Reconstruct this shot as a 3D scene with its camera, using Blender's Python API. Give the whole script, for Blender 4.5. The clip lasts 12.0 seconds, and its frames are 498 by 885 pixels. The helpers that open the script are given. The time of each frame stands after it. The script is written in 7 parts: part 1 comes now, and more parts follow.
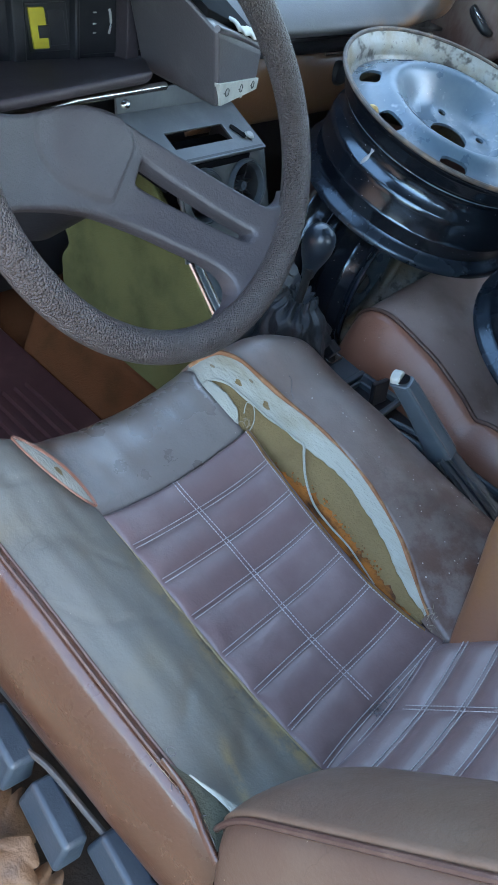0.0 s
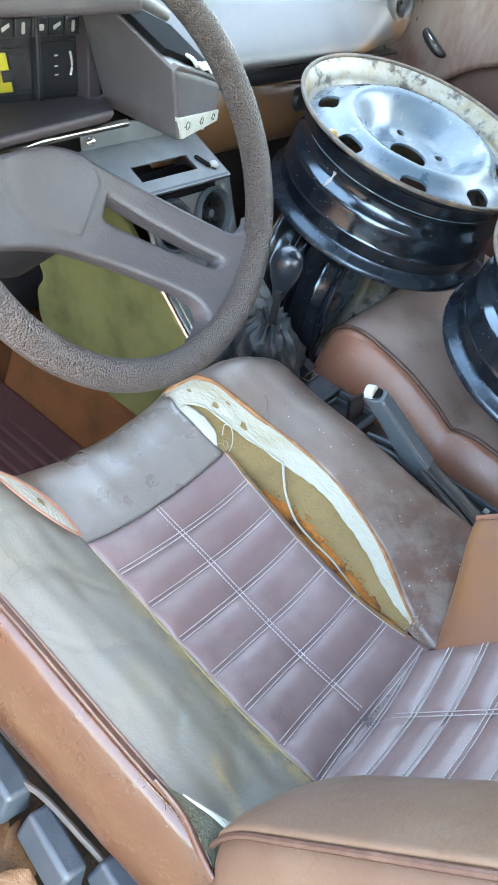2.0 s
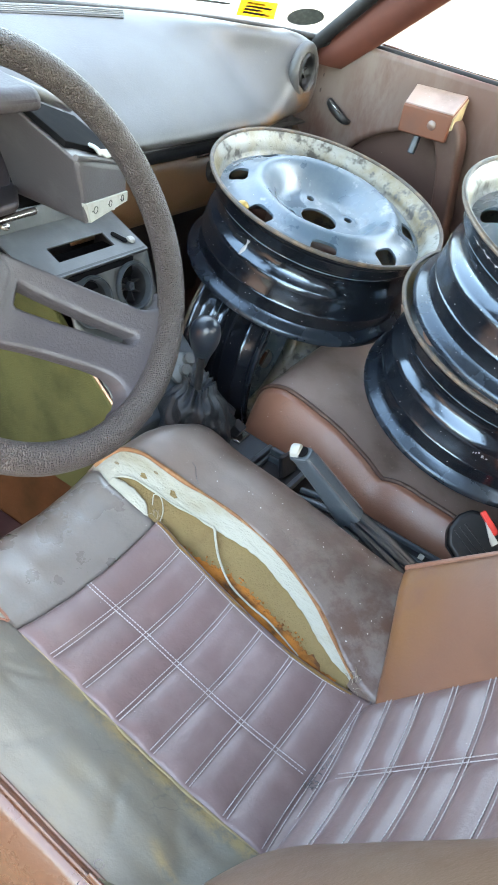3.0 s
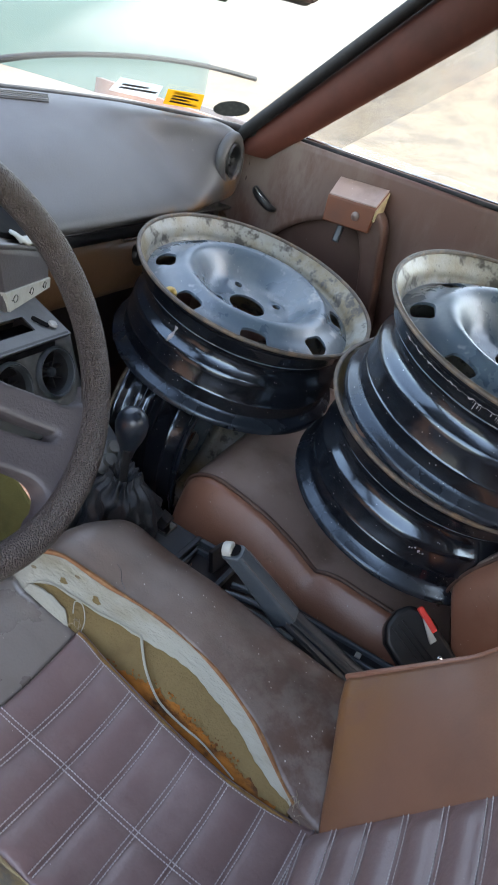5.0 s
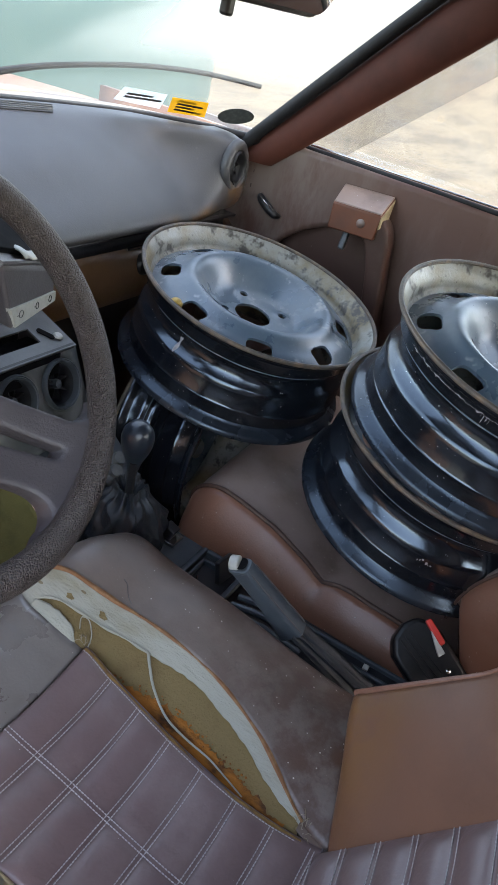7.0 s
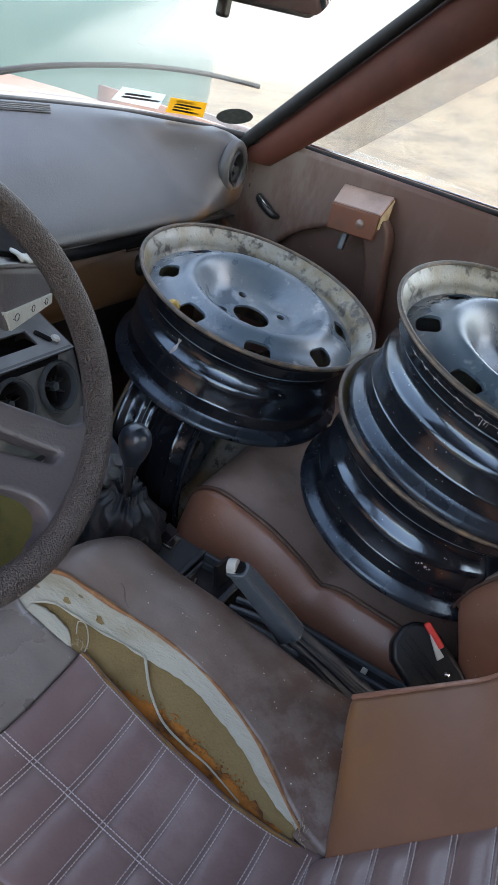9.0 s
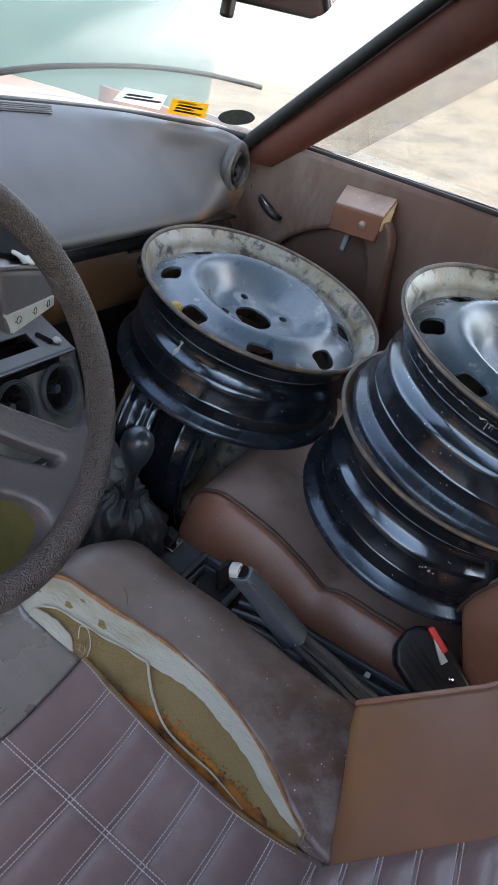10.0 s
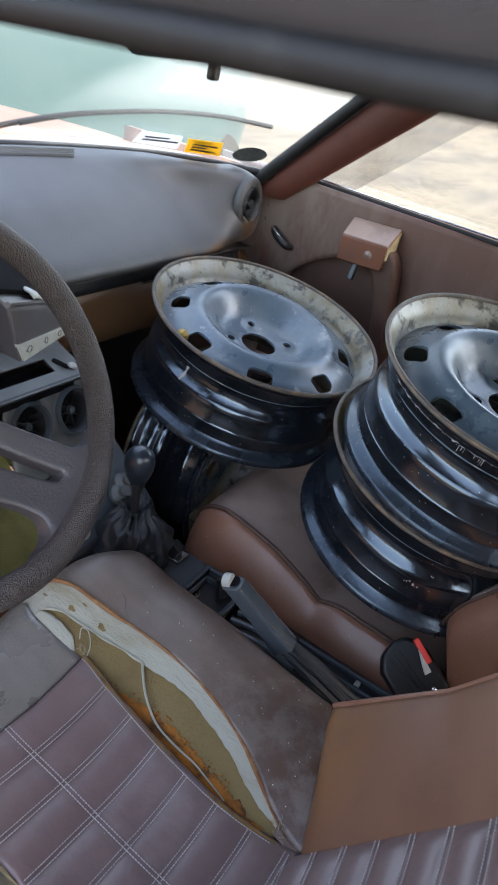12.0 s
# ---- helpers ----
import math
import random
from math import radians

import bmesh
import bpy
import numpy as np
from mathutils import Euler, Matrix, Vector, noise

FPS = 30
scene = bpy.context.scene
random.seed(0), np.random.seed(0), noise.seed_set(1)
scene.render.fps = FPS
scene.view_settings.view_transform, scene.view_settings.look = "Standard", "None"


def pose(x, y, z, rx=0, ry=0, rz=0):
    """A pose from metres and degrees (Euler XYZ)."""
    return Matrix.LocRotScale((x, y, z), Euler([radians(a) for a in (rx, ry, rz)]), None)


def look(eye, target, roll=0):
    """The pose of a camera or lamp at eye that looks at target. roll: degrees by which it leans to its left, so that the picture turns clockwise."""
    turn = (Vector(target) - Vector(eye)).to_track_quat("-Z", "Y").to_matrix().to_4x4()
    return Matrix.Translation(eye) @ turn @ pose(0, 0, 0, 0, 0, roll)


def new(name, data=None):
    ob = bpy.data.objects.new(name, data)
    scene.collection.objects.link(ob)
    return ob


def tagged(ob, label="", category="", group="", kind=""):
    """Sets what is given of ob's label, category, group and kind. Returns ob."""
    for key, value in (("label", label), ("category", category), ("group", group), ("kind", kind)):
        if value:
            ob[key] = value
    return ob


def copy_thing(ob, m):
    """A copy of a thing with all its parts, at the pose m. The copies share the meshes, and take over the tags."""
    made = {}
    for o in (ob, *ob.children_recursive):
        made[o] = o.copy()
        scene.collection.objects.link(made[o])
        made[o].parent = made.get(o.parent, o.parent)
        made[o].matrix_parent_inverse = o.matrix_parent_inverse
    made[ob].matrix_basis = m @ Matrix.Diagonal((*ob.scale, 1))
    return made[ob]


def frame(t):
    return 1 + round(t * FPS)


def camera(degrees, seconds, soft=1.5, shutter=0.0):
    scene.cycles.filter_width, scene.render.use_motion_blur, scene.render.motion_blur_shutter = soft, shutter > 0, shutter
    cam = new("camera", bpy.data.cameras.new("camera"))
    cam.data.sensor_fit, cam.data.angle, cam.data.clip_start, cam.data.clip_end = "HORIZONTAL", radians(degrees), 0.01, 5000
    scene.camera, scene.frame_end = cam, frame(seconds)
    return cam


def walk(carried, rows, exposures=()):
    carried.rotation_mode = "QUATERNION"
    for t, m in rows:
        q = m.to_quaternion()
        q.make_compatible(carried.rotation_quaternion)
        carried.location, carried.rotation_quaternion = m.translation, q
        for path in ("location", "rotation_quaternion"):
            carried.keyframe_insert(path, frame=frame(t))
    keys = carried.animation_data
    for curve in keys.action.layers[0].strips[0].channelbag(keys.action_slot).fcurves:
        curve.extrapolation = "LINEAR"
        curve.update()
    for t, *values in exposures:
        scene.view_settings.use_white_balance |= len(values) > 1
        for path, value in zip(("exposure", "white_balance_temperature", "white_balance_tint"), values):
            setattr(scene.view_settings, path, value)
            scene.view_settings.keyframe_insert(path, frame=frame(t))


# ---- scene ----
cam = camera(37.8, 12.0, 1.5, 0.5)
walk(cam, [
    (0.0, look((-0.7885, -0.0989, 1.0937), (-0.1459, 0.2547, 0.4139), 19.34)),
    (0.5, look((-0.7897, -0.1049, 1.1011), (-0.1448, 0.2481, 0.4233), 17.78)),
    (1.0, look((-0.7886, -0.1100, 1.1011), (-0.1395, 0.2466, 0.4292), 16.91)),
    (1.5, look((-0.7892, -0.1111, 1.1023), (-0.1322, 0.2452, 0.4379), 17.63)),
    (2.0, look((-0.7912, -0.1123, 1.1057), (-0.1269, 0.2461, 0.4499), 16.47)),
    (2.5, look((-0.7820, -0.1191, 1.1177), (-0.0811, 0.2237, 0.4921), 16.31)),
    (3.0, look((-0.7718, -0.1342, 1.1356), (-0.0449, 0.2119, 0.5424), 13.96)),
    (3.5, look((-0.7702, -0.1301, 1.1330), (-0.0207, 0.1862, 0.5514), 15.27)),
    (3.7, look((-0.7603, -0.1272, 1.1178), (0.0082, 0.1653, 0.5488), 16.68)),
    (5.5, look((-0.7276, -0.0889, 1.1479), (0.0907, 0.2157, 0.6606), 16.28)),
    (6.0, look((-0.7244, -0.0906, 1.1529), (0.0917, 0.2139, 0.6616), 16.23)),
    (6.5, look((-0.7245, -0.0907, 1.1474), (0.0879, 0.2149, 0.6508), 16.17)),
    (7.0, look((-0.7228, -0.0848, 1.1477), (0.0904, 0.2179, 0.6506), 16.25)),
    (9.0, look((-0.7156, -0.0846, 1.1515), (0.0960, 0.2184, 0.6520), 16.19)),
    (9.5, look((-0.7139, -0.0822, 1.1501), (0.0976, 0.2223, 0.6514), 16.11)),
    (10.0, look((-0.7118, -0.0780, 1.1504), (0.1003, 0.2247, 0.6516), 16.24)),
    (10.5, look((-0.7086, -0.0742, 1.1516), (0.1042, 0.2312, 0.6556), 16.10)),
    (11.0, look((-0.7055, -0.0692, 1.1491), (0.1074, 0.2364, 0.6532), 16.05)),
    (11.5, look((-0.7029, -0.0800, 1.1556), (0.1124, 0.2238, 0.6627), 16.16)),
    (11.8, look((-0.7270, -0.1140, 1.1780), (0.890, 0.539, 0.198), 15.7)),
    (12.0, look((-0.7358, -0.1492, 1.1977), (0.0574, 0.2118, 0.7074), 14.76)),
], [(0.0, 4.03, 6700, 2), (0.5, 4.43, 7050, 3), (1.0, 4.82, 7550, 3), (1.5, 5.12, 8000, 3), (2.0, 5.16, 8300, 4), (2.5, 5.18, 8550, 4), (3.0, 4.96, 8900, 5), (3.5, 4.64, 9000, 6), (3.7, 4.49, 8950, 8), (5.5, 3.58, 8800, 14), (7.0, 3.45, 8750, 14), (11.5, 3.45, 8500, 15), (12.0, 3.55, 8600, 15)])

# ---- light ----
SUN_ELEVATION, SUN_AZIMUTH = radians(46), radians(177)  # azimuth clockwise from +y
world = bpy.data.worlds.new("sky")
scene.world = world
world.use_nodes = True
sky = world.node_tree.nodes.new("ShaderNodeTexSky")
sky.sky_type, sky.sun_disc = "NISHITA", False
sky.sun_elevation, sky.sun_rotation = SUN_ELEVATION, SUN_AZIMUTH
back = world.node_tree.nodes["Background"]
back.inputs[1].default_value = 0.15
world.node_tree.links.new(sky.outputs[0], back.inputs[0])
sun_data = bpy.data.lights.new("sun", "SUN")
sun_data.energy, sun_data.angle, sun_data.color = 2.0, radians(0.6), (1.0, 0.95, 0.86)
sun = new("sun", sun_data)
sun_way = Vector((math.sin(SUN_AZIMUTH) * math.cos(SUN_ELEVATION), math.cos(SUN_AZIMUTH) * math.cos(SUN_ELEVATION), math.sin(SUN_ELEVATION)))
sun.matrix_world = look((0, 0, 20), Vector((0, 0, 20)) - sun_way)


# ---- materials ----
def material(name, colour, rough=0.5, metal=0.0, second=None, scale=30.0, amount=0.5, bump=0.0, bump_scale=320.0, rough_var=0.0,
             fine=None, fine_scale=300.0, fine_amount=0.3, spec=0.5, sheen_tint=None, coat=0.0, stretch=(1, 1, 1), crease=None, dots=None, pebble=None, cracks=None, wear=None):
    """Principled surface: a base colour, large stains of a second colour, fine specks of a third, varied gloss and a fine relief.
    crease = (scale, strength) cuts fine wrinkles; dots = (scale, share, colour) strews small flecks; cracks = (scale, darkening) draws hairlines here and there;
    wear = (colour, scale) rubs the surface through where the mesh has the value 'wear'."""
    m = bpy.data.materials.new(name)
    m.use_nodes = True
    nt = m.node_tree
    n, l = nt.nodes, nt.links
    b = n["Principled BSDF"]
    b.inputs["Base Color"].default_value = (*colour, 1)
    b.inputs["Roughness"].default_value = rough
    b.inputs["Metallic"].default_value = metal
    b.inputs["Specular IOR Level"].default_value = spec
    b.inputs["Coat Weight"].default_value = coat
    if sheen_tint:
        b.inputs["Specular Tint"].default_value = (*sheen_tint, 1)
    coord = n.new("ShaderNodeTexCoord")
    mp = n.new("ShaderNodeMapping")
    mp.inputs["Scale"].default_value = stretch
    mp.inputs["Rotation"].default_value = (0.0, 0.0, 0.0) if stretch != (1, 1, 1) else (0.53, 0.71, 0.37)
    l.new(coord.outputs["Object"], mp.inputs[0])
    out = None

    def noise_tex(s, detail=6.0, rgh=0.6):
        t = n.new("ShaderNodeTexNoise")
        t.inputs["Scale"].default_value, t.inputs["Detail"].default_value, t.inputs["Roughness"].default_value = s, detail, rgh
        l.new(mp.outputs[0], t.inputs["Vector"])
        return t

    def ramp(src, lo, hi):
        r = n.new("ShaderNodeMapRange")
        r.interpolation_type = "SMOOTHSTEP"
        r.inputs["From Min"].default_value, r.inputs["From Max"].default_value = lo, hi
        l.new(src, r.inputs["Value"])
        return r.outputs[0]

    big = noise_tex(scale)
    col = None
    if second:
        mix = n.new("ShaderNodeMix")
        mix.data_type = "RGBA"
        mix.inputs[6].default_value, mix.inputs[7].default_value = (*colour, 1), (*second, 1)
        l.new(ramp(big.outputs[0], 0.58 - 0.3 * amount, 0.88 - 0.25 * amount), mix.inputs[0])
        col = mix.outputs[2]
    if fine:
        mix = n.new("ShaderNodeMix")
        mix.data_type = "RGBA"
        mix.inputs[6].default_value, mix.inputs[7].default_value = (*colour, 1), (*fine, 1)
        if col:
            l.new(col, mix.inputs[6])
        sp = noise_tex(fine_scale, 3.0, 0.7)
        l.new(ramp(sp.outputs[0], 0.75 - 0.3 * fine_amount, 0.85 - 0.25 * fine_amount), mix.inputs[0])
        col = mix.outputs[2]
    if cracks:
        bend = noise_tex(cracks[0] * 0.6, 3.0)
        push = n.new("ShaderNodeVectorMath")
        push.operation = "MULTIPLY_ADD"
        push.inputs[1].default_value = (0.05, 0.05, 0.05)
        l.new(bend.outputs["Color"], push.inputs[0])
        l.new(mp.outputs[0], push.inputs[2])
        edge = n.new("ShaderNodeTexVoronoi")
        edge.feature = "DISTANCE_TO_EDGE"
        edge.inputs["Scale"].default_value = cracks[0]
        l.new(push.outputs[0], edge.inputs["Vector"])
        line = n.new("ShaderNodeMapRange")
        line.inputs["From Min"].default_value, line.inputs["From Max"].default_value = 0.0, 0.035
        line.inputs["To Min"].default_value, line.inputs["To Max"].default_value = 1.0, 0.0
        l.new(edge.outputs["Distance"], line.inputs["Value"])
        where = noise_tex(cracks[0] * 0.35, 2.0)
        both = n.new("ShaderNodeMath")
        both.operation = "MULTIPLY"
        l.new(line.outputs[0], both.inputs[0])
        l.new(ramp(where.outputs[0], 0.48, 0.68), both.inputs[1])
        soft = n.new("ShaderNodeMath")
        soft.operation = "MULTIPLY"
        soft.inputs[1].default_value = cracks[1]
        l.new(both.outputs[0], soft.inputs[0])
        mix = n.new("ShaderNodeMix")
        mix.data_type = "RGBA"
        mix.inputs[6].default_value, mix.inputs[7].default_value = (*colour, 1), (*[0.35 * k for k in colour], 1)
        if col:
            l.new(col, mix.inputs[6])
        l.new(soft.outputs[0], mix.inputs[0])
        col = mix.outputs[2]
    if wear:
        att = n.new("ShaderNodeAttribute")
        att.attribute_name = "wear"
        patch = n.new("ShaderNodeMath")
        patch.operation, patch.use_clamp = "MULTIPLY", True
        l.new(att.outputs["Fac"], patch.inputs[0])
        l.new(ramp(noise_tex(wear[1], 5.0, 0.65).outputs[0], 0.36, 0.60), patch.inputs[1])
        mix = n.new("ShaderNodeMix")
        mix.data_type = "RGBA"
        mix.inputs[6].default_value, mix.inputs[7].default_value = (*colour, 1), (*wear[0], 1)
        if col:
            l.new(col, mix.inputs[6])
        l.new(patch.outputs[0], mix.inputs[0])
        col = mix.outputs[2]
    if dots:
        vor = n.new("ShaderNodeTexVoronoi")
        vor.inputs["Scale"].default_value = dots[0]
        l.new(mp.outputs[0], vor.inputs["Vector"])
        sep = n.new("ShaderNodeSeparateColor")
        l.new(vor.outputs["Color"], sep.inputs[0])
        size = n.new("ShaderNodeMapRange")
        size.inputs["From Min"].default_value, size.inputs["From Max"].default_value = 1 - dots[1], 1.0
        size.inputs["To Max"].default_value = 0.2
        l.new(sep.outputs[0], size.inputs["Value"])
        less = n.new("ShaderNodeMath")
        less.operation = "LESS_THAN"
        l.new(vor.outputs["Distance"], less.inputs[0])
        l.new(size.outputs[0], less.inputs[1])
        mix = n.new("ShaderNodeMix")
        mix.data_type = "RGBA"
        mix.inputs[6].default_value, mix.inputs[7].default_value = (*colour, 1), (*dots[2], 1)
        if col:
            l.new(col, mix.inputs[6])
        l.new(less.outputs[0], mix.inputs[0])
        col = mix.outputs[2]
    if col:
        l.new(col, b.inputs["Base Color"])
    if rough_var:
        mid = noise_tex(scale * 1.3, 7.0, 0.62)
        r = n.new("ShaderNodeMapRange")
        r.interpolation_type = "SMOOTHSTEP"
        r.inputs["From Min"].default_value, r.inputs["From Max"].default_value = 0.25, 0.75
        r.inputs["To Min"].default_value, r.inputs["To Max"].default_value = max(0.02, rough - rough_var), min(1, rough + rough_var)
        l.new(mid.outputs[0], r.inputs["Value"])
        l.new(r.outputs[0], b.inputs["Roughness"])
    if bump:
        t = noise_tex(bump_scale, 4.0)
        bp = n.new("ShaderNodeBump")
        bp.inputs["Strength"].default_value, bp.inputs["Distance"].default_value = bump, 0.002
        l.new(t.outputs[0], bp.inputs["Height"])
        l.new(bp.outputs[0], b.inputs["Normal"])
    if pebble:
        vor = n.new("ShaderNodeTexVoronoi")
        vor.feature = "F1"
        vor.inputs["Scale"].default_value = pebble[0]
        l.new(mp.outputs[0], vor.inputs["Vector"])
        pb = n.new("ShaderNodeBump")
        pb.invert = True
        pb.inputs["Strength"].default_value, pb.inputs["Distance"].default_value = pebble[1], 0.0028
        l.new(vor.outputs["Distance"], pb.inputs["Height"])
        if bump:
            l.new(bp.outputs[0], pb.inputs["Normal"])
        l.new(pb.outputs[0], b.inputs["Normal"])
    if crease:
        t = noise_tex(crease[0], 3.0, 0.55)
        t.inputs["Distortion"].default_value = 0.3
        sub, ab = n.new("ShaderNodeMath"), n.new("ShaderNodeMath")
        sub.operation, ab.operation = "SUBTRACT", "ABSOLUTE"
        sub.inputs[1].default_value = 0.5
        l.new(t.outputs[0], sub.inputs[0])
        l.new(sub.outputs[0], ab.inputs[0])
        cr = n.new("ShaderNodeBump")
        cr.inputs["Strength"].default_value, cr.inputs["Distance"].default_value = crease[1], 0.003
        l.new(ramp(ab.outputs[0], 0.0, 0.05), cr.inputs["Height"])
        if bump:
            l.new(bp.outputs[0], cr.inputs["Normal"])
        l.new(cr.outputs[0], b.inputs["Normal"])
    return m


def paper_material(name, colour, clear=0.3):
    """Thin paper or film that lets light through from behind."""
    m = bpy.data.materials.new(name)
    m.use_nodes = True
    n, l = m.node_tree.nodes, m.node_tree.links
    n.remove(n["Principled BSDF"])
    back, front, see = n.new("ShaderNodeBsdfTranslucent"), n.new("ShaderNodeBsdfDiffuse"), n.new("ShaderNodeBsdfTransparent")
    for s in (back, front):
        s.inputs[0].default_value = (*colour, 1)
    m1, m2 = n.new("ShaderNodeMixShader"), n.new("ShaderNodeMixShader")
    m1.inputs[0].default_value, m2.inputs[0].default_value = 0.35, clear
    l.new(back.outputs[0], m1.inputs[1])
    l.new(front.outputs[0], m1.inputs[2])
    l.new(m1.outputs[0], m2.inputs[1])
    l.new(see.outputs[0], m2.inputs[2])
    l.new(m2.outputs[0], n["Material Output"].inputs["Surface"])
    return m


def glass_material(name, tint=(0.97, 0.98, 0.97), dirt=0.06, dirt_colour=(0.75, 0.7, 0.6), haze=None):
    """Clear thin pane with a little dust on it. haze = (x0, x1, share): a pale veil, thickening along x, that paints
    glare.
    """
    m = bpy.data.materials.new(name)
    m.use_nodes = True
    n, l = m.node_tree.nodes, m.node_tree.links
    n.remove(n["Principled BSDF"])
    clear, gloss, dust = n.new("ShaderNodeBsdfTransparent"), n.new("ShaderNodeBsdfGlossy"), n.new("ShaderNodeBsdfTranslucent")
    clear.inputs[0].default_value = (*tint, 1)
    gloss.inputs["Roughness"].default_value = 0.02
    dust.inputs[0].default_value = (*dirt_colour, 1)
    mix1, mix2 = n.new("ShaderNodeMixShader"), n.new("ShaderNodeMixShader")
    mix1.inputs[0].default_value = 0.05
    l.new(clear.outputs[0], mix1.inputs[1])
    l.new(gloss.outputs[0], mix1.inputs[2])
    coord, tex, rng = n.new("ShaderNodeTexCoord"), n.new("ShaderNodeTexNoise"), n.new("ShaderNodeMapRange")
    tex.inputs["Scale"].default_value, tex.inputs["Detail"].default_value = 6.0, 2.0
    rng.inputs["From Min"].default_value, rng.inputs["From Max"].default_value = 0.35, 0.75
    rng.inputs["To Max"].default_value = dirt * 2.2
    l.new(coord.outputs["Object"], tex.inputs["Vector"])
    l.new(tex.outputs[0], rng.inputs["Value"])
    share = rng.outputs[0]
    # glare painted as a pale translucent layer, on top of the dust
    if haze:
        sep, wob, film, thin, cover, total = (n.new(k) for k in ("ShaderNodeSeparateXYZ", "ShaderNodeMath", "ShaderNodeMapRange", "ShaderNodeMapRange", "ShaderNodeMath", "ShaderNodeMath"))
        l.new(coord.outputs["Object"], sep.inputs[0])
        wob.operation = "MULTIPLY_ADD"
        wob.inputs[1].default_value = 0.16
        l.new(tex.outputs[0], wob.inputs[0])
        l.new(sep.outputs[0], wob.inputs[2])
        film.interpolation_type = "SMOOTHSTEP"
        film.inputs["From Min"].default_value, film.inputs["From Max"].default_value, film.inputs["To Max"].default_value = haze[0] + 0.08, haze[1] + 0.08, haze[2]
        l.new(wob.outputs[0], film.inputs["Value"])
        # thinner where the wiper rests
        thin.interpolation_type = "SMOOTHSTEP"
        thin.inputs["From Min"].default_value, thin.inputs["From Max"].default_value = 1.02, 1.085
        thin.inputs["To Min"].default_value, thin.inputs["To Max"].default_value = 0.30, 1.0
        l.new(sep.outputs[2], thin.inputs["Value"])
        cover.operation, total.operation = "MULTIPLY", "ADD"
        l.new(film.outputs[0], cover.inputs[0])
        l.new(thin.outputs[0], cover.inputs[1])
        l.new(cover.outputs[0], total.inputs[0])
        l.new(rng.outputs[0], total.inputs[1])
        share = total.outputs[0]
    l.new(share, mix2.inputs[0])
    l.new(mix1.outputs[0], mix2.inputs[1])
    l.new(dust.outputs[0], mix2.inputs[2])
    l.new(mix2.outputs[0], n["Material Output"].inputs["Surface"])
    return m


LEATHER_GREY = material("worn grey-brown leather", (0.150, 0.112, 0.095), 0.40, fine=(0.30, 0.27, 0.24), fine_scale=330, fine_amount=0.22, second=(0.100, 0.073, 0.058), scale=10, amount=0.5, bump=0.16, bump_scale=320, rough_var=0.14,
                        spec=0.7, cracks=(48, 0.35), dots=(210, 0.22, (0.50, 0.46, 0.42)), wear=((0.078, 0.037, 0.024), 28))
LEATHER_FRONT = material("creased grey leather", (0.145, 0.126, 0.114), 0.34, second=(0.092, 0.066, 0.050), scale=9, amount=0.5, bump=0.16, bump_scale=320, rough_var=0.12,
                         spec=0.95, cracks=(34, 0.45), dots=(230, 0.03, (0.34, 0.31, 0.27)), wear=((0.10, 0.050, 0.030), 28))
LEATHER_DUSTY = material("dusty brown leather", (0.268, 0.184, 0.154), 0.40, second=(0.135, 0.082, 0.058), scale=10, amount=0.42, bump=0.16, bump_scale=320, rough_var=0.12,
                         spec=0.7, cracks=(44, 0.3), dots=(190, 0.14, (0.46, 0.41, 0.36)))
LEATHER_BOLSTER = material("rubbed bolster leather", (0.140, 0.130, 0.110), 0.44, second=(0.165, 0.138, 0.094), scale=9, amount=0.45, bump=0.16, bump_scale=320, rough_var=0.14,
                           spec=0.8, cracks=(30, 0.5), dots=(300, 0.02, (0.32, 0.29, 0.25)), wear=((0.36, 0.26, 0.10), 55))
LEATHER_WORN = material("leather rubbed through to tan", (0.30, 0.23, 0.125), 0.75, second=(0.16, 0.125, 0.08), scale=40, amount=0.5, bump=0.5, bump_scale=320)
LEATHER_BROWN = material("red-brown leather", (0.190, 0.080, 0.050), 0.36, second=(0.215, 0.112, 0.078), scale=8, amount=0.45, bump=0.16, bump_scale=320, rough_var=0.12,
                         cracks=(44, 0.3), dots=(260, 0.09, (0.38, 0.31, 0.26)))
LEATHER_BACK = material("brown backrest leather", (0.118, 0.070, 0.045), 0.40, second=(0.145, 0.098, 0.070), scale=8, amount=0.45, bump=0.16, bump_scale=320, rough_var=0.12, spec=0.6,
                        cracks=(44, 0.3), dots=(330, 0.03, (0.30, 0.24, 0.19)))
# darker copy of the red-brown leather: shade on the seat's left is in its colour
LEATHER_SIDE = material("red-brown leather darkened for shade", (0.055, 0.022, 0.012), 0.30, second=(0.084, 0.038, 0.021), scale=9, amount=0.45, bump=0.16, bump_scale=320, rough_var=0.12,
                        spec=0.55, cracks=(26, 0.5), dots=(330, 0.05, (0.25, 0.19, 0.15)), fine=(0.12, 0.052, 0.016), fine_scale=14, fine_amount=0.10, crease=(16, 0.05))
LEATHER_TAN = material("tan leather", (0.155, 0.068, 0.039), 0.46, second=(0.118, 0.052, 0.031), scale=8, amount=0.4, bump=0.16, bump_scale=320, rough_var=0.1,
                       fine=(0.19, 0.10, 0.058), fine_scale=120, fine_amount=0.15, wear=((0.20, 0.088, 0.024), 16))
LEATHER_BACKSIDE = material("scuffed brown leather", (0.086, 0.046, 0.030), 0.48, second=(0.115, 0.070, 0.046), scale=9, amount=0.5, bump=0.16, bump_scale=320, rough_var=0.1, spec=0.45,
                            cracks=(40, 0.3), dots=(300, 0.05, (0.34, 0.27, 0.20)))
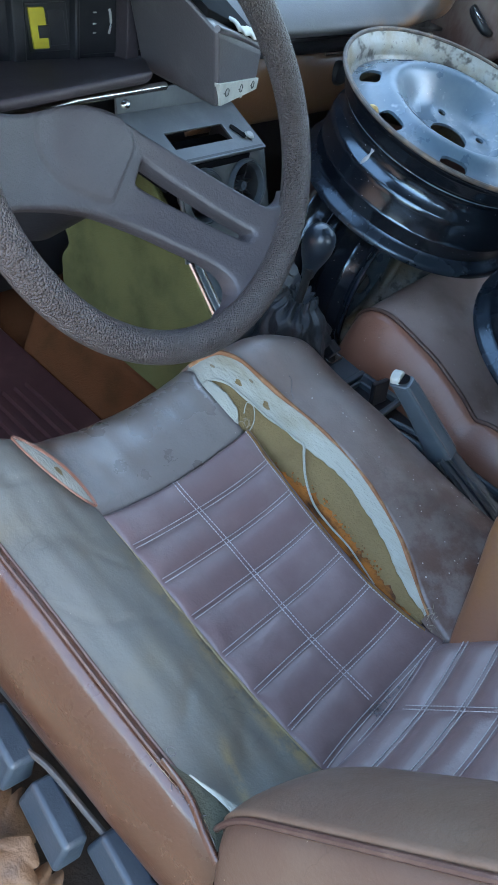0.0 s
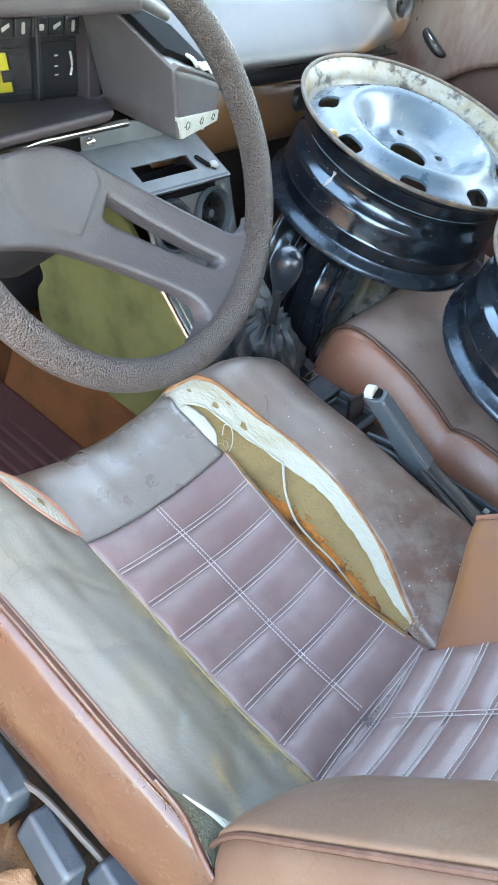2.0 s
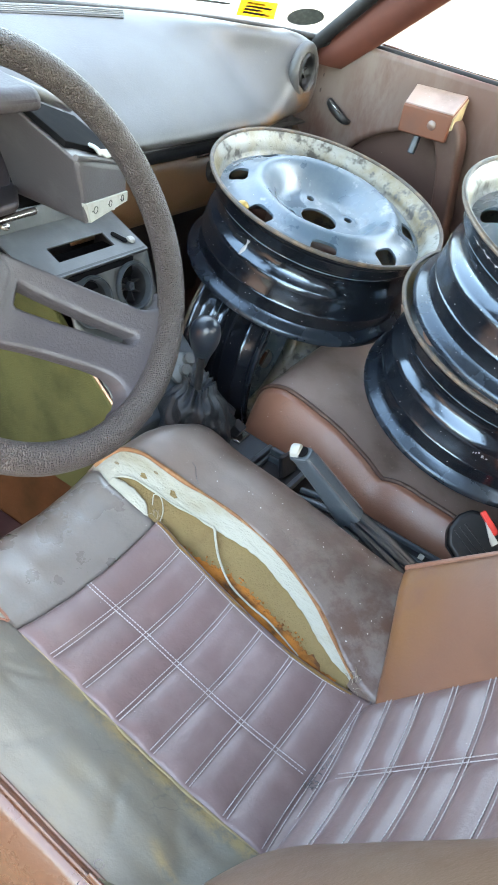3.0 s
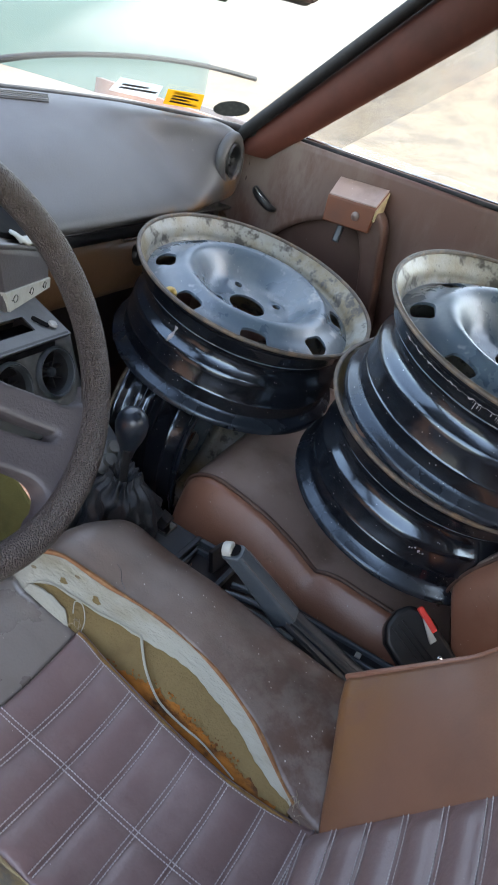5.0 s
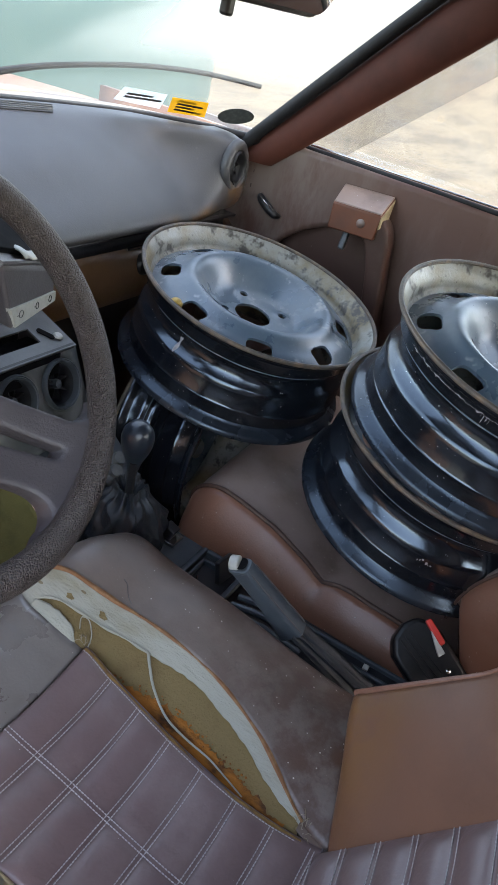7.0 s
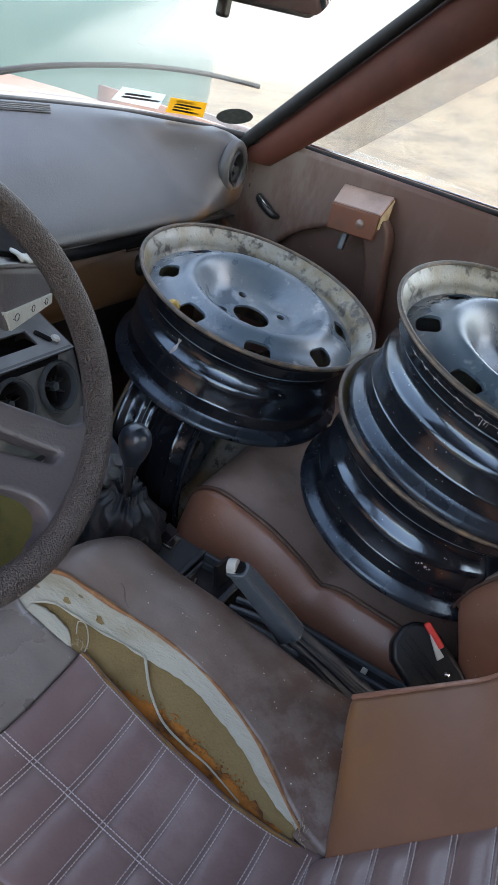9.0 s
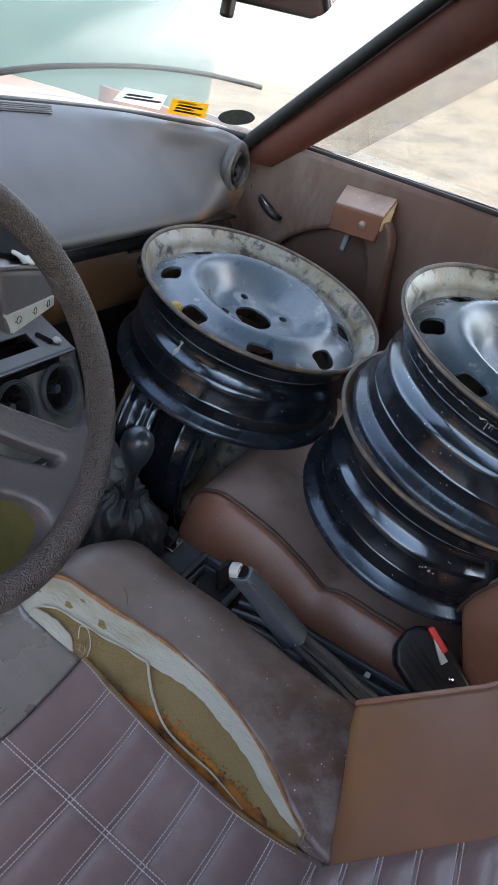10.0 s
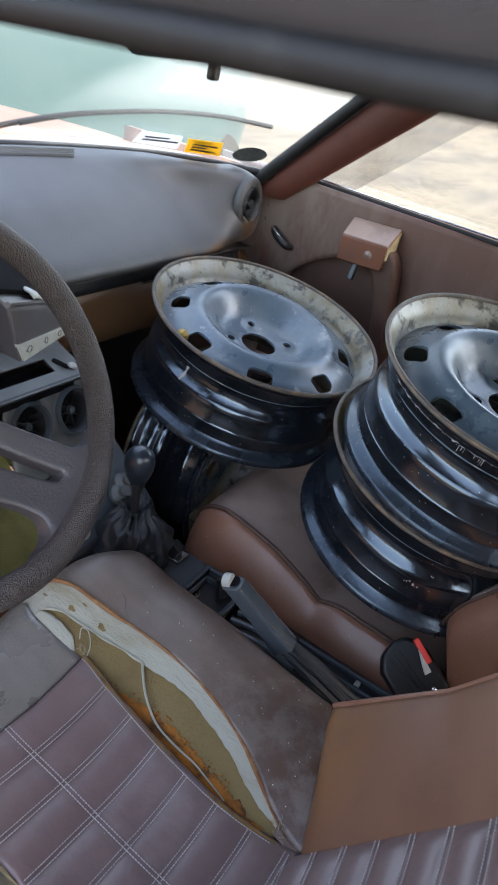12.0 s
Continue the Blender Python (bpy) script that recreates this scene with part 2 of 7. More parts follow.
LEATHER_PLUM = material("plum quilted leather", (0.140, 0.090, 0.086), 0.37, second=(0.180, 0.128, 0.122), scale=11, amount=0.5, bump=0.22, bump_scale=240, rough_var=0.05,
                        spec=0.6, dots=(330, 0.02, (0.32, 0.26, 0.25)))
FRAY = material("tan thread ends", (0.24, 0.19, 0.13), 0.85, second=(0.16, 0.11, 0.07), scale=90, amount=0.5)
THREAD = material("pale thread", (0.36, 0.335, 0.325), 0.8, second=(0.3, 0.26, 0.25), scale=90, amount=0.5)
PIPING = material("brown piping", (0.062, 0.029, 0.021), 0.5, second=(0.105, 0.058, 0.040), scale=60, amount=0.4, bump=0.16, bump_scale=320)
TORN = material("rust-brown torn leather edge", (0.20, 0.080, 0.030), 0.75, second=(0.30, 0.16, 0.07), scale=70, amount=0.45, bump=0.6, bump_scale=320)
LINING = material("white woven lining", (0.305, 0.295, 0.245), 0.9, second=(0.22, 0.195, 0.135), scale=25, amount=0.45, bump=0.9, bump_scale=320, stretch=(1, 0.35, 1),
                  dots=(110, 0.05, (0.16, 0.12, 0.07)))
FOAM = material("aged ochre foam", (0.165, 0.113, 0.046), 0.95, second=(0.135, 0.088, 0.034), scale=25, amount=0.4, bump=0.7, bump_scale=320)
FOAM_RUST = material("rusty crumbled foam", (0.30, 0.100, 0.012), 0.95, second=(0.022, 0.009, 0.004), scale=60, amount=0.62, bump=0.9, bump_scale=260, stretch=(1, 0.5, 1))
FOAM_EDGE = material("dirty ochre leather edge", (0.20, 0.105, 0.030), 0.85, second=(0.10, 0.05, 0.02), scale=60, amount=0.5, bump=0.6, bump_scale=320)
# foam colour darkened for the shade inside an open seam
FOAM_DARK = material("olive foam with shade in its colour", (0.060, 0.058, 0.036), 0.95, second=(0.035, 0.033, 0.022), scale=40, amount=0.5, bump=0.6, bump_scale=320)
FELT = material("olive felt", (0.098, 0.093, 0.037), 0.95, second=(0.052, 0.050, 0.021), scale=9, amount=0.72, bump=1.0, bump_scale=320, fine=(0.16, 0.145, 0.07), fine_scale=160, fine_amount=0.22, spec=0.1)
WHEEL_GRAIN = material("smooth taupe plastic", (0.047, 0.039, 0.041), 0.48, second=(0.056, 0.047, 0.048), scale=20, amount=0.4, bump=0.4, bump_scale=320)
RIM_GRAIN = material("coarse grained taupe plastic", (0.056, 0.041, 0.036), 0.42, spec=0.4, second=(0.068, 0.052, 0.047), scale=30, amount=0.4, bump=0.35, bump_scale=420, pebble=(520, 1.0))
# the wear colour here paints a brown reflection along the pad's lower edge
DASH_GREY = material("grey dashboard vinyl", (0.046, 0.044, 0.045), 0.50, spec=0.55, second=(0.062, 0.058, 0.055), scale=5, amount=0.4, bump=0.2, bump_scale=320, rough_var=0.06, dots=(200, 0.03, (0.13, 0.12, 0.11)), wear=((0.105, 0.052, 0.022), 9))
DASH_BROWN = material("brown dashboard vinyl", (0.150, 0.074, 0.034), 0.36, second=(0.115, 0.058, 0.030), scale=9, amount=0.4, bump=0.2, bump_scale=320)
PLASTIC_TAUPE = material("taupe plastic", (0.036, 0.028, 0.031), 0.55, spec=0.35, second=(0.047, 0.038, 0.041), scale=12, amount=0.4, bump=0.25, bump_scale=320)
PLASTIC_GREY = material("grey painted steel", (0.086, 0.091, 0.092), 0.46, second=(0.128, 0.132, 0.130), scale=18, amount=0.45, bump=0.15, bump_scale=320, rough_var=0.1, dots=(200, 0.08, (0.10, 0.09, 0.08)))
DISC_GREY = material("speckled dark film", (0.045, 0.052, 0.050), 0.5, second=(0.08, 0.09, 0.085), scale=120, amount=0.6)
POD_GREY = material("pale grey worn plastic", (0.068, 0.060, 0.063), 0.48, second=(0.105, 0.096, 0.098), scale=14, amount=0.4, bump=0.2, bump_scale=320)
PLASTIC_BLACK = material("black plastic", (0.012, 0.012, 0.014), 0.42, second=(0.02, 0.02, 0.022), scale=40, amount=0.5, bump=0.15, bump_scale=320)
BUCKLE_BLACK = material("scuffed black buckle plastic", (0.0045, 0.0045, 0.005), 0.38, spec=0.3, second=(0.012, 0.012, 0.013), scale=60, amount=0.4, bump=0.12, bump_scale=320)
PLASTIC_BLUE = material("blue-grey plastic", (0.046, 0.057, 0.067), 0.40, second=(0.068, 0.080, 0.089), scale=30, amount=0.4, bump=0.2, bump_scale=320,
                        fine=(0.15, 0.15, 0.15), fine_scale=400, fine_amount=0.06)
ADJUSTER_BLUE = material("dusty dark blue plastic", (0.020, 0.028, 0.037), 0.42, second=(0.036, 0.046, 0.056), scale=30, amount=0.4, bump=0.2, bump_scale=320, dots=(300, 0.06, (0.12, 0.12, 0.12)))
KNOB_BLUE = material("dark blue-black gloss plastic", (0.010, 0.016, 0.025), 0.33, spec=0.6, second=(0.020, 0.029, 0.040), scale=40, amount=0.4, bump=0.15, bump_scale=320)
RUBBER = material("black rubber", (0.010, 0.010, 0.011), 0.6, spec=0.3, second=(0.020, 0.020, 0.020), scale=60, amount=0.4)
VINYL_BOOT = material("faded black boot cloth", (0.009, 0.013, 0.018), 0.52, second=(0.019, 0.024, 0.030), scale=28, amount=0.5, bump=0.35, bump_scale=380, spec=0.4, crease=(55, 0.12))
# sheen_tint puts the sky's blue into the highlights of both wheel paints
PAINT_BLACK = material("dusty black wheel paint", (0.0055, 0.0068, 0.0095), 0.16, second=(0.019, 0.020, 0.023), scale=13, amount=0.5, bump=0.04, bump_scale=260, rough_var=0.07,
                       spec=0.95, sheen_tint=(0.70, 0.86, 1.0), dots=(230, 0.20, (0.24, 0.23, 0.22)), fine=(0.050, 0.050, 0.050), fine_scale=150, fine_amount=0.16)
PAINT_DUSTY = material("dust-filmed blue-black wheel paint", (0.008, 0.011, 0.016), 0.24, second=(0.022, 0.027, 0.034), scale=16, amount=0.5, bump=0.08, bump_scale=260, rough_var=0.1,
                       spec=0.55, sheen_tint=(0.66, 0.84, 1.0), dots=(260, 0.16, (0.22, 0.21, 0.20)), fine=(0.055, 0.06, 0.065), fine_scale=110, fine_amount=0.25)
PAINT_DISC = material("faded blue-grey wheel paint", (0.066, 0.098, 0.126), 0.33, second=(0.142, 0.166, 0.182), scale=10, amount=0.5, bump=0.10, bump_scale=140, rough_var=0.14,
                      fine=(0.27, 0.28, 0.28), fine_scale=26, fine_amount=0.52, spec=0.8, dots=(240, 0.14, (0.30, 0.30, 0.29)))
RIM_LIP = material("dirty pale rim", (0.275, 0.275, 0.255), 0.42, 0.1, second=(0.165, 0.115, 0.050), scale=11, amount=0.85, bump=0.25, bump_scale=250, rough_var=0.15,
                   fine=(0.060, 0.052, 0.044), fine_scale=30, fine_amount=0.80, dots=(200, 0.14, (0.05, 0.04, 0.03)))
RIM_EDGE = material("rusty rim edge", (0.065, 0.050, 0.040), 0.55, second=(0.17, 0.105, 0.062), scale=50, amount=0.55, bump=0.3, bump_scale=300,
                    fine=(0.3, 0.27, 0.22), fine_scale=200, fine_amount=0.2)
CHROME = material("dull chrome", (0.55, 0.54, 0.52), 0.25, 1.0, second=(0.35, 0.33, 0.30), scale=60, amount=0.4)
BRASS = material("dull yellow brass", (0.42, 0.26, 0.06), 0.45, 0.4, second=(0.25, 0.15, 0.05), scale=90, amount=0.5)
# near-black, glossless colour that paints the shade of hollows and slots
SHADE_BLACK = material("black standing in for shade in hollows", (0.006, 0.006, 0.007), 0.95, spec=0.05, second=(0.012, 0.011, 0.011), scale=40, amount=0.4)
WHITE_PLASTIC = material("yellowed white plastic", (0.36, 0.355, 0.32), 0.5, second=(0.28, 0.265, 0.23), scale=50, amount=0.4, bump=0.2, bump_scale=320)
YELLOW = material("yellow drum", (0.30, 0.25, 0.02), 0.5, second=(0.22, 0.18, 0.02), scale=60, amount=0.3)
YELLOW_LABEL = paper_material("amber label", (0.85, 0.50, 0.04), 0.15)
CLEAR_LABEL = paper_material("pale translucent label", (0.82, 0.88, 0.86), 0.62)
RED = material("red button plastic", (0.55, 0.03, 0.02), 0.4)
DOOR_BROWN = material("dusty brown door card", (0.100, 0.048, 0.037), 0.5, second=(0.150, 0.102, 0.083), scale=7, amount=0.55, stretch=(1.6, 1.6, 0.55), bump=0.16, bump_scale=320,
                      fine=(0.055, 0.03, 0.02), fine_scale=60, fine_amount=0.2, dots=(70, 0.05, (0.05, 0.025, 0.02)), wear=((0.165, 0.120, 0.102), 13))
HANDLE_BROWN = material("reddish moulded plastic", (0.135, 0.045, 0.024), 0.5, second=(0.10, 0.04, 0.026), scale=14, amount=0.5, spec=0.3, bump=0.2, bump_scale=320)
# door-card brown made darker, with the recess's shade in the colour
DARKENED_BROWN = material("darkened brown vinyl", (0.062, 0.030, 0.023), 0.5, second=(0.085, 0.050, 0.040), scale=12, amount=0.5, spec=0.3, bump=0.2, bump_scale=320, dots=(160, 0.06, (0.14, 0.11, 0.09)))
PILLAR_BROWN = material("red-brown pillar trim", (0.096, 0.031, 0.022), 0.62, second=(0.066, 0.023, 0.017), scale=10, amount=0.45, bump=0.15, bump_scale=320, spec=0.22,
                        fine=(0.012, 0.009, 0.008), fine_scale=42, fine_amount=0.10)
CARPET = material("brown carpet", (0.080, 0.030, 0.013), 0.95, second=(0.045, 0.019, 0.008), scale=14, amount=0.5, bump=0.9, bump_scale=320, spec=0.05, fine=(0.12, 0.055, 0.022), fine_scale=140, fine_amount=0.25)
MAT_RUBBER = material("maroon rubber mat", (0.045, 0.018, 0.018), 0.42, second=(0.07, 0.033, 0.03), scale=20, amount=0.4, bump=0.16, bump_scale=320)
TEAL_PAINT = material("teal stand-in van paint", (0.015, 0.042, 0.050), 0.4, second=(0.022, 0.050, 0.056), scale=2, amount=0.4, coat=0.2)
SCUTTLE_PAINT = material("dusty pale scuttle paint", (0.105, 0.098, 0.094), 0.5, second=(0.14, 0.122, 0.112), scale=6, amount=0.5)
SALMON_PAINT = material("faded salmon car paint", (0.15, 0.088, 0.070), 0.35, second=(0.19, 0.145, 0.125), scale=5, amount=0.5, coat=0.3)
SAND = material("sunlit sandy gravel", (0.074, 0.066, 0.049), 0.95, second=(0.030, 0.027, 0.023), scale=0.9, amount=0.6, bump=0.6, bump_scale=40,
                fine=(0.030, 0.027, 0.023), fine_scale=12, fine_amount=0.72, stretch=(0.45, 1.8, 1), dots=(14, 0.05, (0.02, 0.018, 0.015)))
HEADLINER = material("dark headliner cloth", (0.036, 0.033, 0.038), 0.8, second=(0.060, 0.055, 0.062), scale=10, amount=0.45, bump=0.4, bump_scale=320, stretch=(6, 0.6, 6))
DRY_LEAF = material("dry oak leaf", (0.075, 0.034, 0.011), 0.7, second=(0.036, 0.016, 0.006), scale=45, amount=0.5, bump=0.6, bump_scale=260)
DARK_STEEL = material("dark dirty steel", (0.035, 0.03, 0.027), 0.6, second=(0.07, 0.045, 0.03), scale=30, amount=0.4, bump=0.3, bump_scale=300)
SILL_DARK = material("grimy black sill carpet", (0.012, 0.009, 0.007), 0.9, second=(0.026, 0.016, 0.010), scale=30, amount=0.5, bump=0.7, bump_scale=260, spec=0.1)
MIRROR = material("mirror silver", (0.85, 0.86, 0.86), 0.03, 1.0)
GLASS = glass_material("window glass", dirt=0.012)
# the little dirt is dust; the haze paints glare over the right half
SCREEN_GLASS = glass_material("dusty windscreen glass with painted glare", dirt=0.014, dirt_colour=(0.80, 0.72, 0.56), haze=(0.13, 0.30, 0.38))
# greyed, milky pane that paints a reflection on the side window
REFLECTION_GLASS = glass_material("window glass with a painted reflection", tint=(0.62, 0.62, 0.62), dirt=0.09, dirt_colour=(0.62, 0.60, 0.56))


# ---- mesh helpers ----
from mathutils import geometry


def part(name, bm, mat, parent=None, label="", smooth=40, solid=0.0, offset=-1.0, bevel=0.0):
    """One mesh object from a bmesh, under a thing or a part."""
    bmesh.ops.recalc_face_normals(bm, faces=bm.faces)
    me = bpy.data.meshes.new(name)
    bm.to_mesh(me)
    bm.free()
    me.materials.append(mat)
    for p in me.polygons:
        p.use_smooth = smooth > 0
    if smooth > 0:
        me.set_sharp_from_angle(angle=radians(smooth))
    ob = new(name, me)
    if parent:
        ob.parent = parent
    if label:
        ob["label"] = label
    if solid:
        s = ob.modifiers.new("thickness", "SOLIDIFY")
        s.thickness, s.offset = solid, offset
    if bevel:
        b = ob.modifiers.new("edges", "BEVEL")
        b.width, b.segments, b.limit_method, b.angle_limit = bevel, 3, "ANGLE", radians(35)
    return ob


def wear_of(ob, fn):
    """Writes how far the surface is worn, fn(x, y) from 0 to 1, into the mesh."""
    att = ob.data.attributes.new("wear", "FLOAT", "POINT")
    for v, d in zip(ob.data.vertices, att.data):
        p = v.co + (ob.parent.location if ob.parent else Vector())
        d.value = max(0.0, min(1.0, fn(p.x, p.y)))


def thing(name, label, category, at=(0, 0, 0), group="", kind=""):
    ob = new(name)
    ob.empty_display_size = 0.02
    ob.location = at
    return tagged(ob, label, category, group, kind)


def curve_of(table):
    """A smooth function through (x, value) pairs."""
    xs = np.array([a for a, _ in table], float)
    ys = np.array([b for _, b in table], float)
    m = np.gradient(ys, xs)

    def at(x):
        x = min(max(x, xs[0]), xs[-1])
        i = min(max(int(np.searchsorted(xs, x)) - 1, 0), len(xs) - 2)
        h = xs[i + 1] - xs[i]
        t = (x - xs[i]) / h
        return float(ys[i] * (2 * t ** 3 - 3 * t ** 2 + 1) + m[i] * h * (t ** 3 - 2 * t ** 2 + t) + ys[i + 1] * (-2 * t ** 3 + 3 * t ** 2) + m[i + 1] * h * (t ** 3 - t ** 2))

    return at


def sheet(fn, nu, nv, wrap_u=False, wrap_v=False):
    """A grid of quads from fn(u, v), u and v from 0 to 1."""
    bm = bmesh.new()
    ku, kv = nu + (0 if wrap_u else 1), nv + (0 if wrap_v else 1)
    g = [[bm.verts.new(fn(i / nu, j / nv)) for j in range(kv)] for i in range(ku)]
    for i in range(nu):
        for j in range(nv):
            i2, j2 = (i + 1) % ku, (j + 1) % kv
            bm.faces.new((g[i][j], g[i2][j], g[i2][j2], g[i][j2]))
    return bm


def tube(points, radius, segs=8, closed=False, caps=True):
    """A round bar along points; radius is a number or a function of the way along (0 to 1)."""
    bm = bmesh.new()
    pts = [Vector(p) for p in points]
    n = len(pts)
    rings = []
    up = Vector((0, 0, 1))
    for i, p in enumerate(pts):
        a = pts[(i - 1) % n] if closed or i else pts[i]
        b = pts[(i + 1) % n] if closed or i < n - 1 else pts[i]
        d = (b - a).normalized()
        s = d.cross(up)
        if s.length < 1e-3:
            s = d.cross(Vector((1, 0, 0)))
        s.normalize()
        w = s.cross(d)
        r = radius(i / max(1, n - 1)) if callable(radius) else radius
        rings.append([bm.verts.new(p + r * (math.cos(t) * s + math.sin(t) * w)) for t in [2 * math.pi * k / segs for k in range(segs)]])
    for i in range(n if closed else n - 1):
        a, b = rings[i], rings[(i + 1) % n]
        for k in range(segs):
            bm.faces.new((a[k], a[(k + 1) % segs], b[(k + 1) % segs], b[k]))
    if caps and not closed:
        bm.faces.new(rings[0])
        bm.faces.new(rings[-1][::-1])
    return bm


def smooth_path(points, n=40, closed=False):
    """Catmull-Rom points through a few given ones."""
    pts = [Vector(p) for p in points]
    k = len(pts)
    out = []
    spans = k if closed else k - 1
    for i in range(n if closed else n + 1):
        s = i / n * spans
        j = min(int(s), spans - 1)
        t = s - j
        if closed:
            p0, p1, p2, p3 = (pts[(j + q) % k] for q in (-1, 0, 1, 2))
        else:
            p0, p1, p2, p3 = pts[max(j - 1, 0)], pts[j], pts[j + 1], pts[min(j + 2, k - 1)]
        out.append(0.5 * ((2 * p1) + (p2 - p0) * t + (2 * p0 - 5 * p1 + 4 * p2 - p3) * t * t + (3 * p1 - p0 - 3 * p2 + p3) * t ** 3))
    return out


def lathe(profile, segs=96):
    """A turned shape round local z from (radius, height) pairs."""
    return sheet(lambda u, v: (lambda rz, a: Vector((rz[0] * math.cos(a), rz[0] * math.sin(a), rz[1])))(profile[round(v * (len(profile) - 1))], 2 * math.pi * u), segs, len(profile) - 1, wrap_u=True)


def box(sx, sy, sz, m=Matrix(), taper=(1, 1)):
    """A box about m's origin; taper narrows its top."""
    bm = bmesh.new()
    v = []
    for z in (-0.5, 0.5):
        tx, ty = taper if z > 0 else (1, 1)
        v.append([bm.verts.new(m @ Vector((x * sx * tx, y * sy * ty, z * sz))) for x, y in ((-0.5, -0.5), (0.5, -0.5), (0.5, 0.5), (-0.5, 0.5))])
    bm.faces.new(v[0][::-1])
    bm.faces.new(v[1])
    for i in range(4):
        bm.faces.new((v[0][i], v[0][(i + 1) % 4], v[1][(i + 1) % 4], v[1][i]))
    return bm


def solid(corners):
    """A box with eight free corners: four below, four above, in the same turning order."""
    bm = bmesh.new()
    v = [bm.verts.new(c) for c in corners]
    for f in ((3, 2, 1, 0), (4, 5, 6, 7), (0, 1, 5, 4), (1, 2, 6, 5), (2, 3, 7, 6), (3, 0, 4, 7)):
        bm.faces.new([v[i] for i in f])
    return bm


def prism(outline, depth, m=Matrix()):
    """An outline in the local xy plane pulled down by depth."""
    bm = bmesh.new()
    a = [bm.verts.new(m @ Vector((x, y, 0))) for x, y in outline]
    b = [bm.verts.new(m @ Vector((x, y, -depth))) for x, y in outline]
    bm.faces.new(a)
    bm.faces.new(b[::-1])
    for i in range(len(a)):
        j = (i + 1) % len(a)
        bm.faces.new((a[i], b[i], b[j], a[j]))
    return bm


def join(*bms):
    out = bmesh.new()
    for b in bms:
        me = bpy.data.meshes.new("tmp")
        b.to_mesh(me)
        b.free()
        out.from_mesh(me)
        bpy.data.meshes.remove(me)
    return out


def frame_of(at, normal, x_hint=(1, 0, 0)):
    """A pose at a place whose z points along normal and whose x lies near x_hint."""
    z = Vector(normal).normalized()
    x = Vector(x_hint)
    x = (x - x.dot(z) * z).normalized()
    y = z.cross(x)
    return Matrix.Translation(at) @ Matrix((x, y, z)).transposed().to_4x4()


def round_rect(w, h, r, n=5):
    out = []
    for cx, cy, a0 in ((w / 2 - r, h / 2 - r, 0), (-w / 2 + r, h / 2 - r, 90), (-w / 2 + r, -h / 2 + r, 180), (w / 2 - r, -h / 2 + r, 270)):
        out += [(cx + r * math.cos(radians(a0 + 90 * i / n)), cy + r * math.sin(radians(a0 + 90 * i / n))) for i in range(n + 1)]
    return out


